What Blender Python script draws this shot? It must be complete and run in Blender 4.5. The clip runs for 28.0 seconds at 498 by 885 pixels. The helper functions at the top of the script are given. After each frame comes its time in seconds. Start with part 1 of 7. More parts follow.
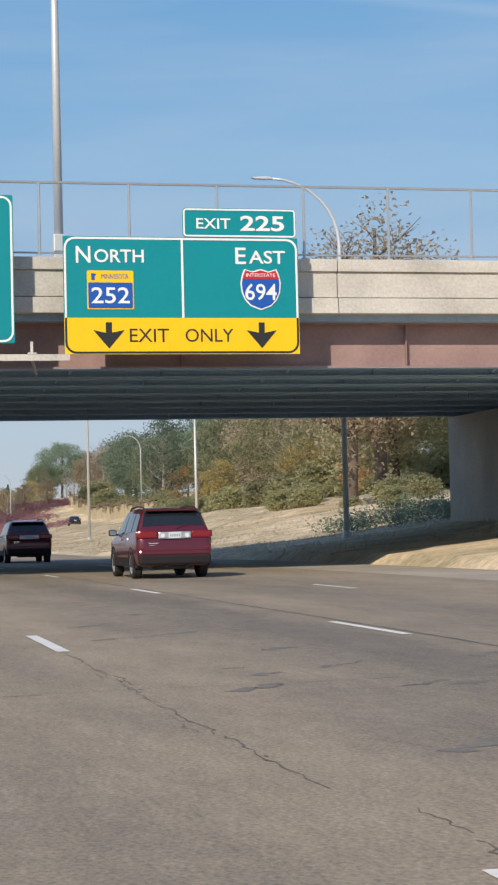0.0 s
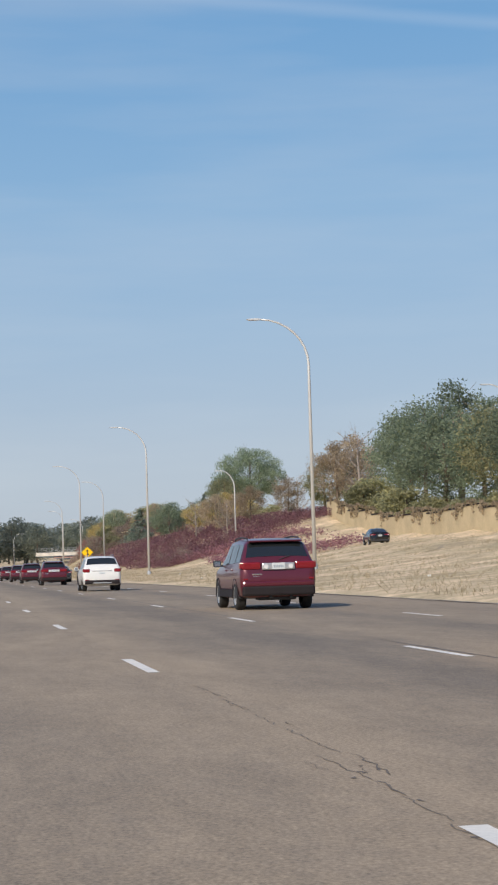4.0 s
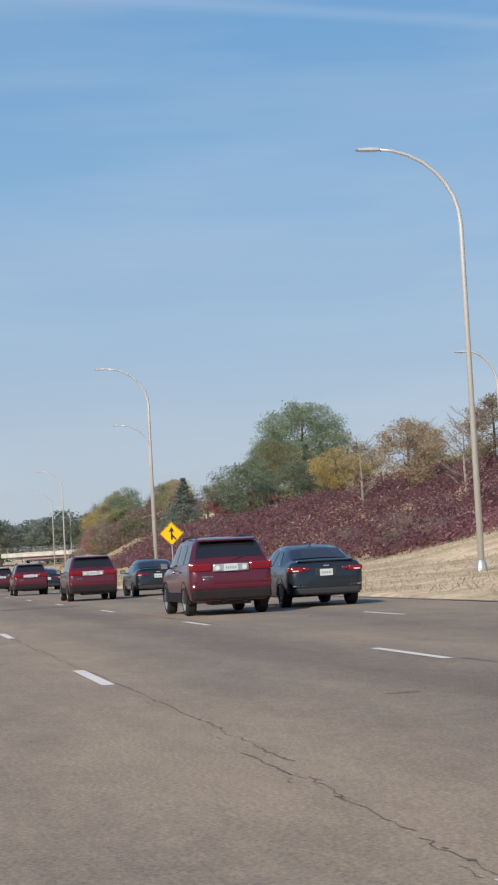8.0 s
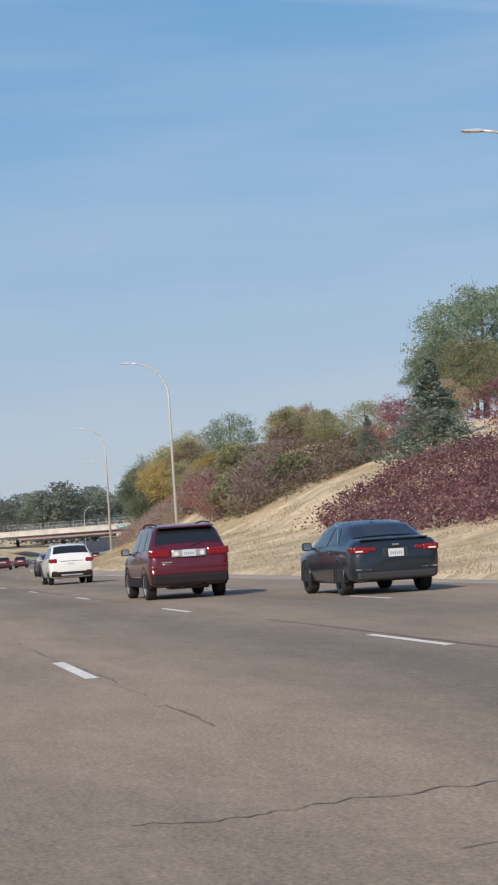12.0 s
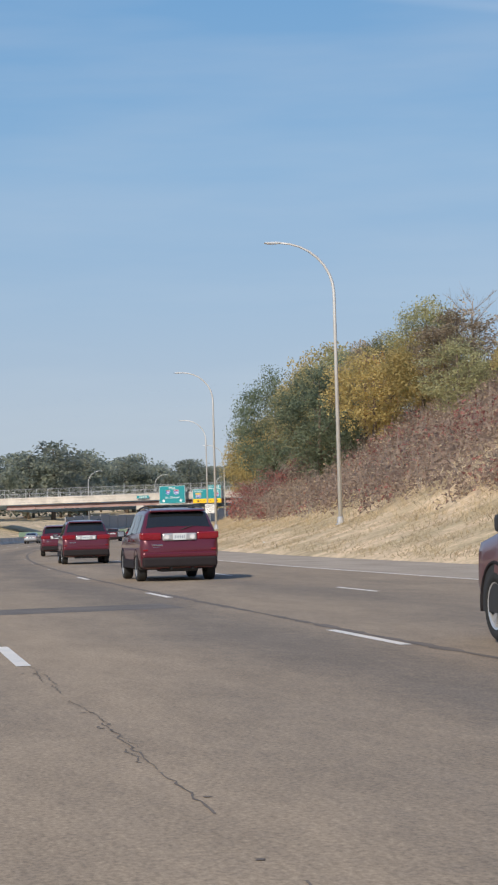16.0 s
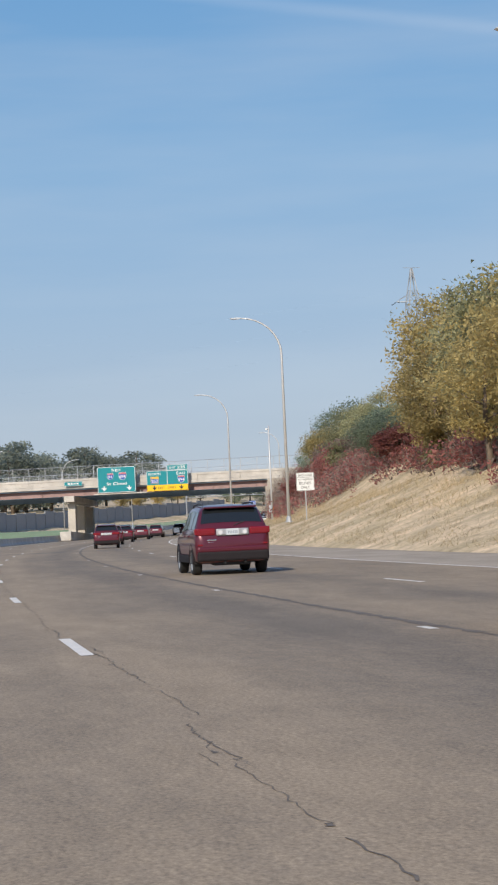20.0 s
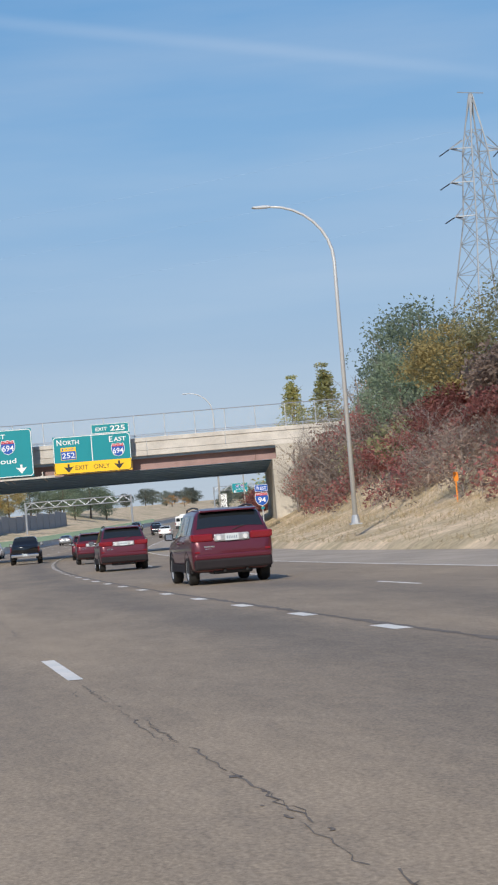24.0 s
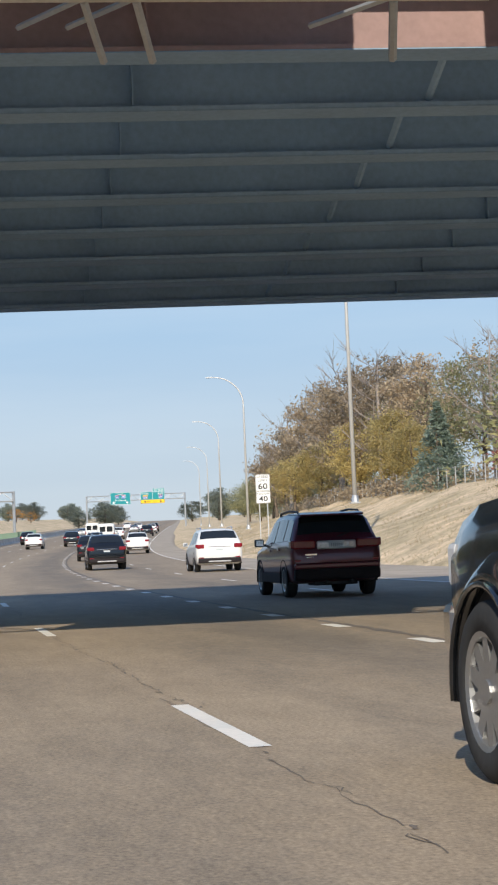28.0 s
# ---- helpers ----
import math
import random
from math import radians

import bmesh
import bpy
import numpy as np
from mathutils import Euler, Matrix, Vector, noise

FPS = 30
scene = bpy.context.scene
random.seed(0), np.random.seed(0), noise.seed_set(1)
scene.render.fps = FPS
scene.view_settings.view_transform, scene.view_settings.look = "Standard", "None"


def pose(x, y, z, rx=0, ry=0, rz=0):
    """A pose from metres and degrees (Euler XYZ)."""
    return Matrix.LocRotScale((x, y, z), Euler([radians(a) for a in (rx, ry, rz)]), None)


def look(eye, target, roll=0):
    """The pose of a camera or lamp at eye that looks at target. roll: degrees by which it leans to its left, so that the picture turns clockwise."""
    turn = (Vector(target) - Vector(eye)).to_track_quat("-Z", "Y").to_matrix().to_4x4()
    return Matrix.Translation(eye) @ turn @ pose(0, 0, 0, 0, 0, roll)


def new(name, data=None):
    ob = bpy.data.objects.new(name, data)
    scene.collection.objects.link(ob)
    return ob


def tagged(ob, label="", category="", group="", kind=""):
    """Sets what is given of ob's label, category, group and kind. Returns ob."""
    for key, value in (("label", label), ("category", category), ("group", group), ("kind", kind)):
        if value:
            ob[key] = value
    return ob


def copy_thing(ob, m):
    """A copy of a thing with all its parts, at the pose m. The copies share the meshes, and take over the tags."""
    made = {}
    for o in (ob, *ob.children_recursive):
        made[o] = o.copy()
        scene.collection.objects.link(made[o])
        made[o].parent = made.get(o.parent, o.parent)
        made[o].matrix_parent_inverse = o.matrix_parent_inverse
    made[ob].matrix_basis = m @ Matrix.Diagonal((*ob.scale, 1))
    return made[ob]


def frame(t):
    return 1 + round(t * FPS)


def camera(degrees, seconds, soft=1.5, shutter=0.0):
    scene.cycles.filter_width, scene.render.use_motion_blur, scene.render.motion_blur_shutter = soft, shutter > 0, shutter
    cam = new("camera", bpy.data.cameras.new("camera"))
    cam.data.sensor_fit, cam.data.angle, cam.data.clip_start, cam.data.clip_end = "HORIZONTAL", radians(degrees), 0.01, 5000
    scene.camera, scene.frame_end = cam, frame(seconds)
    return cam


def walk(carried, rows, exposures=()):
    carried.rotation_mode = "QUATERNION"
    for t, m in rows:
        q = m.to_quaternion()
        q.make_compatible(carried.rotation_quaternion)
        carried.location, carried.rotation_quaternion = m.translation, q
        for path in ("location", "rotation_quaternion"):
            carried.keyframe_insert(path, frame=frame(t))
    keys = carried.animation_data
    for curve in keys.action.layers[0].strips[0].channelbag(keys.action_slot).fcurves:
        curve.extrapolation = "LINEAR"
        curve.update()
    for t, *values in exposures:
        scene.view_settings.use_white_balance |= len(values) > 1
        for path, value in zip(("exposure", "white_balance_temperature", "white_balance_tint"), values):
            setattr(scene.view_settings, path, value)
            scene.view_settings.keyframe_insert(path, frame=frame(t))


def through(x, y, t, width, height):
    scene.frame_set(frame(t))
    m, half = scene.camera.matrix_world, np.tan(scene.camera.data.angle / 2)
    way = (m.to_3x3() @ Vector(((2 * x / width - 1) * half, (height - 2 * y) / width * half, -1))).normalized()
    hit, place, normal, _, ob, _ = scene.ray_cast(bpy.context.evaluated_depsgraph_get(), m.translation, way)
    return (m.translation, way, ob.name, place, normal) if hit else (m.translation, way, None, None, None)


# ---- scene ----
SKY_STRENGTH, HAZE_STRENGTH, SUN_STRENGTH = 0.10, 1.0, 3.95
FOV = 15.089
# t, x, y, z, yaw, pitch, lean to the right
PATH = [
    (0.0, -0.30, 0.00, 1.128, -12.158, 2.655, 1.360),
    (0.5, -0.29, 14.87, 1.127, -12.591, 2.854, 1.809),
    (1.0, -0.34, 29.76, 1.127, -11.243, 3.175, 1.710),
    (2.0, -0.60, 59.60, 1.125, -8.923, 3.791, 0.860),
    (3.0, -1.20, 89.65, 1.121, -8.635, 3.731, 1.098),
    (4.0, -1.84, 120.07, 1.113, -8.305, 3.645, 1.662),
    (7.0, -3.23, 212.62, 1.053, -10.269, 3.544, 3.339),
    (8.0, -3.78, 243.46, 1.019, -9.930, 3.555, 3.081),
    (9.0, -4.33, 274.23, 0.978, -10.645, 2.921, 3.320),
    (10.0, -4.86, 304.94, 0.929, -10.258, 3.036, 2.831),
    (11.0, -5.37, 335.69, 0.871, -10.652, 2.890, 3.167),
    (12.0, -5.87, 366.57, 0.805, -10.969, 2.970, 3.763),
    (15.0, -6.47, 458.88, 0.556, -12.663, 2.552, 3.341),
    (16.0, -6.32, 489.16, 0.462, -12.430, 2.507, 1.580),
    (17.0, -5.79, 519.25, 0.367, -13.637, 2.514, 1.806),
    (18.0, -4.60, 549.31, 0.274, -14.716, 2.516, 2.405),
    (19.0, -2.69, 579.43, 0.186, -16.047, 2.544, 2.497),
    (20.0, 0.11, 609.72, 0.105, -17.276, 2.449, 2.583),
    (22.5, 11.60, 685.81, -0.055, -21.464, 2.576, 4.776),
    (23.0, 14.40, 701.09, -0.078, -22.326, 2.671, 4.471),
    (24.0, 20.58, 731.63, -0.117, -23.982, 2.645, 4.573),
    (25.0, 27.66, 762.12, -0.146, -25.242, 2.640, 4.032),
    (26.0, 35.72, 793.03, -0.166, -26.931, 2.576, 3.894),
    (26.5, 40.02, 808.50, -0.173, -27.692, 2.638, 3.567),
    (27.0, 44.52, 823.90, -0.179, -27.19, 2.69, 3.0),
    (27.5, 49.13, 838.97, -0.183, -27.357, 2.524, 3.249),
    (28.0, 54.11, 854.58, -0.186, -29.84, 3.20, 2.45),
]
cam = camera(FOV, 28.0, soft=2.2)


def eye_pose(x, y, z, yaw, pitch, lean):
    a, b = radians(yaw), radians(pitch)
    way = Vector((-math.sin(a) * math.cos(b), math.cos(a) * math.cos(b), math.sin(b)))
    return look((x, y, z), Vector((x, y, z)) + way * 100, -lean)


walk(cam, [(r[0], eye_pose(*r[1:])) for r in PATH], [(0, 0.1, 6400, 8), (0.6, 0.15, 6500, 7), (1.0, 0.36, 6500, 5), (1.6, 0.45, 7100, 8), (2.0, 0.42, 7500, 9), (2.5, 0.12, 7000, 10), (3.2, 0.05, 6500, 10), (18.0, 0.03, 6400, 10), (22.0, 0.0, 6150, 9), (25.5, 0.0, 6050, 8), (26.8, -0.06, 6000, 7), (27.2, -0.03, 6100, 7), (27.7, 0.22, 6300, 8), (28.0, 0.28, 6350, 8)])

# ---------------------------------------------------------------- light
TO_SUN = Vector((-0.99, -1.32, 1.0)).normalized()
world = bpy.data.worlds.new("sky")
scene.world = world
world.use_nodes = True
wn, wl = world.node_tree.nodes, world.node_tree.links
sky = wn.new("ShaderNodeTexSky")
sky.sky_type, sky.sun_disc = "NISHITA", False
sky.sun_elevation = math.asin(TO_SUN.z)
sky.sun_rotation = math.atan2(TO_SUN.x, TO_SUN.y)
sky.air_density, sky.dust_density, sky.ozone_density = 1.0, 0.35, 1.6
# thin haze that pales the sky towards the horizon, streaks of high cloud and one vapour trail
geo = wn.new("ShaderNodeTexCoord")
sep = wn.new("ShaderNodeSeparateXYZ")
wl.new(geo.outputs["Generated"], sep.inputs[0])
ramp = wn.new("ShaderNodeValToRGB")
ramp.color_ramp.elements[0].position, ramp.color_ramp.elements[0].color = 0.0, (0.40, 0.465, 0.575, 1)
ramp.color_ramp.elements[1].position, ramp.color_ramp.elements[1].color = 1.0, (0.07, 0.16, 0.40, 1)
for p_, c_ in ((0.06, (0.395, 0.475, 0.60)), (0.12, (0.33, 0.462, 0.63)), (0.19, (0.242, 0.424, 0.645)), (0.28, (0.163, 0.36, 0.625)), (0.5, (0.12, 0.24, 0.52))):
    el = ramp.color_ramp.elements.new(p_)
    el.color = (*c_, 1)
wl.new(sep.outputs[2], ramp.inputs[0])
stretch = wn.new("ShaderNodeMapping")
stretch.inputs["Scale"].default_value = (2.2, 2.2, 16.0)
stretch.inputs["Rotation"].default_value = (0.06, 0.10, 0.0)
wl.new(geo.outputs["Generated"], stretch.inputs[0])
wisps = wn.new("ShaderNodeTexNoise")
wisps.inputs["Scale"].default_value, wisps.inputs["Detail"].default_value = 1.6, 5.0
wl.new(stretch.outputs[0], wisps.inputs["Vector"])
thin = wn.new("ShaderNodeMapRange")
thin.inputs[1].default_value, thin.inputs[2].default_value, thin.inputs[4].default_value = 0.42, 0.78, 0.34
wl.new(wisps.outputs["Fac"], thin.inputs[0])
cloud = wn.new("ShaderNodeMix")
cloud.data_type = "RGBA"
cloud.inputs[7].default_value = (0.56, 0.62, 0.70, 1)
wl.new(thin.outputs[0], cloud.inputs[0])
wl.new(ramp.outputs[0], cloud.inputs[6])


def sky_way(az, el):
    az, el = radians(az), radians(el)
    return Vector((-math.sin(az) * math.cos(el), math.cos(az) * math.cos(el), math.sin(el)))


def sky_dot(v):
    node = wn.new("ShaderNodeVectorMath")
    node.operation = "DOT_PRODUCT"
    node.inputs[1].default_value = v
    wl.new(geo.outputs["Generated"], node.inputs[0])
    return node.outputs["Value"]


across = wn.new("ShaderNodeMath")
across.operation = "ABSOLUTE"
wl.new(sky_dot(sky_way(-9, 16.75).cross(sky_way(-28, 13.9)).normalized()), across.inputs[0])
band = wn.new("ShaderNodeMapRange")
band.interpolation_type = "SMOOTHSTEP"
band.inputs[1].default_value, band.inputs[2].default_value, band.inputs[3].default_value, band.inputs[4].default_value = 0.0, 0.0055, 0.13, 0.0
wl.new(across.outputs[0], band.inputs[0])
ends = wn.new("ShaderNodeMapRange")
ends.interpolation_type = "SMOOTHSTEP"
ends.inputs[1].default_value, ends.inputs[2].default_value = math.cos(radians(17)), math.cos(radians(8))
wl.new(sky_dot(sky_way(-19, 15.4)), ends.inputs[0])
trail = wn.new("ShaderNodeMath")
trail.operation = "MULTIPLY"
wl.new(band.outputs[0], trail.inputs[0])
wl.new(ends.outputs[0], trail.inputs[1])
streak = wn.new("ShaderNodeMix")
streak.data_type = "RGBA"
streak.inputs[7].default_value = (0.72, 0.77, 0.84, 1)
wl.new(trail.outputs[0], streak.inputs[0])
wl.new(cloud.outputs[2], streak.inputs[6])
both = wn.new("ShaderNodeMixShader")
pale = wn.new("ShaderNodeBackground")
wl.new(streak.outputs[2], pale.inputs[0])
pale.inputs[1].default_value = HAZE_STRENGTH
wl.new(sky.outputs[0], wn["Background"].inputs[0])
wn["Background"].inputs[1].default_value = SKY_STRENGTH
both.inputs[0].default_value = 0.85
wl.new(wn["Background"].outputs[0], both.inputs[1])
wl.new(pale.outputs[0], both.inputs[2])
wl.new(both.outputs[0], wn["World Output"].inputs["Surface"])
sun = new("sun", bpy.data.lights.new("sun", "SUN"))
sun.data.energy, sun.data.angle, sun.data.color = SUN_STRENGTH, radians(0.6), (1.0, 0.89, 0.74)
sun.matrix_world = look((0, 0, 60), Vector((0, 0, 60)) - TO_SUN)

# ---------------------------------------------------------------- road alignment
KNOTS = np.arange(-30, 1400, 60.0)
CURV = [0.314, 0.252, 0.043, -0.042, 0.047, -0.021, -0.001, -0.032, -0.248, -0.688, -0.969, -0.952, -0.773, -0.82, -0.904, -0.78, -0.84, -0.74, -0.50, -0.12, 0.0, 0.0, 0.0, 0.0]
GRADE = [-0.0064, -0.0134, -0.0379, -0.0693, -0.0778, -0.0781, -0.0912, -0.0985, -0.0635, 0.0076, 0.076, 0.1176, 0.1202, 0.103, 0.0678, 0.4, 1.1, 1.1, 0.6, 0.15, 0.0, -0.15, -0.3, 0.0]
STEP = 2.0
SG = np.arange(-240, 2600, STEP)
_k = np.interp(SG, KNOTS, CURV) * 1e-3
_k[SG > 1150] = 0
TH = np.cumsum(_k) * STEP
TH -= np.interp(0, SG, TH)
RX, RY = np.cumsum(-np.sin(TH)) * STEP, np.cumsum(np.cos(TH)) * STEP
RX -= np.interp(0, SG, RX)
RY -= np.interp(0, SG, RY)
_e = np.interp(SG, KNOTS, GRADE) * 1e-4
_e[SG > 1300] = 0
_e[SG < -30] = 0
_g = np.cumsum(_e) * STEP
_g -= np.interp(0, SG, _g)
RZ = np.cumsum(_g) * STEP
RZ -= np.interp(0, SG, RZ)


def head(s):
    return float(np.interp(s, SG, TH))


def at(s, d, z=0.0):
    """World place of station s, offset d to the right of the lane, height z over the road."""
    h = head(s)
    return Vector((float(np.interp(s, SG, RX)) + d * math.cos(h), float(np.interp(s, SG, RY)) + d * math.sin(h), float(np.interp(s, SG, RZ)) + z))


def at_many(s, d, z):
    s, d, z = np.broadcast_arrays(np.asarray(s, float), np.asarray(d, float), np.asarray(z, float))
    h = np.interp(s, SG, TH)
    return np.stack([np.interp(s, SG, RX) + d * np.cos(h), np.interp(s, SG, RY) + d * np.sin(h), np.interp(s, SG, RZ) + z], -1)


def place(s, d, z=0.0, turn=0.0):
    """Pose whose y axis runs along the road and whose x axis points to its right."""
    return Matrix.Translation(at(s, d, z)) @ Matrix.Rotation(head(s) + radians(turn), 4, "Z")


# ---------------------------------------------------------------- ground heights
SECTIONS = {
    -240: [(13, 0), (16, 0.2), (24, 1), (34, 3), (60, 6)],
    40: [(13, 0), (16, 0.3), (22, 0.9), (30, 2.2), (60, 5.0)],
    150: [(13, 0.05), (20, 0.6), (30, 2.2), (40, 3.4), (60, 5.0)],
    230: [(13, 0.05), (20, 0.6), (30, 1.6), (40, 2.4), (60, 4.6)],
    300: [(13, 0.05), (20, 0.45), (30, 1.3), (40, 2.8), (60, 6.0)],
    350: [(13, 0.05), (20, 0.45), (25, 1.0), (32, 3.2), (40, 6.2), (50, 7.8), (70, 9.0)],
    400: [(13, 0.05), (20, 0.7), (25, 1.9), (32, 4.6), (40, 6.8), (50, 7.8), (70, 9.0)],
    450: [(14, 0.05), (20, 0.7), (25, 1.7), (32, 4.2), (40, 5.6), (50, 7.0), (70, 8.6)],
    478: [(15, 0.05), (20, 0.9), (25.5, 1.8), (32, 5.0), (40, 6.6), (50, 8.0), (70, 9.5)],
    510: [(16, 0.05), (20, 0.9), (25.5, 2.2), (32, 5.3), (40, 7.6), (50, 9.5), (70, 10.5)],
    545: [(17, 0.05), (21, 1.2), (23.5, 2.1), (34, 9.0), (44, 11.2), (70, 12.5)],
    600: [(17, 0.05), (21, 1.1), (23, 1.8), (34, 9.0), (44, 11.3), (70, 12.5)],
    660: [(17, 0.05), (21, 1.1), (23, 1.8), (34, 8.2), (44, 10.6), (70, 12.0)],
    720: [(17, 0.05), (21, 1.6), (26, 3.6), (36, 7.6), (48, 11.0), (70, 12.0)],
    752: [(17, 0.05), (21, 1.2), (24, 2.1), (36, 9.2), (47, 12.4), (70, 13.0)],
    790: [(17, 0.05), (21, 1.0), (24, 1.8), (36, 10.6), (46, 13.0), (70, 13.5)],
    850: [(17, 0.05), (21, 0.9), (23.5, 1.7), (32, 6.8), (42, 9.2), (70, 9.5)],
    905: [(18, 0.05), (20, 0.9), (24, 2.6), (32, 4.4), (42, 5.2), (70, 6)],
    1000: [(18, 0.05), (21, 0.8), (24, 1.4), (30, 3.6), (40, 4.8), (60, 5), (70, 5.5)],
    1200: [(14, 0.05), (21, 0.5), (34, 1.4), (60, 2.0), (70, 2.2)],
}
LEFT = [(-700, 2.0), (-60, 4.0), (-40, 3.0), (-30, 0.6), (-24, 0.05)]


def ground_z(s, d):
    """Height of the ground over the road at a station and an offset, with uneven earth outside the road."""
    keys = sorted(SECTIONS)
    s, d = np.broadcast_arrays(np.asarray(s, float), np.asarray(d, float))
    cols = np.stack([np.interp(d, [p[0] for p in LEFT + SECTIONS[k]], [p[1] for p in LEFT + SECTIONS[k]]) for k in keys], -1)
    i = np.clip(np.searchsorted(keys, s) - 1, 0, len(keys) - 2)
    k0, k1 = np.array(keys)[i], np.array(keys)[i + 1]
    f = np.clip((s - k0) / (k1 - k0), 0, 1)
    f = f * f * (3 - 2 * f)
    z = np.take_along_axis(cols, i[..., None], -1)[..., 0] * (1 - f) + np.take_along_axis(cols, i[..., None] + 1, -1)[..., 0] * f
    rough = np.clip((np.abs(d - 2) - 15) / 14, 0, 1)
    wave = 0.20 * np.sin(s * 0.31 + d * 0.23) + 0.09 * np.sin(s * 0.83 - d * 0.61 + 1.3) + 0.04 * np.sin(s * 1.7 + d * 1.9)
    return z + rough * wave


def edge_r(s):
    """Offset at which the pavement ends on the right."""
    return np.interp(s, [-240, 60, 100, 380, 540, 700, 850, 905, 1000, 2600], [14.5, 15.5, 12.6, 12.6, 16.6, 16.6, 18.0, 18.2, 15.0, 13.0])

# ---------------------------------------------------------------- materials
def material(name, colour, rough=0.8, metal=0.0, vary=0.15, scale=3.0, fine=40.0, bump=0.0, second=None, mix_scale=0.6, space="Object", random_tint=0.0, stretch=None, spec=0.5, trans=0.0):
    """Principled surface with colour change at two scales, optional second colour in patches, and fine relief."""
    m = bpy.data.materials.new(name)
    m.use_nodes = True
    n, l = m.node_tree.nodes, m.node_tree.links
    b = n["Principled BSDF"]
    b.inputs["Roughness"].default_value, b.inputs["Metallic"].default_value = rough, metal
    b.inputs["Specular IOR Level"].default_value = spec
    if space == "Lane":
        att = n.new("ShaderNodeAttribute")
        att.attribute_name = "lane"
        co = att.outputs["Vector"]
    else:
        co = n.new("ShaderNodeTexCoord").outputs[space] if space != "World" else n.new("ShaderNodeNewGeometry").outputs["Position"]
    if stretch:
        mp = n.new("ShaderNodeMapping")
        mp.inputs["Scale"].default_value = stretch
        l.new(co, mp.inputs["Vector"])
        co = mp.outputs[0]

    def tex(sc, detail=4.0):
        t = n.new("ShaderNodeTexNoise")
        t.inputs["Scale"].default_value, t.inputs["Detail"].default_value = sc, detail
        l.new(co, t.inputs["Vector"])
        return t.outputs["Fac"]

    big, small = tex(scale), tex(fine, 3.0)
    base = n.new("ShaderNodeMix")
    base.data_type = "RGBA"
    base.inputs[6].default_value = (*colour, 1)
    base.inputs[7].default_value = (*(second or colour), 1)
    ramp = n.new("ShaderNodeMapRange")
    ramp.inputs[1].default_value, ramp.inputs[2].default_value = 0.42, 0.60
    l.new(tex(mix_scale, 5.0), ramp.inputs[0])
    l.new(ramp.outputs[0], base.inputs[0])
    add = n.new("ShaderNodeMath")
    add.operation = "ADD"
    l.new(big, add.inputs[0])
    l.new(small, add.inputs[1])
    value = n.new("ShaderNodeMapRange")
    value.inputs[1].default_value, value.inputs[2].default_value = 0.6, 1.4
    value.inputs[3].default_value, value.inputs[4].default_value = 1 - vary, 1 + vary
    l.new(add.outputs[0], value.inputs[0])
    out = value.outputs[0]
    if random_tint:
        info = n.new("ShaderNodeObjectInfo")
        r = n.new("ShaderNodeMapRange")
        r.inputs[3].default_value, r.inputs[4].default_value = 1 - random_tint, 1 + random_tint
        l.new(info.outputs["Random"], r.inputs[0])
        mul = n.new("ShaderNodeMath")
        mul.operation = "MULTIPLY"
        l.new(out, mul.inputs[0])
        l.new(r.outputs[0], mul.inputs[1])
        out = mul.outputs[0]
    hsv = n.new("ShaderNodeHueSaturation")
    l.new(base.outputs[2], hsv.inputs["Color"])
    l.new(out, hsv.inputs["Value"])
    l.new(hsv.outputs[0], b.inputs["Base Color"])
    if bump:
        bp = n.new("ShaderNodeBump")
        bp.inputs["Strength"].default_value, bp.inputs["Distance"].default_value = bump, 0.03
        l.new(small, bp.inputs["Height"])
        l.new(bp.outputs[0], b.inputs["Normal"])
    return m


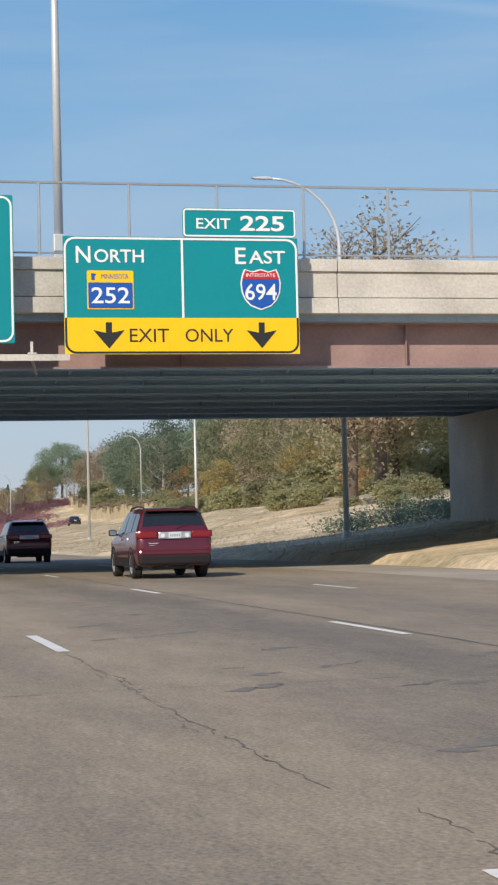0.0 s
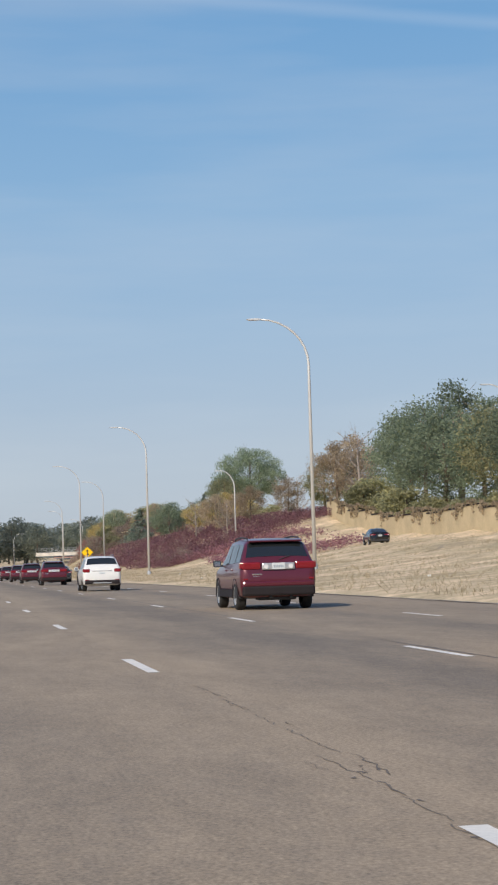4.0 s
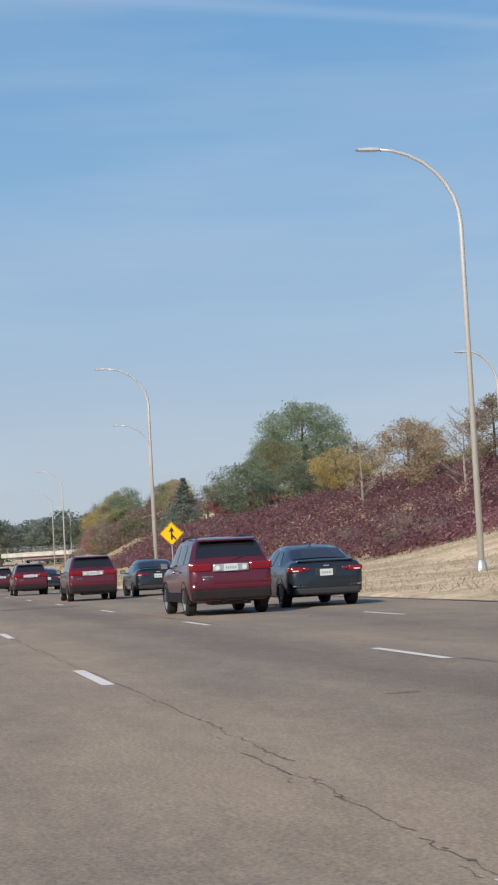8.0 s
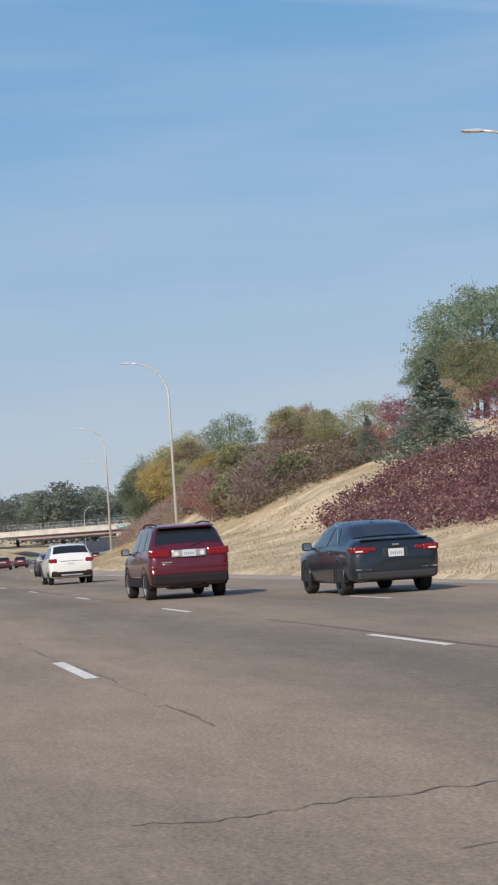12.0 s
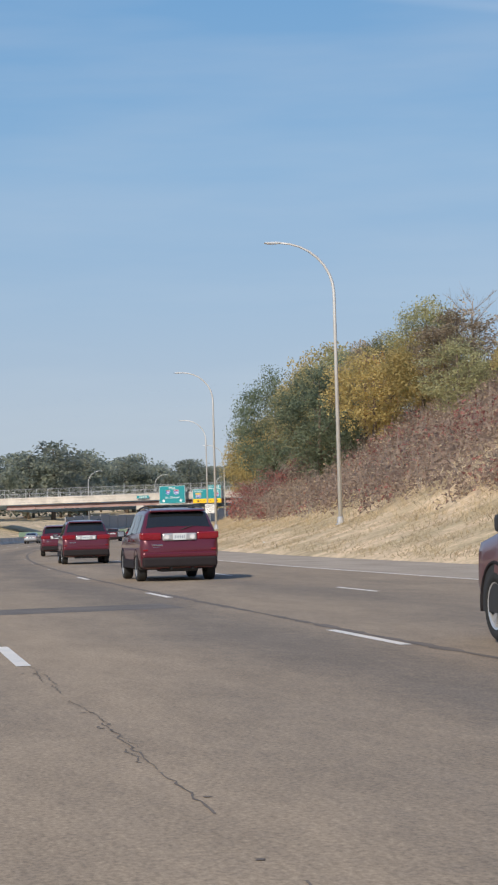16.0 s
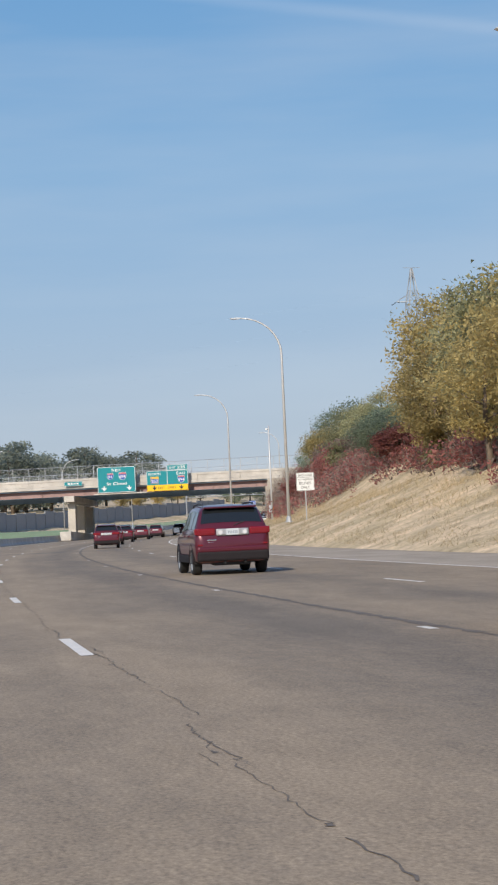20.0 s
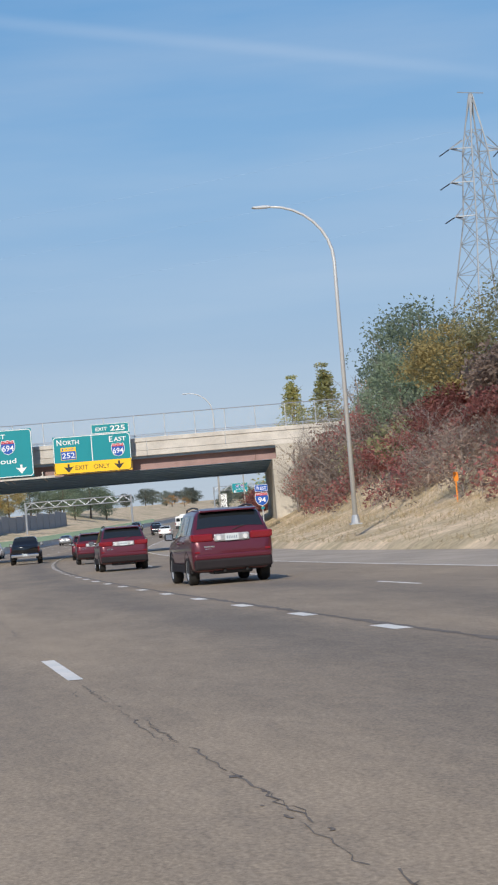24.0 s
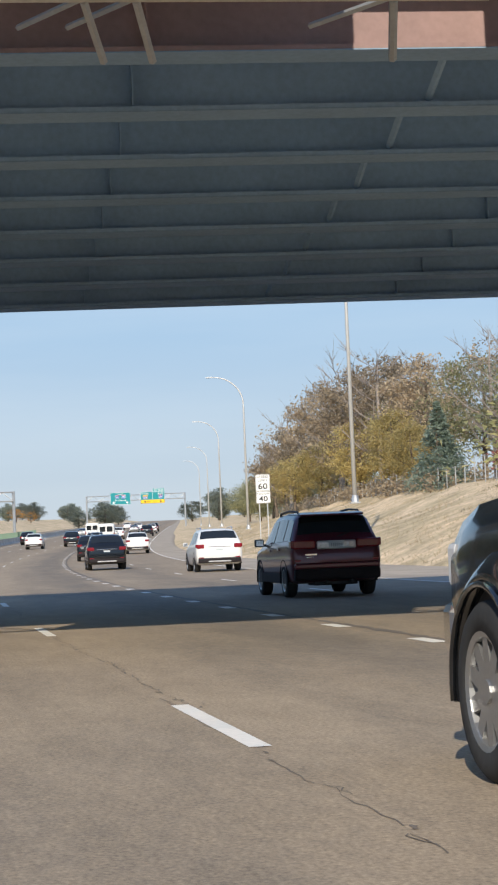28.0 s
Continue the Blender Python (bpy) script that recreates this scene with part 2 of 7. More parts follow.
def leaf_material(name, colour, second, spread=0.3, through=0.46):
    """Foliage: each leaf takes its own shade between two colours, and lets some light through."""
    m = bpy.data.materials.new(name)
    m.use_nodes = True
    n, l = m.node_tree.nodes, m.node_tree.links
    b = n["Principled BSDF"]
    b.inputs["Roughness"].default_value = 0.6
    b.inputs["Specular IOR Level"].default_value = 0.25
    geo, info = n.new("ShaderNodeNewGeometry"), n.new("ShaderNodeObjectInfo")
    t = n.new("ShaderNodeTexNoise")
    t.inputs["Scale"].default_value = 0.55
    l.new(geo.outputs["Position"], t.inputs["Vector"])
    add = n.new("ShaderNodeMath")
    add.operation = "MULTIPLY_ADD"
    add.inputs[1].default_value = 0.55
    l.new(geo.outputs["Random Per Island"], add.inputs[0])
    rng = n.new("ShaderNodeMapRange")
    rng.inputs[1].default_value, rng.inputs[2].default_value = 0.35, 0.65
    rng.inputs[3].default_value, rng.inputs[4].default_value = 0.0, 0.5
    l.new(t.outputs["Fac"], rng.inputs[0])
    l.new(rng.outputs[0], add.inputs[2])
    mix = n.new("ShaderNodeMix")
    mix.data_type = "RGBA"
    mix.inputs[6].default_value, mix.inputs[7].default_value = (*colour, 1), (*second, 1)
    l.new(add.outputs[0], mix.inputs[0])
    hsv = n.new("ShaderNodeHueSaturation")
    l.new(mix.outputs[2], hsv.inputs["Color"])
    val = n.new("ShaderNodeMapRange")
    val.inputs[3].default_value, val.inputs[4].default_value = 1 - spread, 1 + spread
    l.new(info.outputs["Random"], val.inputs[0])
    l.new(val.outputs[0], hsv.inputs["Value"])
    l.new(hsv.outputs[0], b.inputs["Base Color"])
    tr = n.new("ShaderNodeBsdfTranslucent")
    l.new(hsv.outputs[0], tr.inputs["Color"])
    ms = n.new("ShaderNodeMixShader")
    ms.inputs[0].default_value = through
    l.new(b.outputs[0], ms.inputs[1])
    l.new(tr.outputs[0], ms.inputs[2])
    l.new(ms.outputs[0], n["Material Output"].inputs["Surface"])
    return m


def pavement(name, tan, grey):
    """Old concrete pavement: tan aggregate, grey wheel paths and a dark oil track along each lane, mottled at three scales."""
    m = bpy.data.materials.new(name)
    m.use_nodes = True
    n, l = m.node_tree.nodes, m.node_tree.links
    b = n["Principled BSDF"]
    b.inputs["Roughness"].default_value = 0.88
    b.inputs["Specular IOR Level"].default_value = 0.35
    att = n.new("ShaderNodeAttribute")
    att.attribute_name = "lane"

    def noise(sc, detail, stretch, rough=0.6):
        mp = n.new("ShaderNodeMapping")
        mp.inputs["Scale"].default_value = (stretch, 1, 1)
        l.new(att.outputs["Vector"], mp.inputs["Vector"])
        t = n.new("ShaderNodeTexNoise")
        t.inputs["Scale"].default_value, t.inputs["Detail"].default_value, t.inputs["Roughness"].default_value = sc, detail, rough
        l.new(mp.outputs[0], t.inputs["Vector"])
        return t.outputs["Fac"]

    def math_(op, a, c, k=None):
        q = n.new("ShaderNodeMath")
        q.operation = op
        for i, v in enumerate((a, c, k)):
            if v is None:
                continue
            if isinstance(v, (int, float)):
                q.inputs[i].default_value = v
            else:
                l.new(v, q.inputs[i])
        return q.outputs[0]

    sp = n.new("ShaderNodeSeparateXYZ")
    l.new(att.outputs["Vector"], sp.inputs[0])
    drift = math_("MULTIPLY_ADD", noise(0.35, 3, 0.12), 0.9, sp.outputs[1])
    lane = math_("DIVIDE", math_("ADD", drift, 8.0 - 0.45), 22.0)
    ramp = n.new("ShaderNodeValToRGB")
    e = ramp.color_ramp.elements
    e[0].position, e[0].color = 0.0, (0.5, 0.5, 0.5, 1)
    e[1].position, e[1].color = 1.0, (0.7, 0.7, 0.7, 1)
    for d_, v_ in ((-3, 0.5), (0, 0.6), (1.2, 0.75), (2.2, 0.95), (2.9, 0.55), (3.6, 0.45), (4.3, 0.08), (4.8, 0.10), (5.4, 0.5), (6.3, 0.75), (7.4, 0.4), (8.2, 0.15), (9.0, 0.5), (10.5, 0.65)):
        k_ = e.new((d_ + 8) / 22)
        k_.color = (v_, v_, v_, 1)
    l.new(lane, ramp.inputs[0])
    patch = math_("SUBTRACT", math_("MULTIPLY", noise(0.5, 5, 0.25), 2.2), 1.1)
    fac = math_("ADD", ramp.outputs[0], math_("MULTIPLY", patch, 0.8))
    fac = math_("ADD", fac, math_("MULTIPLY_ADD", noise(9.0, 4, 0.5), 1.2, -0.6))
    fac = math_("MAXIMUM", math_("MINIMUM", fac, 1.0), 0.0)
    mix = n.new("ShaderNodeMix")
    mix.data_type = "RGBA"
    mix.inputs[6].default_value, mix.inputs[7].default_value = (*grey, 1), (*tan, 1)
    l.new(fac, mix.inputs[0])
    grain = math_("ADD", math_("MULTIPLY_ADD", noise(38.0, 5, 0.7, 0.75), 2.0, 0.0), math_("MULTIPLY_ADD", noise(2.2, 4, 0.3), 0.5, -0.25))
    hsv = n.new("ShaderNodeHueSaturation")
    l.new(mix.outputs[2], hsv.inputs["Color"])
    l.new(grain, hsv.inputs["Value"])
    l.new(hsv.outputs[0], b.inputs["Base Color"])
    return m


M_ROAD = pavement("worn_pavement", (0.366, 0.284, 0.195), (0.208, 0.171, 0.131))
M_PATCH = material("asphalt_patch", (0.165, 0.145, 0.125), 0.9, vary=0.3, scale=2.0, fine=30.0, bump=0.3, space="World")
M_CRACK = material("crack_seal", (0.172, 0.142, 0.114), 0.85, vary=0.3, space="World")
M_STAIN = material("tyre_stain", (0.195, 0.165, 0.135), 0.9, vary=0.35, scale=2, fine=20, space="World")
M_LINE = material("lane_paint", (0.86, 0.80, 0.71), 0.7, vary=0.12, scale=4.0, fine=30.0, space="World", second=(0.76, 0.73, 0.66), mix_scale=2.0)
M_SHOULDER = material("shoulder_pavement", (0.43, 0.36, 0.28), 0.9, vary=0.2, scale=0.8, fine=12.0, bump=0.2, second=(0.37, 0.31, 0.24), mix_scale=0.5, space="Lane", stretch=(0.4, 1.0, 1.0))
M_GRASS = material("dry_grass_ground", (0.67, 0.525, 0.35), 0.95, vary=0.42, scale=0.8, fine=5.0, bump=0.5, second=(0.49, 0.395, 0.25), mix_scale=0.22, space="World", spec=0.1)
M_CONCRETE = material("weathered_concrete", (0.62, 0.575, 0.51), 0.85, vary=0.2, scale=0.7, fine=14.0, bump=0.2, second=(0.52, 0.48, 0.425), mix_scale=0.5, space="World")
M_ABUT = material("abutment_concrete", (0.56, 0.51, 0.43), 0.85, vary=0.18, scale=0.5, fine=10.0, bump=0.2, second=(0.44, 0.40, 0.34), mix_scale=0.35, space="World")
M_STEEL_RED = material("faded_red_steel", (0.35, 0.225, 0.205), 0.6, vary=0.15, scale=1.0, fine=12.0, second=(0.30, 0.195, 0.18), mix_scale=0.7, space="World")
# steel and soffit tinted blue for haze and cool shade under the bridges
M_GIRDER = material("haze_tinted_steel", (0.30, 0.44, 0.60), 0.6, vary=0.15, scale=1.0, fine=12.0, space="World")
M_FLANGE = material("bounce_toned_steel", (0.25, 0.37, 0.51), 0.6, vary=0.15, scale=1.0, fine=12.0, space="World")
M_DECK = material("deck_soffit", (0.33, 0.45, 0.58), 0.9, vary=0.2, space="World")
M_GALV = material("galvanised_steel", (0.55, 0.56, 0.57), 0.45, 0.7, vary=0.1, scale=2, fine=20)
M_PYLON = material("weathered_lattice_steel", (0.36, 0.38, 0.40), 0.55, 0.35, vary=0.15, scale=1, fine=10)
M_POLE = material("aluminium_pole", (0.62, 0.62, 0.61), 0.5, 0.35, vary=0.08, scale=1, fine=12)
M_LUM = material("lamp_head_grey", (0.60, 0.62, 0.64), 0.45, 0.2, vary=0.06)
M_LENS = material("lamp_lens", (0.75, 0.76, 0.78), 0.25, vary=0.03)
M_GREEN = material("sign_green", (0.0, 0.25, 0.285), 0.42, vary=0.05, scale=1.0, fine=8)
M_YELLOW = material("sign_yellow", (0.95, 0.56, 0.0), 0.45, vary=0.05)
M_WHITE = material("sign_white", (0.82, 0.82, 0.80), 0.45, vary=0.04)
M_BLACK = material("sign_black", (0.02, 0.02, 0.02), 0.5, vary=0.1)
M_BLUE = material("sign_blue", (0.01, 0.09, 0.42), 0.45, vary=0.05)
M_RED = material("sign_red", (0.50, 0.02, 0.03), 0.45, vary=0.05)
M_ORANGE = material("sign_orange", (0.85, 0.27, 0.02), 0.5, vary=0.06)
M_WALL = material("tan_block_wall", (0.52, 0.42, 0.26), 0.9, vary=0.15, scale=0.6, fine=6, bump=0.3, second=(0.46, 0.37, 0.23), mix_scale=0.4, space="World")
# grey set dark to carry the shade that lies on this wall
M_DARKWALL = material("shade_toned_wall", (0.30, 0.30, 0.30), 0.9, vary=0.15, space="World")
M_BARK = material("bark", (0.16, 0.125, 0.095), 0.95, vary=0.3, scale=2, fine=18, bump=0.6)
M_BARE = material("bare_twigs", (0.30, 0.26, 0.23), 0.95, vary=0.25, scale=3, fine=20)
# leaf colours raised and greyed in place of the haze over the trees
L_GREEN = leaf_material("leaves_green", (0.171, 0.222, 0.148), (0.308, 0.359, 0.234))
L_OLIVE = leaf_material("leaves_olive", (0.253, 0.259, 0.143), (0.440, 0.413, 0.220))
L_YELLOW = leaf_material("leaves_yellow", (0.41, 0.34, 0.145), (0.59, 0.47, 0.205))
L_TAN = leaf_material("leaves_tan", (0.341, 0.270, 0.187), (0.517, 0.418, 0.286))
L_RED = leaf_material("leaves_red", (0.18, 0.080, 0.098), (0.42, 0.222, 0.235))
L_CRIMSON = leaf_material("leaves_crimson", (0.25, 0.085, 0.078), (0.43, 0.195, 0.165))
L_BROWN = leaf_material("leaves_brown", (0.221, 0.162, 0.132), (0.389, 0.302, 0.240))
L_PINE = leaf_material("needles", (0.169, 0.221, 0.182), (0.273, 0.325, 0.260))
L_ORANGE = leaf_material("leaves_orange", (0.45, 0.24, 0.08), (0.58, 0.34, 0.12))
L_DRY = leaf_material("dry_grass", (0.42, 0.33, 0.2), (0.56, 0.455, 0.285))
L_POPLAR = leaf_material("leaves_poplar", (0.40, 0.41, 0.19), (0.58, 0.53, 0.26), through=0.65)
# paler, greyer and more see-through than near leaves, standing for distance haze
L_FAR = leaf_material("leaves_haze_pale", (0.225, 0.26, 0.215), (0.335, 0.35, 0.275), through=0.62)


# ---------------------------------------------------------------- mesh helpers
def part(name, bm, mat, parent, label="", smooth=False):
    me = bpy.data.meshes.new(name)
    if smooth:
        for f in bm.faces:
            f.smooth = True
    bm.to_mesh(me)
    bm.free()
    me.materials.append(mat)
    ob = new(name, me)
    ob.parent = parent
    return tagged(ob, label)


def share(name, me, parent, m):
    """One more object on a mesh that exists already."""
    ob = new(name, me)
    ob.parent = parent
    ob.matrix_basis = m
    return ob


def box(bm, cx, cy, cz, sx, sy, sz, bevel=0.0, rot=None):
    r = bmesh.ops.create_cube(bm, size=1.0)
    m = Matrix.LocRotScale((cx, cy, cz), rot, (sx, sy, sz))
    bmesh.ops.transform(bm, matrix=m, verts=r["verts"])
    if bevel:
        e = list({e for v in r["verts"] for e in v.link_edges})
        bmesh.ops.bevel(bm, geom=e, offset=bevel, segments=2, affect="EDGES", profile=0.5)
    return bm


def boxes(*items, bevel=0.0):
    bm = bmesh.new()
    for it in items:
        box(bm, *it, bevel=bevel)
    return bm


def tube(bm, pts, radii, seg=8, caps=True):
    """A round bar along points."""
    rings = []
    pts = [Vector(p) for p in pts]
    for i, p in enumerate(pts):
        t = (pts[min(i + 1, len(pts) - 1)] - pts[max(i - 1, 0)]).normalized()
        a = t.orthogonal().normalized() if abs(t.z) < 0.95 else Vector((1, 0, 0))
        a = (a - t * a.dot(t)).normalized()
        b = t.cross(a)
        r = radii[i] if isinstance(radii, (list, tuple)) else radii
        rings.append([bm.verts.new(p + (a * math.cos(k * 2 * math.pi / seg) + b * math.sin(k * 2 * math.pi / seg)) * r) for k in range(seg)])
    for u, v in zip(rings, rings[1:]):
        best = min(range(seg), key=lambda o: sum((u[k].co - v[(k + o) % seg].co).length for k in range(seg)))
        for k in range(seg):
            bm.faces.new((u[k], u[(k + 1) % seg], v[(k + 1 + best) % seg], v[(k + best) % seg]))
    if caps:
        bm.faces.new(rings[0][::-1])
        bm.faces.new(rings[-1])
    return bm


def prism(bm, outline, y0, y1):
    """A plate whose outline lies in x and z, from y0 to y1."""
    a = [bm.verts.new((x, y0, z)) for x, z in outline]
    b = [bm.verts.new((x, y1, z)) for x, z in outline]
    bm.faces.new(a)
    bm.faces.new(b[::-1])
    for i in range(len(a)):
        j = (i + 1) % len(a)
        bm.faces.new((a[j], a[i], b[i], b[j]))
    bmesh.ops.recalc_face_normals(bm, faces=bm.faces)
    return bm


def rounded(w, h, r, cx=0.0, cz=0.0, n=5):
    """Outline of a plate with rounded corners."""
    out = []
    for sx, sz, a0 in ((1, -1, -90), (1, 1, 0), (-1, 1, 90), (-1, -1, 180)):
        for i in range(n + 1):
            a = radians(a0 + 90 * i / n)
            out.append((cx + sx * (w / 2 - r) + r * math.cos(a), cz + sz * (h / 2 - r) + r * math.sin(a)))
    return out


def sheet(name, s_list, d_list, z_of, mat, parent=None, uv=False):
    """A surface over stations and offsets; z_of takes arrays."""
    s_list, d_list = np.asarray(s_list, float), np.asarray(d_list)
    S = np.repeat(s_list[:, None], d_list.shape[-1], 1)
    D = d_list if d_list.ndim == 2 else np.repeat(d_list[None, :], len(s_list), 0)
    v = at_many(S, D, z_of(S, D)).reshape(-1, 3)
    c = D.shape[1]
    i = (np.arange(len(s_list) - 1)[:, None] * c + np.arange(c - 1)[None, :]).ravel()
    f = np.stack([i, i + 1, i + c + 1, i + c], -1)
    me = bpy.data.meshes.new(name)
    me.from_pydata(v.tolist(), [], f.tolist())
    me.materials.append(mat)
    me.polygons.foreach_set("use_smooth", [True] * len(me.polygons))
    lane = me.attributes.new("lane", "FLOAT_VECTOR", "POINT")
    lane.data.foreach_set("vector", np.stack([S, D, 0 * S], -1).astype(np.float32).ravel())
    ob = new(name, me)
    ob.parent = parent
    return ob


def empty(name, m, label, category, group="", kind=""):
    ob = new(name)
    ob.matrix_world = m
    return tagged(ob, label, category, group, kind)


def text_mesh(body, size, width=None, mat=None, depth=0.004, bold=0.0):
    """Letters as a flat mesh in x and z, facing -y, centred; width squeezes them."""
    cu = bpy.data.curves.new("letters", "FONT")
    cu.body, cu.size, cu.extrude, cu.offset = body, size * 1.38, depth / 2, bold
    cu.align_x, cu.align_y = "CENTER", "CENTER"
    cu.resolution_u = 3
    ob = new("letters", cu)
    me = bpy.data.meshes.new_from_object(ob)
    bpy.data.objects.remove(ob)
    xs = [v.co.x for v in me.vertices]
    ys = [v.co.y for v in me.vertices]
    cx, cy = (max(xs) + min(xs)) / 2, (max(ys) + min(ys)) / 2
    kx = (width / (max(xs) - min(xs))) if width else 1.0
    kz = size / (max(ys) - min(ys)) if body.isupper() or body.isdigit() else 1.0
    me.transform(Matrix(((kx, 0, 0, -cx * kx), (0, 0, -1, 0), (0, kz, 0, -cy * kz), (0, 0, 0, 1))))
    me.materials.clear()
    me.materials.append(mat)
    return me


def letters(name, body, x, z, size, parent, mat, y=-0.01, width=None, bold=0.0, label=""):
    me = text_mesh(body, size, width, mat, bold=bold)
    me.name = name
    ob = share(name, me, parent, Matrix.Translation((x, y, z)))
    return tagged(ob, label)


# ---------------------------------------------------------------- ground and road
S_ROAD = np.concatenate([np.arange(-240, 1150, 4.0), np.arange(1150, 2600, 25.0)])
D_GROUND = [-1800, -900, -400, -200, -100, -60, -50, -40, -34, -28, -24, -20, -10, 0, 8, 11.5, 13, 14, 15, 16, 17, 18, 19, 20, 21, 22, 23, 24, 25, 26, 27, 28, 30, 32, 34, 36, 38, 40, 43, 46, 50, 55, 62, 70, 90, 130, 220, 420, 700]


def terrain(S, D):
    z = ground_z(S, D)
    e = edge_r(S)
    inside = (D < e + 0.2) & (D > -24)
    return np.where(inside, -0.35, z + 0.0)


ground = tagged(sheet("ground", S_ROAD, D_GROUND, terrain, M_GRASS), "dry tan grass verge and embankment beside the road", "ground", kind="structure")
# pavement: lanes, then the lighter shoulder strip
road = tagged(sheet("road", S_ROAD, np.stack([np.full_like(S_ROAD, v) for v in (-24.0, -8.0, -3.0, 0.0, 3.0, 6.0, 9.0, 12.55)], 1), lambda S, D: 0 * S, M_ROAD), "worn grey-brown highway pavement with sealed cracks", "road", kind="structure")
sh = edge_r(S_ROAD)
shoulder = tagged(sheet("shoulder", S_ROAD, np.stack([np.full_like(sh, 12.55), sh - 0.3 + 0.0 * sh, sh + 0.1, sh + 0.35], 1), lambda S, D: np.where(D > edge_r(S) + 0.2, -0.25, 0.0), M_SHOULDER), "pale dusty paved shoulder along the lanes", "shoulder", kind="structure")

# lane lines
PHASE, CYCLE, DASH = -9.35, 15.24, 3.05
R1, R2, R3 = 1.78, 5.47, 9.07
R2_SHIFT, R3_SHIFT = 0.8, 0.3
LANE_L = 1.78 - 3.66


def strip(bm, s0, s1, d, w, z=0.004, n=1):
    rows = []
    for i in range(n + 1):
        s = s0 + (s1 - s0) * i / n
        rows.append((bm.verts.new(at(s, d - w / 2, z)), bm.verts.new(at(s, d + w / 2, z))))
    for a, b in zip(rows, rows[1:]):
        bm.faces.new((a[0], a[1], b[1], b[0]))


def mark(name, s0, s1, d, w=0.12, n=1):
    bm = bmesh.new()
    strip(bm, s0, s1, d, w, n=n)
    part(name, bm, M_LINE, road)


for k in range(-4, 76):
    s0 = PHASE + k * CYCLE
    mark("lane_dash", s0 - DASH, s0, R1, 0.13)
    mark("lane_dash", s0 - DASH, s0, LANE_L, 0.12)
    if s0 < 540:
        mark("lane_dash", s0 - DASH + R2_SHIFT, s0 + R2_SHIFT, R2, 0.12)
    elif s0 < 735:
        mark("worn_lane_dash", s0 - 1.9, s0 - 1.35, R2 - 0.02, 0.11)
    mark("lane_dash", s0 - DASH + R3_SHIFT, s0 + R3_SHIFT, R3, 0.11)
for k in range(0, 75):
    s0 = 743.5 + k * 4.57
    mark("lane_dot", s0, s0 + 1.1, R2, 0.2)
for name, d, s0, s1 in (("edge_line", 12.45, 450, 1400), ("edge_line", -5.4, -100, 1400)):
    bm = bmesh.new()
    strip(bm, s0, s1, d, 0.12, n=120)
    part(name, bm, M_LINE, road)

# cracks, joints and patches of the pavement
rng = random.Random(5)


def band_faces(bm, pts, w, z=0.003, even=False):
    rows = []
    for i, (s, d) in enumerate(pts):
        a, b = pts[max(i - 1, 0)], pts[min(i + 1, len(pts) - 1)]
        ds, dd = b[0] - a[0], b[1] - a[1]
        k = math.hypot(ds, dd) or 1
        ww = w / 2 if even else w * (0.35 + 1.2 * rng.random()) / 2
        rows.append((bm.verts.new(at(s + dd / k * ww, d - ds / k * ww, z)), bm.verts.new(at(s - dd / k * ww, d + ds / k * ww, z))))
    for a, b in zip(rows, rows[1:]):
        bm.faces.new((a[0], a[1], b[1], b[0]))


def ribbon(name, pts, w, mat, z=0.003, even=False):
    """A thin wandering band along (station, offset) points."""
    bm = bmesh.new()
    band_faces(bm, pts, w, z, even)
    return part(name, bm, mat, road)


def wander(s0, s1, d, amp, step=0.6):
    """A ragged line along the road: a slow drift with sharp small steps upon it."""
    out, x, s = [], 0.0, s0
    while s < s1:
        x = 0.96 * x + rng.uniform(-amp, amp) * 0.5
        out.append((s, d + x + rng.choice((-1, 1)) * rng.uniform(0, amp) * 0.7))
        s += step * rng.uniform(0.4, 1.6)
    return out


for k in range(-4, 150):
    s0 = k * 7.3 + rng.uniform(-2, 2)
    # the longitudinal joints beside two lane lines: ragged broken cracks with crumbled edges, and a sealed seam
    if rng.random() < (0.97 if s0 > 420 else 0.8):
        d0, q = R1 + rng.uniform(-0.06, 0.14), s0
        bm = bmesh.new()
        while q < s0 + 7.0:
            ln = rng.uniform(0.5, 2.4)
            band_faces(bm, wander(q, q + ln, d0 + rng.uniform(-0.025, 0.025), 0.026, 0.10), rng.uniform(0.005, 0.013))
            q += ln + rng.choice((0.0, 0.05, rng.uniform(0.1, 0.9)))
        for _ in range(4):
            q = s0 + rng.uniform(0, 7)
            band_faces(bm, wander(q, q + rng.uniform(0.2, 0.8), d0 + rng.uniform(-0.13, 0.13), 0.03, 0.07), rng.uniform(0.003, 0.007))
        for _ in range(6):
            q, e = s0 + rng.uniform(0, 7), d0 + rng.uniform(-0.06, 0.06)
            band_faces(bm, [(q + 0.04 * i, e + rng.uniform(-0.012, 0.012)) for i in range(rng.randint(2, 4))], rng.uniform(0.012, 0.032))
        part("joint_crack", bm, M_CRACK, road)
    if k % 2 == 0 and (s0 > 420 or rng.random() < 0.75):
        ribbon("joint_seal", wander(k * 7.3, k * 7.3 + 14.7, R2 + 0.16, 0.016, 0.30), 0.13 if s0 > 420 else 0.05, M_CRACK)
for k in range(0, 58):
    s0 = k * 16.3 + rng.uniform(-4, 4)
    if rng.random() < 0.6:
        d0, d1 = rng.choice(((-1.9, 1.7), (-0.5, 5.3), (1.8, 5.4), (-1.9, 9.0)))
        n = int((d1 - d0) / 0.16)
        x = 0.0
        pts = []
        for i in range(n + 1):
            x += rng.uniform(-0.05, 0.05)
            pts.append((s0 + x + 0.016 * i, d0 + (d1 - d0) * i / n))
        ribbon("cross_crack", pts, 0.012, M_CRACK)
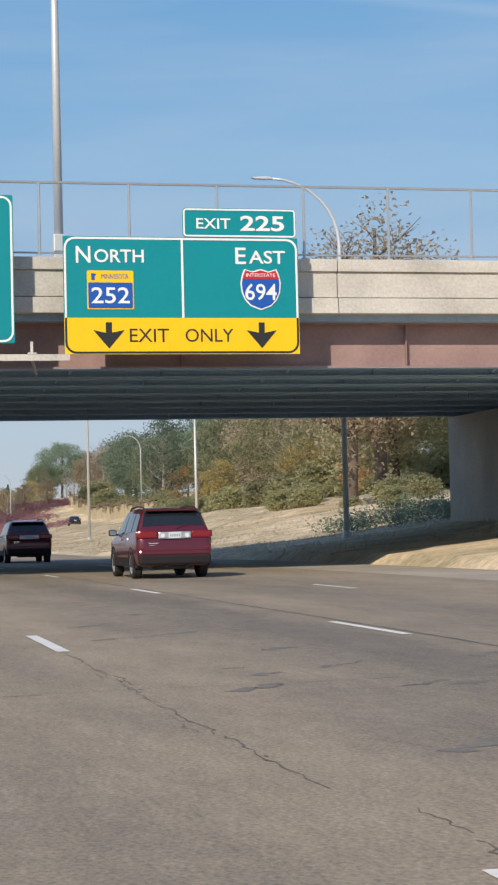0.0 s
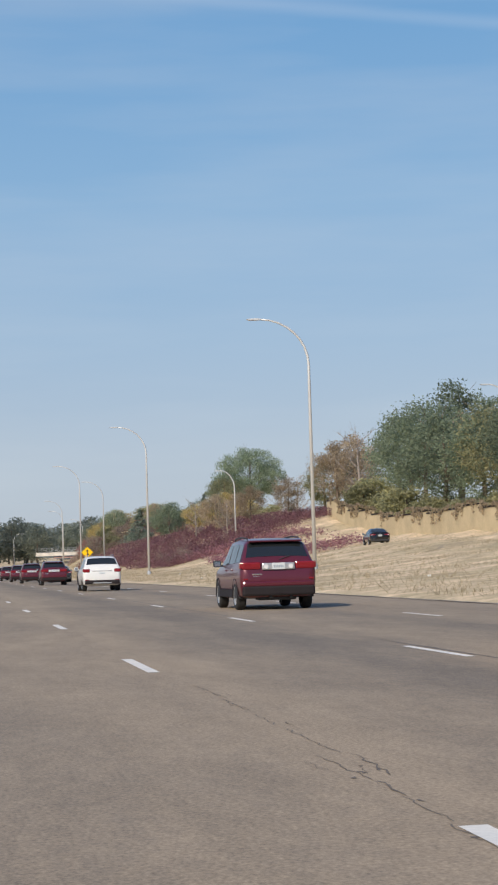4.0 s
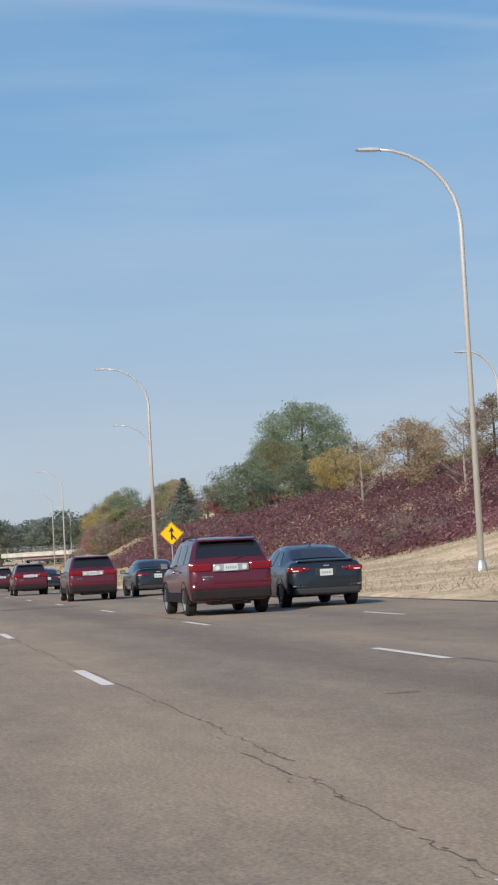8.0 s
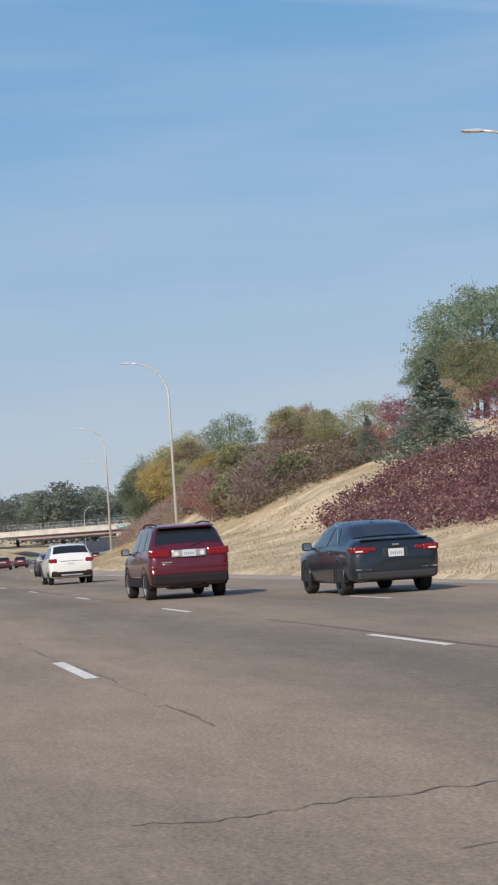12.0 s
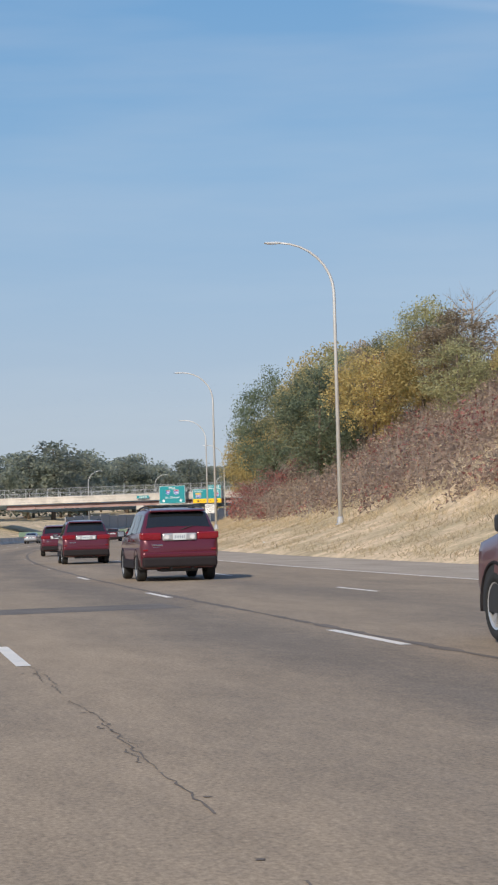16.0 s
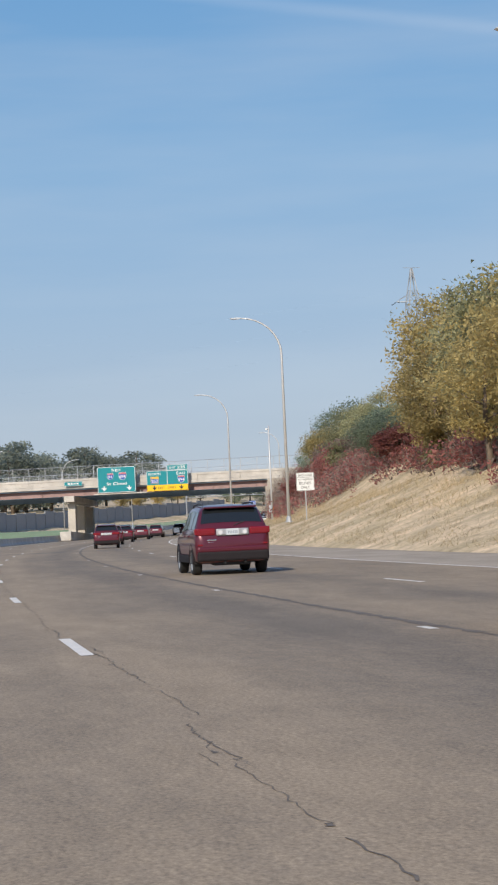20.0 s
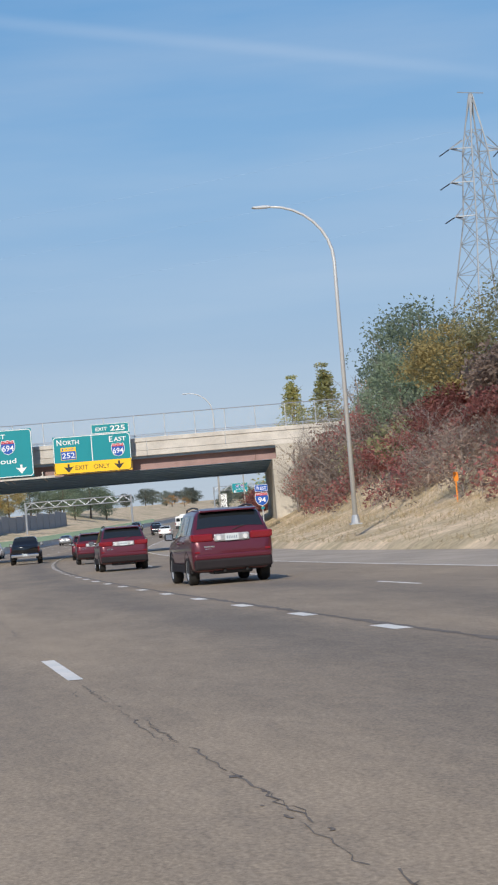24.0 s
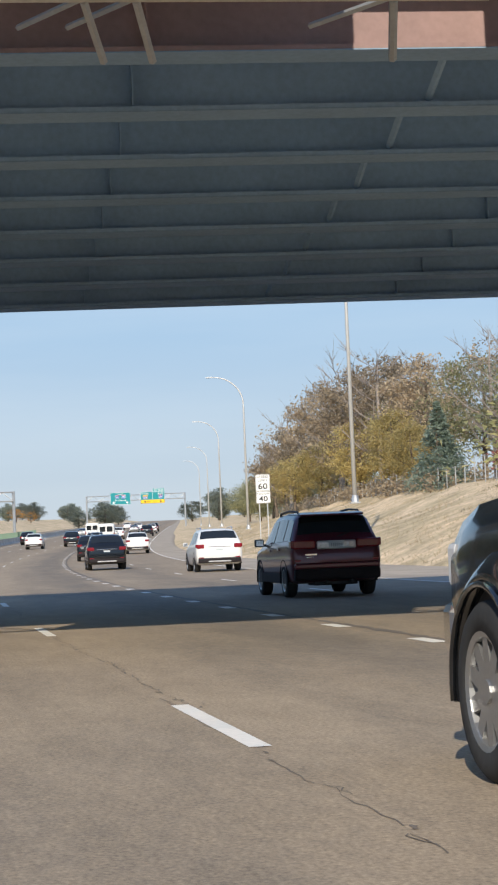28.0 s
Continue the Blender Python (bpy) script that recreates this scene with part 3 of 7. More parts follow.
for k in range(0, 40):
    s0, d0 = rng.uniform(-20, 880), rng.uniform(-1.2, 5.0)
    ribbon("spall", [(s0 + rng.uniform(-0.04, 0.04), d0 + 0.04 * i) for i in range(rng.randint(3, 9))], rng.uniform(0.02, 0.06), M_STAIN)
for s0, s1, d0, d1 in ((303.2, 305.0, -6, 5.6), (350.4, 352.6, -6, 6.2), (516.6, 518.6, -6, 5.0), (730.6, 733.0, -6, 9.2), (374.3, 374.55, 0.8, 3.4), (525.8, 526.2, -2, 5.4), (558.4, 559.4, -2, 5.4)):
    n = 60
    wide = s1 - s0
    if wide < 1.2:
        x, pts = 0.0, []
        for i in range(n + 1):
            x = 0.85 * x + rng.uniform(-0.06, 0.06)
            pts.append((s0 + x + 0.11 * (d0 + (d1 - d0) * i / n), d0 + (d1 - d0) * i / n))
        ribbon("cross_crack", pts, 0.014, M_CRACK)
        continue
    ribbon("asphalt_patch", [((s0 + s1) / 2 + rng.uniform(-0.03, 0.03) + 0.11 * (d0 + (d1 - d0) * i / n), d0 + (d1 - d0) * i / n) for i in range(n + 1)], wide, M_PATCH if wide > 1.5 else M_STAIN, 0.0025, True)
for k in range(34):
    s0, d0 = rng.uniform(8, 30), rng.uniform(2.2, 5.2)
    ribbon("oil_stain", [(s0 + 0.05 * i + rng.uniform(-0.08, 0.08), d0 + 0.05 * i) for i in range(rng.randint(4, 12))], rng.uniform(0.05, 0.20), M_STAIN, 0.002)


# ---------------------------------------------------------------- median barrier and the other carriageway
def barrier_profile(d, s0, s1, step, name, label, height=0.85, low=0.0):
    prof = [(-0.30, low), (-0.30, 0.08), (-0.12, 0.32), (-0.08, height), (0.08, height), (0.12, 0.32), (0.30, 0.08), (0.30, low)]
    bm = bmesh.new()
    rows = [[bm.verts.new(at(s, d + x, z)) for x, z in prof] for s in np.arange(s0, s1, step)]
    for a, b in zip(rows, rows[1:]):
        for i in range(len(prof) - 1):
            bm.faces.new((a[i], b[i], b[i + 1], a[i + 1]))
    bm.faces.new(rows[0])
    bm.faces.new(rows[-1][::-1])
    bmesh.ops.recalc_face_normals(bm, faces=bm.faces)
    thing = empty(name, Matrix(), label, "barrier")
    part("concrete_body", bm, M_CONCRETE, thing)
    return thing


BAR_D = -7.2
median_barrier = barrier_profile(BAR_D, 560, 1400, 5.0, "median_barrier", "long grey concrete median barrier with a green glare screen")
M_GLARE = material("glare_screen", (0.16, 0.24, 0.17), 0.6, vary=0.15)
paddle = bmesh.new()
box(paddle, 0, 0, 0.36, 0.22, 0.03, 0.72, 0.008)
me_paddle = bpy.data.meshes.new("glare_paddle")
paddle.to_mesh(me_paddle)
paddle.free()
me_paddle.materials.append(M_GLARE)
for k in range(290):
    s = 760 + k * 1.4
    share("glare_paddle", me_paddle, median_barrier, place(s, BAR_D, 0.85))


# ---------------------------------------------------------------- bridges
def bridge(name, near, far, d0, d1, z_bot, z_top, para, fence, label, pier_d=None, wing=8.0, seed=1, turn=0.0, slope=0.0, rise=0.0):
    """A steel girder overpass across the road between offsets d0 and d1, turned against the road and tilted along and across."""
    b = empty(name, place(near, 0, 0, turn) @ Matrix.Rotation(radians(slope), 4, "X") @ Matrix.Rotation(radians(-rise), 4, "Y"), label, "bridge")
    w = d1 - d0
    cx = (d0 + d1) / 2
    depth = far - near
    r = random.Random(seed)
    deck = bmesh.new()
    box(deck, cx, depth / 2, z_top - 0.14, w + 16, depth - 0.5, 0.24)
    part("deck", deck, M_DECK, b, "concrete deck soffit tinted blue for haze")
    n = 8
    g = bmesh.new()
    L = w + 1.2
    h = z_top - 0.28 - z_bot
    box(g, 0, 0, 0, L, 0.03, h)
    box(g, 0, 0, h / 2, L, 0.4, 0.04)
    box(g, 0, 0, -h / 2, L, 0.45, 0.05)
    x = -L / 2
    while x < L / 2:
        box(g, x, 0, 0, 0.02, 0.36, h - 0.05)
        x += 6.2
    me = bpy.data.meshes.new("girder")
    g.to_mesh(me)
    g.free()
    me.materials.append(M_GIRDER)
    # sunlit front girder stays red; those behind get the shade-tinted steel
    fascia = me.copy()
    fascia.materials[0] = M_STEEL_RED
    # strip under each girder, coloured darker to offset light bounced off the road
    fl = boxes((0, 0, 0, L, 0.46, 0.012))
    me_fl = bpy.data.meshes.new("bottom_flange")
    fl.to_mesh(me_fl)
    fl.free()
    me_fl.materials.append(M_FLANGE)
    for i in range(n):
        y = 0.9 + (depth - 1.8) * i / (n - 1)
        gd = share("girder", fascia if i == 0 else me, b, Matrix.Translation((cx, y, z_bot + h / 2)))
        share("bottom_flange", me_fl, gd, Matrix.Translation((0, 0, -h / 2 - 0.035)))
    # cross frames between the girders
    cf = bmesh.new()
    gap = (depth - 1.8) / (n - 1)
    tube(cf, [(0, 0.1, -h / 2 + 0.1), (0, gap - 0.1, h / 2 - 0.1)], 0.05, 5)
    tube(cf, [(0, 0.1, h / 2 - 0.1), (0, gap - 0.1, -h / 2 + 0.1)], 0.05, 5)
    me = bpy.data.meshes.new("cross_frame")
    cf.to_mesh(me)
    cf.free()
    me.materials.append(M_GIRDER)
    for i in range(n - 1):
        for x in np.arange(d0 + 3, d1, 6.2):
            share("cross_frame", me, b, Matrix.Translation((x, 0.9 + gap * i, z_bot + h / 2)))
    # parapets in cast lengths, each with two recessed rails
    for side, y in (("near", 0.0), ("far", depth - 0.3)):
        x = d0 - 8
        out = -0.12 if side == "near" else 0.12
        while x < d1 + wing:
            ln = 6.1
            hz = para - z_top
            part("parapet_base", boxes((x + ln / 2, y + 0.15, z_top + hz * 0.08, ln - 0.02, 0.5, hz * 0.30), bevel=0.02), M_CONCRETE, b)
            part("parapet_panel", boxes((x + ln / 2, y + 0.15, z_top + hz * 0.50, ln - 0.02, 0.30, hz * 0.50), bevel=0.02), M_CONCRETE, b)
            part("parapet_coping", boxes((x + ln / 2, y + 0.15 + out * 0.4, z_top + hz * 0.87, ln - 0.02, 0.36, hz * 0.24), bevel=0.02), M_CONCRETE, b)
            x += ln
        # chain-link fence on the parapet
        rail = bmesh.new()
        x0, x1 = d0 - 8, d1 + wing
        tube(rail, [(x0, y + 0.15, fence), (x1, y + 0.15, fence)], 0.035, 6)
        tube(rail, [(x0, y + 0.15, para + 0.12), (x1, y + 0.15, para + 0.12)], 0.025, 6)
        part("fence_rail", rail, M_GALV, b)
        post = bmesh.new()
        tube(post, [(0, 0, 0), (0, 0, fence - para)], 0.04, 6)
        box(post, 0, 0, 0.02, 0.16, 0.16, 0.04)
        me = bpy.data.meshes.new("fence_post")
        post.to_mesh(me)
        post.free()
        me.materials.append(M_GALV)
        x = x0
        while x < x1:
            share("fence_post", me, b, Matrix.Translation((x, y + 0.15, para)))
            x += 2.35
        # the mesh itself: thin crossing wires
        v, f = [], []
        pitch = 0.13
        hh = fence - para
        for sgn in (1, -1):
            for x in np.arange(x0, x1, pitch):
                xa, xb = (x, x + hh) if sgn > 0 else (x + hh, x)
                i = len(v)
                v += [(xa - 0.0022, y + 0.15, para + 0.1), (xa + 0.0022, y + 0.15, para + 0.1), (xb + 0.0022, y + 0.15, fence), (xb - 0.0022, y + 0.15, fence)]
                f.append((i, i + 1, i + 2, i + 3))
        me = bpy.data.meshes.new("fence_wire")
        me.from_pydata(v, [], f)
        me.materials.append(M_GALV)
        share("fence_wire", me, b, Matrix())
    # abutment on the right: sloping end wall, bearing seat and wing walls
    ab = bmesh.new()
    foot = 0.6
    prism(ab, [(d1 - 0.3, z_bot - 0.05), (d1 - 0.3, -0.6), (d1 + 4, -0.6), (d1 + 4, z_top - 0.3), (d1 + 0.75, z_top - 0.3), (d1 + 0.75, z_bot - 0.05)], 0.05, depth - 0.1)
    part("abutment", ab, M_ABUT, b, "stained concrete abutment wall")
    for y in (-0.15, depth - 0.25):
        wg = bmesh.new()
        prism(wg, [(d1 + 0.02, z_bot + 0.1), (d1 + 0.02, 0), (d1 + wing, 0), (d1 + wing, z_top - 0.05), (d1 + 0.02, z_top - 0.05)], y, y + 0.4)
        part("wing_wall", wg, M_ABUT, b, "pale concrete wing wall")
    if pier_d is not None:
        for yy in (2.0, depth / 2, depth - 2.0):
            part("pier_shaft", boxes((pier_d + 1.2, yy, (z_bot - 1.0) / 2 - 0.3, 1.1, 1.4, z_bot - 0.6), bevel=0.05), M_ABUT, b)
        cp = bmesh.new()
        box(cp, pier_d + 1.2, depth / 2, z_bot - 0.45, 1.5, depth + 0.6, 0.85, 0.05)
        part("pier_cap", cp, M_CONCRETE, b)
        crash = bmesh.new()
        box(crash, pier_d + 1.2, depth / 2, 0.6, 1.6, depth + 8, 1.3, 0.08)
        part("crash_wall", crash, M_CONCRETE, b)
    return b


bridge_near = bridge("overpass_bridge", 48.0, 71.5, -34, 24.2, 5.46, 6.90, 8.27, 10.22, "steel girder road bridge with pale concrete parapet and mesh fence", pier_d=-12.0, wing=10, seed=3)
bridge_far = bridge("overpass_bridge", 880.0, 898.6, -34, 22.8, 6.42, 7.52, 8.85, 10.6, "long steel girder overpass with concrete parapet and chain-link fence", pier_d=-6.9, wing=9, seed=4, turn=-3.0, slope=-1.6, rise=0.3)



# ---------------------------------------------------------------- overhead signs
def arrow_outline(x, z, k=1.0, down=True):
    pts = [(-0.07, 0.30), (0.07, 0.30), (0.07, 0.06), (0.36, 0.12), (0.0, -0.30), (-0.36, 0.12), (-0.07, 0.06)]
    return [(x + a * k, z + b * k) for a, b in pts]


def plate(name, outline, mat, parent, y, thick=0.006, label=""):
    bm = bmesh.new()
    prism(bm, outline, y - thick, y)
    return part(name, bm, mat, parent, label)


def border(name, w, h, r, t, mat, parent, y, cx=0.0, cz=0.0):
    """A rounded frame line."""
    bm = bmesh.new()
    o = [bm.verts.new((x, y, z)) for x, z in rounded(w, h, r, cx, cz)]
    i = [bm.verts.new((x, y, z)) for x, z in rounded(w - 2 * t, h - 2 * t, max(r - t, 0.02), cx, cz)]
    n = len(o)
    for k in range(n):
        bm.faces.new((o[k], o[(k + 1) % n], i[(k + 1) % n], i[k]))
    return part(name, bm, mat, parent)


def shield_outline(w, h, n=8):
    """The interstate shield, from the top left clockwise."""
    top = [(-0.40, 0.5), (-0.2, 0.44), (0, 0.5), (0.2, 0.44), (0.40, 0.5)]
    right = [(0.46, 0.36), (0.5, 0.16), (0.48, -0.06), (0.40, -0.25), (0.26, -0.40), (0, -0.5)]
    left = [(-x, z) for x, z in right[-2::-1]]
    return [(x * w, z * h) for x, z in top + right + left]


def interstate(parent, x, z, w, number, y):
    h = w
    sc = lambda k, ox=0.0, oz=0.0: [(x + ox + a * k, z + oz + b * k) for a, b in shield_outline(w, h)]
    p = plate("route_shield", sc(1.0), M_WHITE, parent, y, label="white-edged interstate shield")
    plate("shield_field", sc(0.93), M_BLUE, p, y - 0.008)
    out = [(a, b) for a, b in sc(0.93) if b > z + 0.30 * h]
    xs = 0.455 * w
    band = [(x - xs, z + 0.25 * h), (x + xs, z + 0.25 * h)] + [(x + a * w * 0.93, z + b * h * 0.93) for a, b in ((0.455, 0.36), (0.40, 0.5), (0.2, 0.44), (0, 0.5), (-0.2, 0.44), (-0.40, 0.5), (-0.455, 0.36))]
    plate("shield_crown", band, M_RED, p, y - 0.016)
    letters("shield_word", "INTERSTATE", x, z + 0.345 * h, 0.085 * h, p, M_WHITE, y - 0.026, 0.72 * w)
    letters("route_number", number, x, z - 0.06 * h, 0.40 * h, p, M_WHITE, y - 0.018, (0.78 if len(number) > 2 else 0.56) * w, 0.006)
    return p


def state_route(parent, x, z, w, number, y):
    h = w * 0.83
    p = plate("route_marker", rounded(w, h, 0.04, x, z), M_YELLOW, parent, y, label="blue and yellow state route marker")
    plate("marker_field", rounded(w * 0.95, h * 0.66, 0.03, x, z - h * 0.14), M_BLUE, p, y - 0.008)
    letters("marker_word", "MINNESOTA", x + 0.1 * w, z + h * 0.35, 0.10 * w, p, M_BLUE, y - 0.008, 0.58 * w)
    plate("state_shape", [(x - 0.36 * w + a * w, z + h * 0.35 + b * w) for a, b in ((-0.05, 0.07), (0.06, 0.05), (0.02, -0.01), (0.03, -0.08), (-0.045, -0.08))], M_BLUE, p, y - 0.008)
    letters("route_number", number, x, z - 0.14 * h, 0.42 * h, p, M_WHITE, y - 0.018, 0.82 * w, 0.006)
    return p


def small_caps(parent, word, x, z, big, small, y, mat, width):
    """A word with a taller first letter, as direction words have."""
    w1 = width * (0.36 if word[0] == "W" else 0.25)
    letters("direction_initial", word[0], x - width / 2 + w1 * 0.44, z, big, parent, mat, y, w1 * 0.86, 0.006)
    letters("direction_word", word[1:], x + w1 / 2 + 0.02, z - (big - small) / 2 * 0.7, small, parent, mat, y, width - w1 * 1.08, 0.006)


def back_frame(parent, w, h, cz, arms=4, reach=1.1):
    """Ribs behind the panel and brackets that hold it to the bridge."""
    for i in range(arms):
        x = -w / 2 + w * (i + 0.5) / arms
        bm = bmesh.new()
        box(bm, x, 0.10, cz, 0.07, 0.1, h)
        part("panel_rib", bm, M_GALV, parent)
        bm = bmesh.new()
        tube(bm, [(x, 0.12, cz + h * 0.25), (x, reach, cz + h * 0.25)], 0.045, 6)
        tube(bm, [(x, 0.12, cz - h * 0.42), (x, reach, cz + h * 0.05)], 0.04, 6)
        part("bracket", bm, M_GALV, parent)
    for k in (-0.3, 0.3):
        bm = bmesh.new()
        box(bm, 0, 0.05, cz + k * h, w * 0.98, 0.06, 0.09)
        part("panel_rail", bm, M_GALV, parent)


def walkway(parent, x0, x1, z, lights):
    """The grating and light arms below a sign."""
    bm = bmesh.new()
    box(bm, (x0 + x1) / 2, -0.05, z, x1 - x0, 0.10, 0.16)
    part("walkway_rail", bm, M_CONCRETE, parent, "pale steel sign light rail")
    for x in lights:
        bm = bmesh.new()
        box(bm, x, 0.02, z + 0.24, 0.07, 0.07, 0.34)
        box(bm, x, -0.03, z + 0.10, 0.22, 0.16, 0.05, 0.01)
        part("hanger", bm, M_CONCRETE, parent)
        bm = bmesh.new()
        tube(bm, [(x, 0.0, z - 0.06), (x + 0.25, 1.3, z - 0.30)], 0.045, 6)
        tube(bm, [(x, 0.05, z - 0.02), (x - 0.6, 1.3, z + 0.05)], 0.035, 5)
        part("brace", bm, M_GALV, parent)


def exit_sign(s, d, z, w, h, tilt):
    g = empty("exit_sign", place(s, d, z, tilt), "green and yellow overhead exit-only sign hung on the bridge", "road sign")
    hy = h * 0.31
    plate("panel", [(-w / 2, 0), (w / 2, 0), (w / 2, h), (-w / 2, h)], M_GREEN, g, 0.02, 0.02, "green retroreflective panel")
    plate("exit_only_panel", [(-w / 2 + 0.005, 0.005), (w / 2 - 0.005, 0.005), (w / 2 - 0.005, hy), (-w / 2 + 0.005, hy)], M_YELLOW, g, -0.004, 0.004, "yellow exit-only panel")
    y = -0.012
    bm = bmesh.new()
    t = 0.055
    out = rounded(w - 0.04, h - 0.04, 0.28, 0, h / 2)
    inn = rounded(w - 0.04 - 2 * t, h - 0.04 - 2 * t, 0.23, 0, h / 2)
    for side, mat, nm in ((1, M_WHITE, "white_border"), (0, M_BLACK, "black_border")):
        bm = bmesh.new()
        n = len(out)
        for k in range(n):
            j = (k + 1) % n
            quad = [out[k], out[j], inn[j], inn[k]]
            if side:
                if max(p[1] for p in quad) <= hy:
                    continue
                quad = [(p[0], max(p[1], hy)) for p in quad]
            else:
                if min(p[1] for p in quad) >= hy:
                    continue
                quad = [(p[0] * (1 if p in out else 1.0), min(p[1], hy)) for p in quad]
            if len({(round(a, 4), round(b, 4)) for a, b in quad}) < 4:
                continue
            bm.faces.new([bm.verts.new((a, y, b)) for a, b in quad])
        part(nm, bm, mat, g)
    plate("divider", [(-0.03, hy), (0.03, hy), (0.03, h - 0.06), (-0.03, h - 0.06)], M_WHITE, g, y)
    small_caps(g, "NORTH", -w * 0.305, h * 0.845, 0.43, 0.34, y, M_WHITE, w * 0.285)
    small_caps(g, "EAST", w * 0.335, h * 0.845, 0.43, 0.34, y, M_WHITE, w * 0.215)
    state_route(g, -w * 0.305, h * 0.545, w * 0.195, "252", y)
    interstate(g, w * 0.335, h * 0.555, w * 0.175, "694", y)
    letters("lane_word", "EXIT", -w * 0.145, hy * 0.52, 0.34, g, M_BLACK, y, w * 0.165, 0.0)
    letters("lane_word", "ONLY", w * 0.11, hy * 0.52, 0.34, g, M_BLACK, y, w * 0.205, 0.0)
    for x in (-w * 0.315, w * 0.335):
        plate("lane_arrow", arrow_outline(x, hy * 0.52, 1.05 * w / 5.8), M_BLACK, g, y)
    tw, th = w * 0.49, 0.76
    tab = plate("exit_tab", rounded(tw, th, 0.10, w / 2 - tw / 2 - 0.03, h + th / 2 + 0.005), M_GREEN, g, 0.02, 0.02, "green exit number tab")
    border("tab_border", tw - 0.03, th - 0.03, 0.09, 0.045, M_WHITE, tab, y, w / 2 - tw / 2 - 0.03, h + th / 2 + 0.005)
    letters("tab_word", "EXIT", w / 2 - tw * 0.74, h + th * 0.48, 0.27, tab, M_WHITE, y, tw * 0.30, 0.004)
    letters("exit_number", "225", w / 2 - tw * 0.31, h + th * 0.5, 0.40, tab, M_WHITE, y, tw * 0.39, 0.012)
    back_frame(g, w, h, h / 2, 5)
    return g


def through_sign(s, d, z, w, h, tilt=0):
    g = empty("guide_sign", place(s, d, z, tilt), "green overhead guide sign with two route shields", "road sign")
    plate("panel", rounded(w, h, 0.05, 0, h / 2), M_GREEN, g, 0.02, 0.02, "green retroreflective panel")
    y = -0.012
    border("white_border", w - 0.05, h - 0.05, 0.26, 0.055, M_WHITE, g, y, 0, h / 2)
    small_caps(g, "WEST", 0, h * 0.87, 0.43, 0.34, y, M_WHITE, w * 0.26)
    interstate(g, -w * 0.16, h * 0.63, 0.95, "94", y)
    interstate(g, w * 0.16, h * 0.63, 1.12, "694", y)
    letters("destination", "St", -w * 0.205, h * 0.345, 0.40, g, M_WHITE, y, w * 0.12, 0.006)
    letters("destination", "Cloud", w * 0.085, h * 0.345, 0.40, g, M_WHITE, y, w * 0.36, 0.006)
    for x in (-w * 0.33, w * 0.33):
        plate("lane_arrow", arrow_outline(x, h * 0.16, 1.15), M_WHITE, g, y)
    back_frame(g, w, h, h / 2, 4)
    return g


sign_a = exit_sign(47.2, 8.55, 5.66, 6.14, 3.02, 0)
walkway(sign_a, -10.6, -2.95, -0.08, (-10.0, -8.9, -6.9, -6.4, -3.9))
sign_b = through_sign(47.2, 1.31, 5.95, 5.85, 3.75)
sign_c = exit_sign(878.4, 8.62, 6.45, 5.95, 2.92, -3)
walkway(sign_c, -10.6, -2.95, -0.05, (-10.0, -8.9, -6.9, -6.4, -3.9))
sign_d = through_sign(878.5, 1.38, 6.56, 5.45, 3.65, -3)



# ---------------------------------------------------------------- street lamps
def lamp_meshes(H, reach, straight):
    pole = bmesh.new()
    pts, rad = [(0, 0, 0.0)], [0.12]
    pts.append((0, 0, straight))
    rad.append(0.082)
    for i in range(1, 9):
        a = i / 8 * math.pi / 2
        pts.append((-(reach - 0.75) * (1 - math.cos(a)), 0, straight + (H - straight) * math.sin(a)))
        rad.append(0.082 - 0.030 * i / 8)
    tube(pole, pts, rad, 10)
    base = bmesh.new()
    tube(base, [(0, 0, 0.0), (0, 0, 0.35), (0, 0, 0.42)], [0.22, 0.17, 0.13], 10)
    box(base, 0, 0, 0.02, 0.5, 0.5, 0.06)
    headm = bmesh.new()
    prism(headm, [(-reach - 0.02, H), (-reach + 0.10, H - 0.045), (-reach + 0.62, H - 0.05), (-reach + 0.80, H - 0.04), (-reach + 0.80, H + 0.04), (-reach + 0.55, H + 0.06), (-reach + 0.05, H + 0.03)], -0.14, 0.14)
    bmesh.ops.bevel(headm, geom=headm.edges, offset=0.012, segments=1, affect="EDGES")
    lens = bmesh.new()
    box(lens, -reach + 0.33, 0, H - 0.055, 0.40, 0.20, 0.02, 0.004)
    return pole, base, headm, lens


def street_lamp(s, d, z, H=14.65, reach=3.58, straight=12.0, turn=0.0):
    g = empty("street_lamp", place(s, d, z, turn), "tall tapered aluminium street lamp with a curved arm over the road", "street lamp", "lamps along the road")
    pole, base, hd, lens = lamp_meshes(H, reach, straight)
    part("pole", pole, M_POLE, g, smooth=True)
    part("pole_base", base, M_GALV, g)
    h = part("lamp_head", hd, M_LUM, g, "flat grey lamp head")
    part("lens", lens, M_LENS, h)
    return g


lamp_one = street_lamp(147.2, 20.38, 0.45)
for s, d, z in ((73.0, 20.1, 0.6), (227.0, 20.69, 0.6), (305.2, 19.5, 0.35), (372.4, 17.63, 0.35), (431.4, 25.53, 1.0), (508.6, 22.03, 0.9), (585.1, 21.69, 1.3), (665.1, 21.01, 1.3), (743.5, 20.38, 1.3), (817.6, 18.93, 1.05), (958, 20.5, 2.8), (1041, 21.9, 1.4), (1122, 21.8, 1.2), (1205, 21.2, 0.6), (1285, 20.4, 0.4)):
    copy_thing(lamp_one, place(s, d, z))
ramp_lamp = street_lamp(348.2, 34.9, 2.1, 10.6, 2.5, 8.4)
copy_thing(ramp_lamp, place(268, 45.5, 4.6))

# ---------------------------------------------------------------- foliage helpers
gen = np.random.default_rng(11)


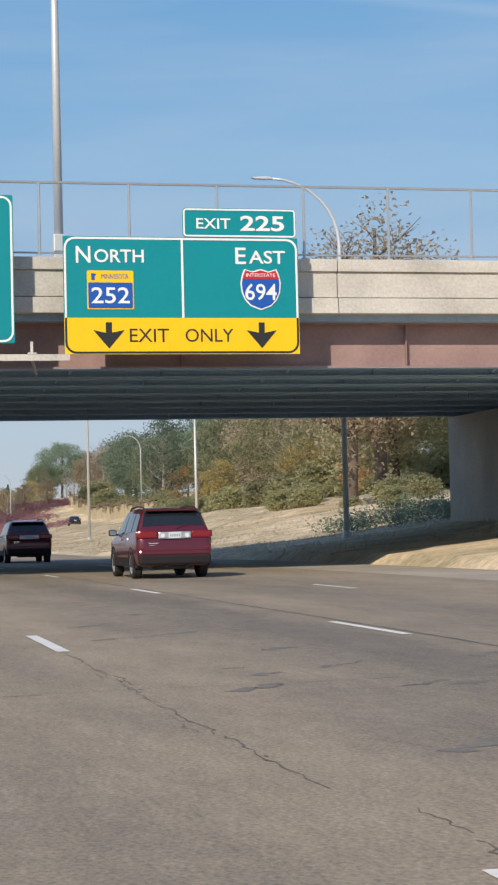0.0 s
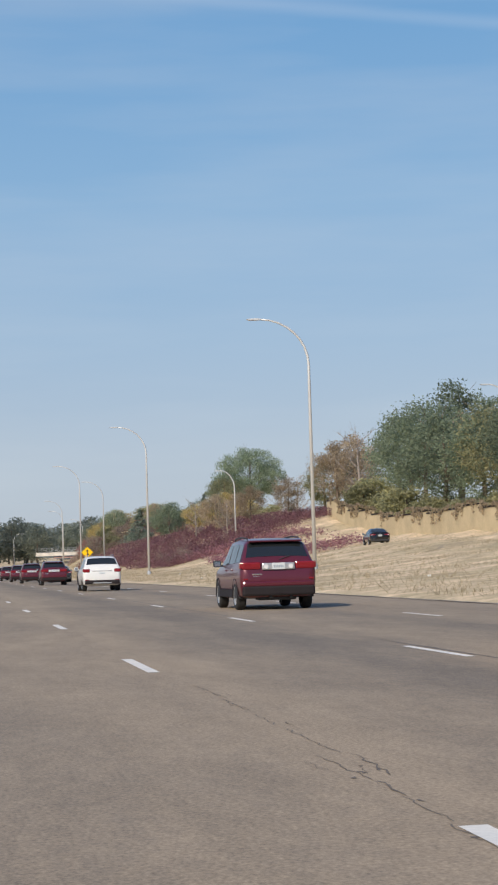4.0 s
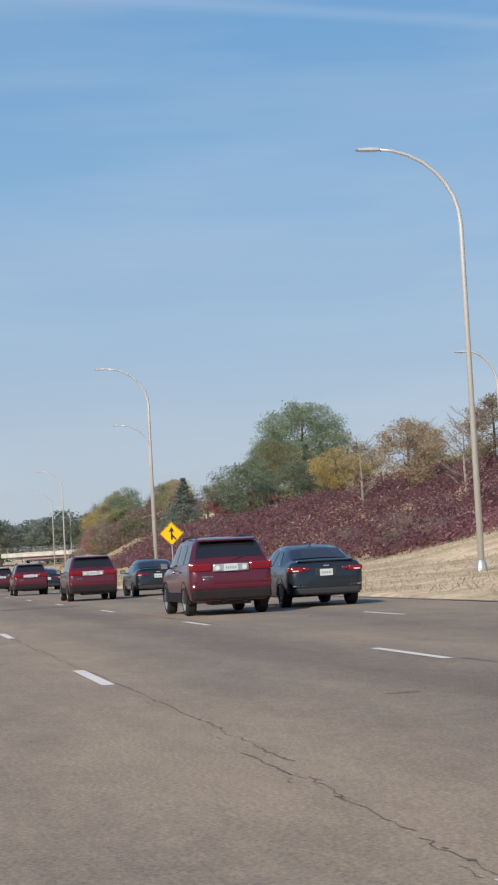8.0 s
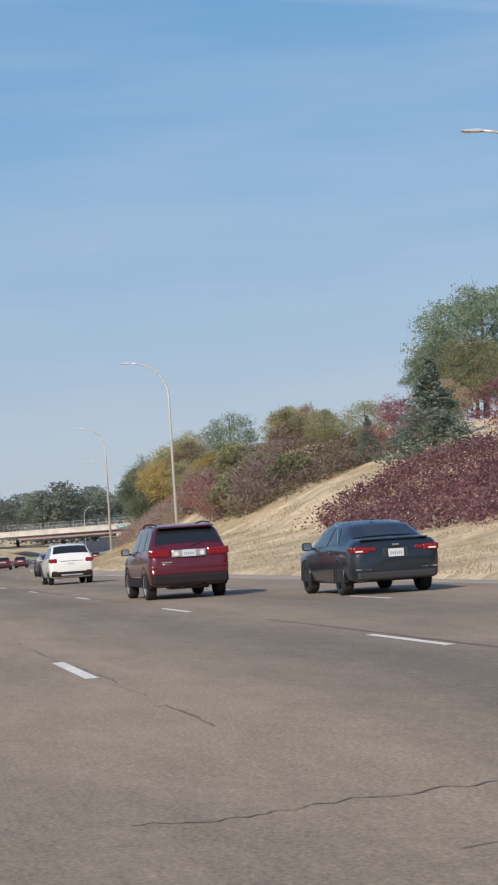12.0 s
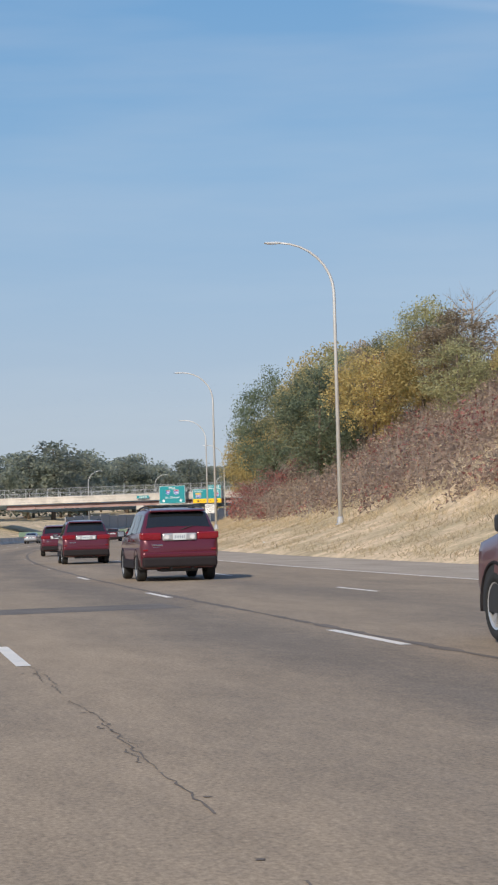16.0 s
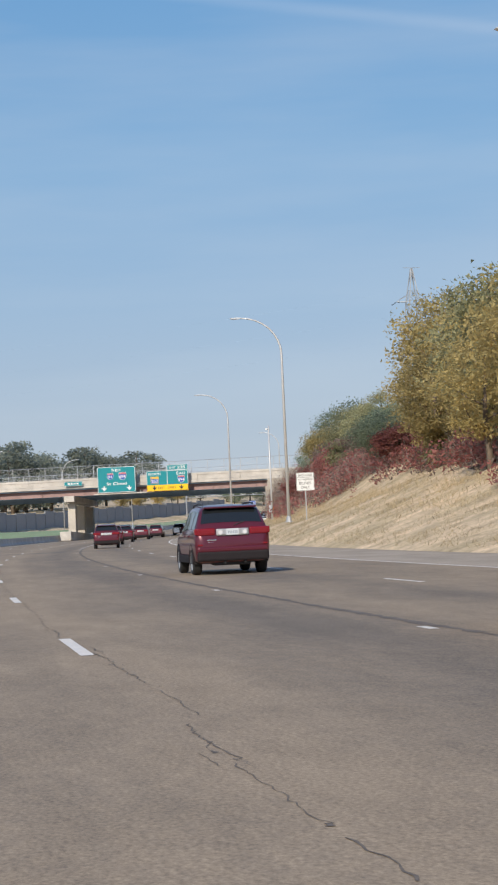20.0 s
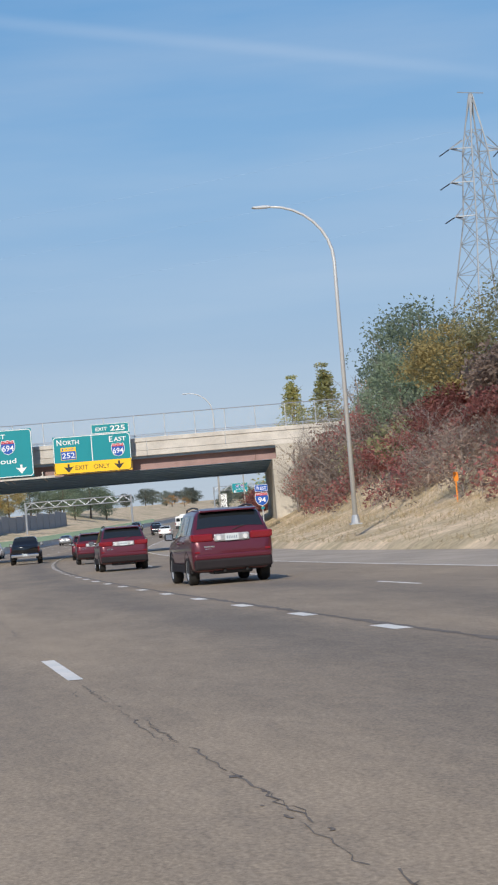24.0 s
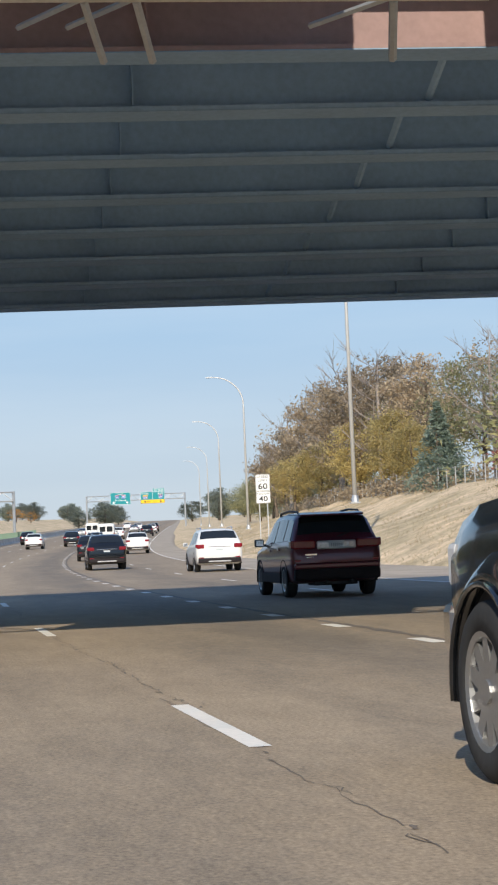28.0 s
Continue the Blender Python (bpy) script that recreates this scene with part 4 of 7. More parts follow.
def leaf_mesh(name, v, mat, k=3):
    """A mesh of loose leaves from an array of corners, three to a leaf."""
    n = len(v) // k
    me = bpy.data.meshes.new(name)
    me.vertices.add(k * n)
    me.vertices.foreach_set("co", np.ascontiguousarray(v, dtype=np.float32).ravel())
    me.loops.add(k * n)
    me.loops.foreach_set("vertex_index", np.arange(k * n, dtype=np.int32))
    me.polygons.add(n)
    me.polygons.foreach_set("loop_start", np.arange(0, k * n, k, dtype=np.int32))
    me.update(calc_edges=True)
    me.materials.append(mat)
    return me


def leaf_tris(c, size, flat=0.3, long=1.5):
    """Corners of leaves at centres c, of random turn, leaning to the horizontal by flat; pointed at both ends."""
    n = len(c)
    nrm = gen.normal(size=(n, 3))
    nrm[:, 2] = np.abs(nrm[:, 2]) + flat
    nrm /= np.linalg.norm(nrm, axis=1)[:, None]
    a = np.cross(nrm, gen.normal(size=(n, 3)))
    a /= np.linalg.norm(a, axis=1)[:, None] + 1e-9
    b = np.cross(nrm, a)
    s = (np.broadcast_to(size, n) * gen.uniform(0.6, 1.4, n))[:, None]
    return np.stack([c - a * s * long * 0.55, c + b * s * 0.5 + a * s * 0.5, c - b * s * 0.44 + a * s * 0.62], 1).reshape(-1, 3)


def blade_tris(c, height, width, lean=0.85):
    """Upright blades on ground places c."""
    n = len(c)
    h = np.broadcast_to(height, n) * gen.uniform(0.5, 1.3, n)
    a = gen.uniform(0, 2 * np.pi, n)
    w = np.broadcast_to(width, n) / 2
    ax = np.stack([np.cos(a), np.sin(a), 0 * a], 1) * w[:, None]
    top = c + np.stack([gen.normal(size=n) * lean * h, gen.normal(size=n) * lean * h, h], 1)
    return np.stack([c - ax, c + ax, top], 1).reshape(-1, 3)


def crown_points(n_clump, per, rx, rz, z0, shape="round", clump=0.8):
    """Leaf centres gathered in clumps over an uneven crown between z0 and z0 + 2 rz."""
    out = []
    for _ in range(n_clump):
        u = gen.normal(size=3)
        u /= np.linalg.norm(u)
        r = gen.uniform(0.25, 1.0) ** 0.45
        x, y, z = u[0] * rx * r, u[1] * rx * r, z0 + rz + u[2] * rz * r
        f = (z - z0) / (2 * rz)
        if shape == "round":
            k = 0.72 + 0.5 * math.sin(math.pi * min(max(f, 0), 1)) * 0.8
        elif shape == "cone":
            f = gen.uniform(0, 1) ** 1.25
            a, q = gen.uniform(0, 2 * math.pi), rx * max(0.05, 1 - f) * gen.uniform(0.35, 1.0)
            x, y, z, k = math.cos(a) * q, math.sin(a) * q, z0 + 2 * rz * f, 1.0
        elif shape == "column":
            k = 0.35 + 0.65 * math.sin(math.pi * min(max(f * 0.8 + 0.15, 0), 1))
        else:
            k = 1.0
        small = max(0.2, 1 - f) if shape == "cone" else 1.0
        c = np.array([x * k, y * k, z])
        out.append(c + np.clip(gen.normal(size=(per, 3)), -1.6, 1.6) * np.array([clump, clump, clump * 0.6]) * small * gen.uniform(0.55, 1.1))
    return np.concatenate(out)


def trunk_mesh(height, r0, limbs, spread, lean=0.4, twigs=0, first=0.28, seed=1):
    """A tapered trunk that forks into limbs."""
    r = random.Random(seed)
    bm = bmesh.new()
    pts = [Vector((0, 0, -0.4))]
    x = y = 0.0
    n = 6
    for i in range(1, n + 1):
        x += r.uniform(-lean, lean) * height / 30
        y += r.uniform(-lean, lean) * height / 30
        pts.append(Vector((x, y, height * i / n)))
    tube(bm, pts, [r0 * (1.15 - i / n) + 0.02 for i in range(n + 1)], 7)
    for k in range(limbs):
        f = first + (0.95 - first) * k / max(limbs - 1, 1)
        i = min(int(f * n), n - 1)
        p = pts[i].lerp(pts[i + 1], f * n - i)
        a = k * 2.4 + r.uniform(-0.4, 0.4)
        ln = spread * (1.1 - 0.6 * f) * r.uniform(0.7, 1.15)
        q1 = p + Vector((math.cos(a), math.sin(a), 0.55)) * ln * 0.5
        q2 = q1 + Vector((math.cos(a + 0.3), math.sin(a + 0.3), 0.9)) * ln * 0.5
        rr = r0 * 0.42 * (1.1 - f)
        tube(bm, [p, q1, q2], [rr + 0.015, rr * 0.7 + 0.012, 0.012], 5)
        for j in range(twigs):
            b0 = p.lerp(q1, r.uniform(0.4, 1)) if j % 2 else q1.lerp(q2, r.uniform(0.1, 0.8))
            a2 = a + r.uniform(-1.3, 1.3)
            b1 = b0 + Vector((math.cos(a2), math.sin(a2), r.uniform(0.4, 1.5))) * ln * 0.32
            tube(bm, [b0, b1], [0.018, 0.006], 3, False)
    return bm


def tree_kind(name, label, leaves, n_clump, per, rx, rz, z0, shape="round", leaf=0.155, clump=0.66, trunk=0.2, limbs=7, spread=3.0, twigs=0, bark=None, first=0.28, seed=1, flat=0.3):
    """A tree ten metres high, as a thing with a trunk and a crown."""
    g = empty(name, Matrix.Translation((0, 0, -500)), label, "tree" if "shrub" not in name else "shrub", "trees on the embankment")
    part("trunk", trunk_mesh(min(z0 + 2 * rz, 10) * 0.93, trunk, limbs, spread, twigs=twigs, first=first, seed=seed), bark or M_BARK, g, smooth=True)
    if n_clump:
        c = crown_points(n_clump, per, rx, rz, z0, shape, clump)
        share("crown", leaf_mesh("crown", leaf_tris(c, leaf, flat), leaves), g, Matrix())
    return g


KINDS = {
    "green": [tree_kind("deciduous_tree", "broad deciduous tree with greyed green leaves", L_GREEN, 130, 76, 3.4, 4.1, 1.6, seed=2), tree_kind("deciduous_tree", "spreading green tree with an uneven crown", L_GREEN, 130, 76, 3.9, 3.7, 2.4, seed=3, clump=0.85)],
    "olive": [tree_kind("deciduous_tree", "olive-green tree beginning to turn yellow", L_OLIVE, 126, 76, 3.3, 4.2, 1.4, seed=4), tree_kind("deciduous_tree", "rounded olive tree with fading leaves", L_OLIVE, 126, 76, 3.8, 3.8, 2.2, seed=5, clump=0.9)],
    "yellow": [tree_kind("deciduous_tree", "bright yellow autumn tree", L_YELLOW, 126, 80, 3.1, 4.2, 1.3, seed=6), tree_kind("deciduous_tree", "tree with golden yellow autumn leaves", L_YELLOW, 126, 80, 3.5, 3.8, 2.2, seed=7)],
    "grand": [tree_kind("deciduous_tree", "very tall round-topped tree with dull green leaves", L_GREEN, 340, 120, 4.3, 3.6, 2.6, seed=51, leaf=0.105, clump=0.56, limbs=14, spread=3.4, twigs=3)],
    "tan": [tree_kind("deciduous_tree", "tree with thinning tan and brown leaves", L_TAN, 100, 76, 3.2, 4.1, 1.8, seed=8, twigs=6, limbs=10)],
    "fine": [tree_kind("deciduous_tree", "tall tree with small tan and yellow leaves", L_TAN, 150, 70, 2.9, 4.2, 1.5, leaf=0.10, clump=0.6, seed=41, limbs=12, twigs=4)],
    "orange": [tree_kind("deciduous_tree", "small tree with orange autumn leaves", L_ORANGE, 60, 45, 3.3, 4.0, 1.6, seed=9)],
    "bare": [tree_kind("bare_tree", "nearly bare grey tree with few leaves", L_TAN, 22, 26, 3.3, 4.0, 2.0, seed=10, twigs=12, limbs=16, spread=4.2, bark=M_BARE, first=0.2)],
    "spruce": [tree_kind("spruce_tree", "dark blue-green spruce with tiered boughs", L_PINE, 420, 22, 3.5, 4.9, 0.2, "cone", 0.18, 0.55, 0.16, 10, 1.6, seed=12)],
    "poplar": [tree_kind("poplar_tree", "pointed poplar with yellow-green leaves", L_POPLAR, 260, 26, 2.6, 4.8, 0.5, "cone", 0.13, 0.85, 0.12, 8, 1.2, seed=13)],
    "red": [tree_kind("deciduous_tree", "small tree with dark red autumn leaves", L_RED, 90, 70, 3.4, 3.9, 1.4, seed=14)],
    "airy": [tree_kind("deciduous_tree", "tall tree with layered dark green leaves and gaps", L_GREEN, 180, 115, 2.9, 4.6, 0.8, seed=15, clump=0.62, limbs=12, leaf=0.112, spread=1.8), tree_kind("deciduous_tree", "tall loose tree with yellow-green leaves", L_OLIVE, 180, 115, 3.3, 4.6, 0.8, seed=16, clump=0.66, limbs=12, leaf=0.112, spread=1.8)],
    "shrub": [tree_kind("shrub", "dense green and tan roadside shrub", L_OLIVE, 80, 42, 5.5, 4.2, 0.4, leaf=0.52, clump=1.3, trunk=0.3, seed=17), tree_kind("shrub", "brown leafy roadside shrub", L_BROWN, 80, 38, 5.8, 4.2, 0.4, leaf=0.50, clump=1.3, trunk=0.3, seed=18, twigs=5), tree_kind("shrub", "dark red roadside shrub", L_CRIMSON, 110, 60, 5.6, 4.2, 0.4, leaf=0.40, clump=1.3, trunk=0.3, seed=19)],
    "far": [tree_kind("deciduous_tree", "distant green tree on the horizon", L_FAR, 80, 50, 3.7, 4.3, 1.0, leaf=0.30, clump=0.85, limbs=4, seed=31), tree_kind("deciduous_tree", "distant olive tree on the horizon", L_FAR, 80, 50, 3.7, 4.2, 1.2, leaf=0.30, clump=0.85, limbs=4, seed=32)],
    "twig": [tree_kind("twig_shrub", "tangled brown shrub with bare twigs and few leaves", L_BROWN, 60, 22, 5.2, 4.6, 0.3, leaf=0.34, clump=1.2, trunk=0.12, limbs=26, spread=7.0, twigs=9, bark=M_BARE, first=0.03, seed=33), tree_kind("twig_shrub", "tangled shrub with red leaves and bare twigs", L_CRIMSON, 60, 22, 5.2, 4.6, 0.3, leaf=0.34, clump=1.2, trunk=0.12, limbs=26, spread=7.0, twigs=9, bark=M_BARE, first=0.03, seed=34)],
}
spin = random.Random(21)
used = set()


def grow(kind, s, d, h, which=None, wide=1.0):
    """Sets a tree of a kind on the ground."""
    opts = KINDS[kind]
    src = opts[(which if which is not None else spin.randrange(len(opts))) % len(opts)]
    z = float(ground_z(s, d)) - 0.15
    k = h / 10
    m = Matrix.Translation(at(s, d, z)) @ Matrix.Rotation(spin.uniform(0, 6.28), 4, "Z") @ Matrix.Diagonal((k * wide, k * wide, k, 1))
    if src.name not in used:
        used.add(src.name)
        src.matrix_world = m
        return src
    c = copy_thing(src, Matrix())
    c.matrix_basis = m
    return c


def row(kind, s0, s1, n, d0, d1, h0, h1, wide=1.0, which=None):
    for i in range(n):
        s = s0 + (s1 - s0) * (i + spin.uniform(0.1, 0.9)) / n
        grow(kind, s, spin.uniform(d0, d1), spin.uniform(h0, h1), which, wide * spin.uniform(0.9, 1.15))


# the wood behind the grass, from the first bridge on
for kind, places in {
    "olive": ((160, 47, 11.5), (176, 49, 12.8), (192, 47, 11.0), (222, 52, 13.2), (234, 50, 12.6), (150, 44, 9.5), (128, 45, 10), (300, 55, 12), (406, 58, 9), (205, 56, 13), (116, 50, 11)),
    "green": ((248, 53, 13.6), (266, 54, 13.6), (284, 53, 12.2), (305, 54, 12.2), (316, 53, 12.4), (329, 54, 12.4), (343, 56, 11.8), (357, 58, 12), (265, 62, 13), (240, 60, 13), (392, 60, 9)),
    "tan": ((203, 48, 12.6), (377, 54, 10.4), (384, 58, 11.2), (170, 52, 13), (336, 60, 11), (140, 50, 12)),
    "orange": ((236, 46, 7.5), (140, 40, 3.5)),
    "bare": ((270, 49, 10), (372, 56, 11), (181, 46, 10), (446, 58, 8.5), (425, 57, 8)),
    "yellow": ((492, 54, 7.6), (165, 43, 6.5), (484, 57, 6.5), (156, 46, 9), (212, 45, 7)),
}.items():
    for s, d, h in places:
        grow(kind, s, d, h)
row("shrub", 110, 218, 14, 42, 46, 2.2, 4.0, which=0)
row("shrub", 222, 340, 16, 47, 51, 3.0, 5.0, which=0)
for s in (216, 221, 227, 233):
    grow("shrub", s, 42.6 + 0.01 * s % 0.7, 2.6 + s % 5 * 0.25, 0)
row("olive", 90, 200, 8, 58, 74, 11, 14)
row("green", 200, 360, 12, 64, 80, 13, 16)
grow("fine", 118, 35.5, 19.5)
grow("fine", 113, 32.0, 17.5)
grow("olive", 124, 38.5, 15.0)
row("shrub", 96, 140, 9, 30, 36, 1.2, 2.2, which=0)
# crest above the red slope: kind, station, offset, height of the top over the road, width
def stand(kind, s, d, top, wide=1.0, which=None):
    return grow(kind, s, d, top - float(ground_z(s, d)), which, wide)


for kind, places in {
    "yellow": ((398, 37, 10.8, 1.35), (443, 50, 13.0, 1.0), (572, 33.6, 12.6, 1.6), (579, 34.0, 12.4, 1.6), (589, 33.0, 12.2, 1.5), (617, 29.2, 13.8, 1.0), (611, 31.5, 14.2, 1.0), (662, 32.4, 18.6, 1.05), (652, 29.5, 15.4, 0.9), (700, 25.5, 10.5, 1.1), (693, 26.5, 13.2, 0.95), (716, 29.5, 15.0, 1.0), (731, 30.5, 16.6, 0.95), (724, 27.8, 12.0, 1.1), (738, 30.0, 13.0, 1.0), (847, 31.0, 13.4, 1.2), (540, 30.0, 8.0, 1.5)),
    "olive": ((404, 40, 11.5, 1.2), (505, 42, 12.6, 1.1), (570, 41, 16.2, 1.2), (581, 43, 17.0, 1.1), (600, 45, 18.0, 1.2), (553, 40, 14.0, 1.1), (600, 31.5, 12.6, 1.2), (640, 27.8, 14.0, 1.0), (647, 31, 16.6, 1.0), (706, 27.5, 14.4, 1.0), (738, 33, 16.4, 1.0), (806, 35, 14.8, 1.3), (818, 34.5, 14.2, 1.3), (830, 35, 15.0, 1.3), (841, 34.5, 15.4, 1.2), (763, 33, 12.2, 1.2), (468, 44, 12.2, 1.1), (520, 40, 12.8, 1.2), (534, 39, 13.2, 1.1)),
    "green": ((566, 34.5, 15.5, 1.15), (445, 38, 12.6, 1.25), (458, 39, 12.8, 1.2), (432, 42, 12.6, 1.1), (625, 26.5, 12.8, 1.0), (633, 30, 14.6, 1.0), (870, 32.6, 16.4, 0.9), (884, 35.5, 18.6, 0.9), (862, 30, 12.8, 1.0), (752, 29, 9.6, 1.5), (760, 30, 10.2, 1.4), (770, 32, 11.4, 1.3), (902, 39, 17, 1.0), (915, 37, 16, 1.0)),
    "tan": ((372, 36, 11.0, 1.2), (362, 39, 11.6, 1.1), (350, 42, 12.0, 1.0), (382, 40, 11.4, 1.1), (591, 44, 17.7, 1.1), (576, 44, 16.8, 1.1), (606, 33, 15.0, 1.2), (625, 30, 14.2, 1.0), (650, 33, 17.4, 1.0), (718, 32, 15.6, 1.0), (545, 41, 14.0, 1.2), (512, 45, 13.6, 1.1)),
    "bare": ((378, 34, 10.2, 1.0), (610, 35, 16.4, 1.0), (688, 30, 13.6, 1.0), (858, 34, 13.2, 0.9), (356, 35, 9.5, 1.0)),
    "spruce": ((486, 36.4, 12.8, 1.55), (440, 43.5, 13.6, 0.95), (507, 37, 10.6, 1.2)),
    "red": ((500, 38.0, 12.0, 1.3), (488, 42.5, 12.2, 1.6), (478, 41, 10.8, 1.5), (508, 40.5, 11.4, 1.2)),
    "orange": ((624, 31.0, 14.4, 0.7),),
    "airy": ((616, 33.2, 16.9, 1.0, 1), (667, 26.5, 16.2, 0.85, 0), (641, 34, 17.0, 1.0, 1)),
}.items():
    for q in places:
        stand(kind, *q)
stand("grand", 590, 68, 31.2, 1.0)
stand("grand", 583, 62, 24.0, 0.95)
stand("olive", 560, 60, 22.0, 1.0)
row("shrub", 548, 640, 10, 36, 44, 2.5, 4.0)
row("twig", 508, 552, 12, 26.5, 31, 2.6, 4.2)
row("shrub", 512, 556, 9, 28, 33, 2.2, 3.6, which=0)
row("shrub", 384, 476, 8, 42, 50, 2.5, 4.0, which=0)
row("shrub", 440, 482, 9, 40, 47, 2.4, 3.8, which=2)
row("twig", 335, 352, 4, 25.0, 28, 1.2, 1.9)
row("twig", 640, 700, 12, 24.0, 29, 2.0, 3.6)
row("shrub", 640, 735, 14, 27, 33, 1.8, 3.4)
row("shrub", 745, 800, 12, 28, 34, 2.0, 3.8)
row("shrub", 800, 878, 18, 26, 36, 2.0, 4.2)
row("twig", 796, 868, 16, 24.0, 30, 2.0, 3.6)
row("twig", 862, 877.5, 18, 23.6, 32, 2.8, 5.8, 0.85)
for s, d, h in ((876.2, 23.9, 5.4), (875, 29.0, 7.5), (868, 31.0, 8.0)):
    grow("bare", s, d, h)
for q in ((943.5, 29.3, 17.4, 1.4), (944.2, 33.0, 18.6, 1.5)):
    stand("poplar", *q)
# beyond the second bridge
for kind, places in {
    "yellow": ((1000, 31.5, 9.5, 1.1), (1012, 32, 11.5, 1.0), (1034, 32, 12.0, 1.0), (1062, 31, 10.5, 1.1), (1090, 30, 10.0, 1.1), (896, 38, 13, 1.0)),
    "tan": ((1018, 36, 16.0, 1.0), (1031, 35, 17.0, 1.0), (1050, 34, 17.6, 1.0), (1073, 33, 17.8, 0.9), (1098, 32, 14.5, 1.0), (1122, 31, 14.8, 1.0), (1150, 31, 12.5, 1.1)),
    "bare": ((984, 36, 15.0, 1.0), (996, 37, 15.2, 1.0), (1026, 33, 16.8, 1.0), (1060, 33, 18.6, 1.0), (1080, 34, 17.6, 1.0), (1112, 31, 16.5, 1.0), (972, 38, 14.5, 1.0)),
    "olive": ((990, 38, 14.0, 1.0), (1005, 38, 14.8, 1.0), (1042, 38, 15.4, 1.0), (1085, 36, 13.5, 1.0), (1130, 33, 12.0, 1.1), (1165, 31, 10.5, 1.2), (1190, 30, 9.5, 1.3), (1215, 29, 8.5, 1.4), (976, 35, 11, 1.0)),
    "spruce": ((992, 32, 10.2, 1.3), (1001, 34, 9.5, 1.3)),
        "green": ((926, 34, 11, 1.0), (918, 33, 10.5, 1.0), (934, 36, 12, 1.0), (912, 31, 9.5, 1.0), (906, 29, 8.5, 1.0)),
}.items():
    for q in places:
        stand(kind, *q)
for s, d, h in ((933, 25.3, 3.2), (938, 26.4, 3.5), (944, 27.6, 3.4), (941, 28.8, 3.6), (950, 29.6, 3.2), (930, 27.4, 3.0)):
    grow("shrub", s, d, h, 2, 1.25)
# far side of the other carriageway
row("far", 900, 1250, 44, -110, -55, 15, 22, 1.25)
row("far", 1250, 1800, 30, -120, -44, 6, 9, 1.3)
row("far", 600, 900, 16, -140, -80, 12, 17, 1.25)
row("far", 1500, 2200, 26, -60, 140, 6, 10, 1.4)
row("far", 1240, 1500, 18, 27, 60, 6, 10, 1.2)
for kind, places in {
    "green": ((1250, -42, 14.2, 1.25), (1262, -36.5, 13.0, 1.2), (1275, -34, 10.0, 1.25), (1238, -49, 13.4, 1.3), (1268, -46, 12.4, 1.3), (1232, -36, 9.5, 1.2)),
    "orange": ((1522, -42, 8.4, 1.7), (1535, -38, 7.2, 1.6)),
}.items():
    for q in places:
        stand(kind, *q)
row("yellow", 1120, 1180, 4, -48, -42, 8, 10)
# ---------------------------------------------------------------- ground cover and grass, too many to count
def spread_on(n, s0, s1, d0, d1, keep=0.0, scale=0.12, lift=0.0):
    """Places scattered on the ground in uneven drifts."""
    s, d = gen.uniform(s0, s1, n), gen.uniform(d0, d1, n)
    m = np.sin(s * scale * 2.1 + 1.7 * np.sin(d * scale * 1.6)) + np.sin(d * scale * 3.7 + 1.3 * np.sin(s * scale * 0.9)) + gen.normal(size=n) * 0.5
    ok = m > keep
    s, d = s[ok], d[ok]
    return s, d, at_many(s, d, ground_z(s, d) + lift)


def stuff(name, v, mat, label, category):
    ob = share(name, leaf_mesh(name, v, mat), None, Matrix())
    return tagged(ob, label, category, kind="stuff")


def foot(s):
    """Offset at which the brush on the bank begins, above the mown grass."""
    return np.interp(s, [295, 335, 400, 450, 474, 480, 500, 512, 545, 570, 615, 660, 690, 711, 728, 745, 765, 780, 880], [28, 24.8, 22.0, 22.6, 25.6, 31.5, 32, 27, 24.6, 23.8, 22.7, 23.0, 23.6, 26.0, 27.6, 26.0, 24.2, 23.6, 22.8])


def cover(name, mat, label, n, s0, s1, d0, d1, keep, tall, leaf, per=9, category="shrubs"):
    s, d, c = spread_on(n, s0, s1, d0, d1, keep)
    if 290 < s0 < 880:
        c = c[d > foot(s) + gen.normal(size=len(s)) * 0.5 + 0.4 * np.sin(s * 0.7) * np.sin(s * 0.23)]
    k = np.repeat(np.arange(len(c)), per)
    t = gen.uniform(0.15, 1.0, len(k))
    hh = (tall * gen.uniform(0.6, 1.25, len(c)))[k]
    p = c[k] + np.stack([gen.normal(size=len(k)) * 0.28 * (0.5 + t), gen.normal(size=len(k)) * 0.28 * (0.5 + t), t * hh], 1)
    return stuff(name, leaf_tris(p, leaf, 0.5), mat, label, category)


def stems(name, mat, label, n, s0, s1, d0, d1, keep, tall):
    """Bare upright stalks standing in the brush."""
    s, d, c = spread_on(n, s0, s1, d0, d1, keep)
    c = c[d > foot(s) + 0.3]
    return stuff(name, blade_tris(c, tall, 0.03, 0.22), mat, label, "shrubs")


cover("sumac_thicket", L_RED, "purple-red sumac thicket covering the slope", 11000, 335, 478, 22, 46, -2.6, 1.0, 0.13, 21)
cover("sumac_thicket", L_RED, "low red sumac in front of the tan wall", 1500, 296, 342, 27, 40, -0.6, 0.9, 0.13, 18)
cover("sumac_seed_heads", L_TAN, "pale brown seed heads among the red sumac", 3400, 340, 478, 22, 45, -0.9, 1.3, 0.085, 9)
cover("brush", L_OLIVE, "low olive and tan brush on the grassy bank", 1500, 505, 556, 27, 42, -0.7, 0.9, 0.15, 13)
cover("sumac_thicket", L_BROWN, "brown and red brush above the grassy bank", 2200, 503, 552, 27, 42, -0.8, 1.2, 0.16, 15)
cover("brush", L_BROWN, "dry brown brush covering the steep slope", 6400, 540, 660, 22.5, 38, -1.6, 1.3, 0.14, 15)
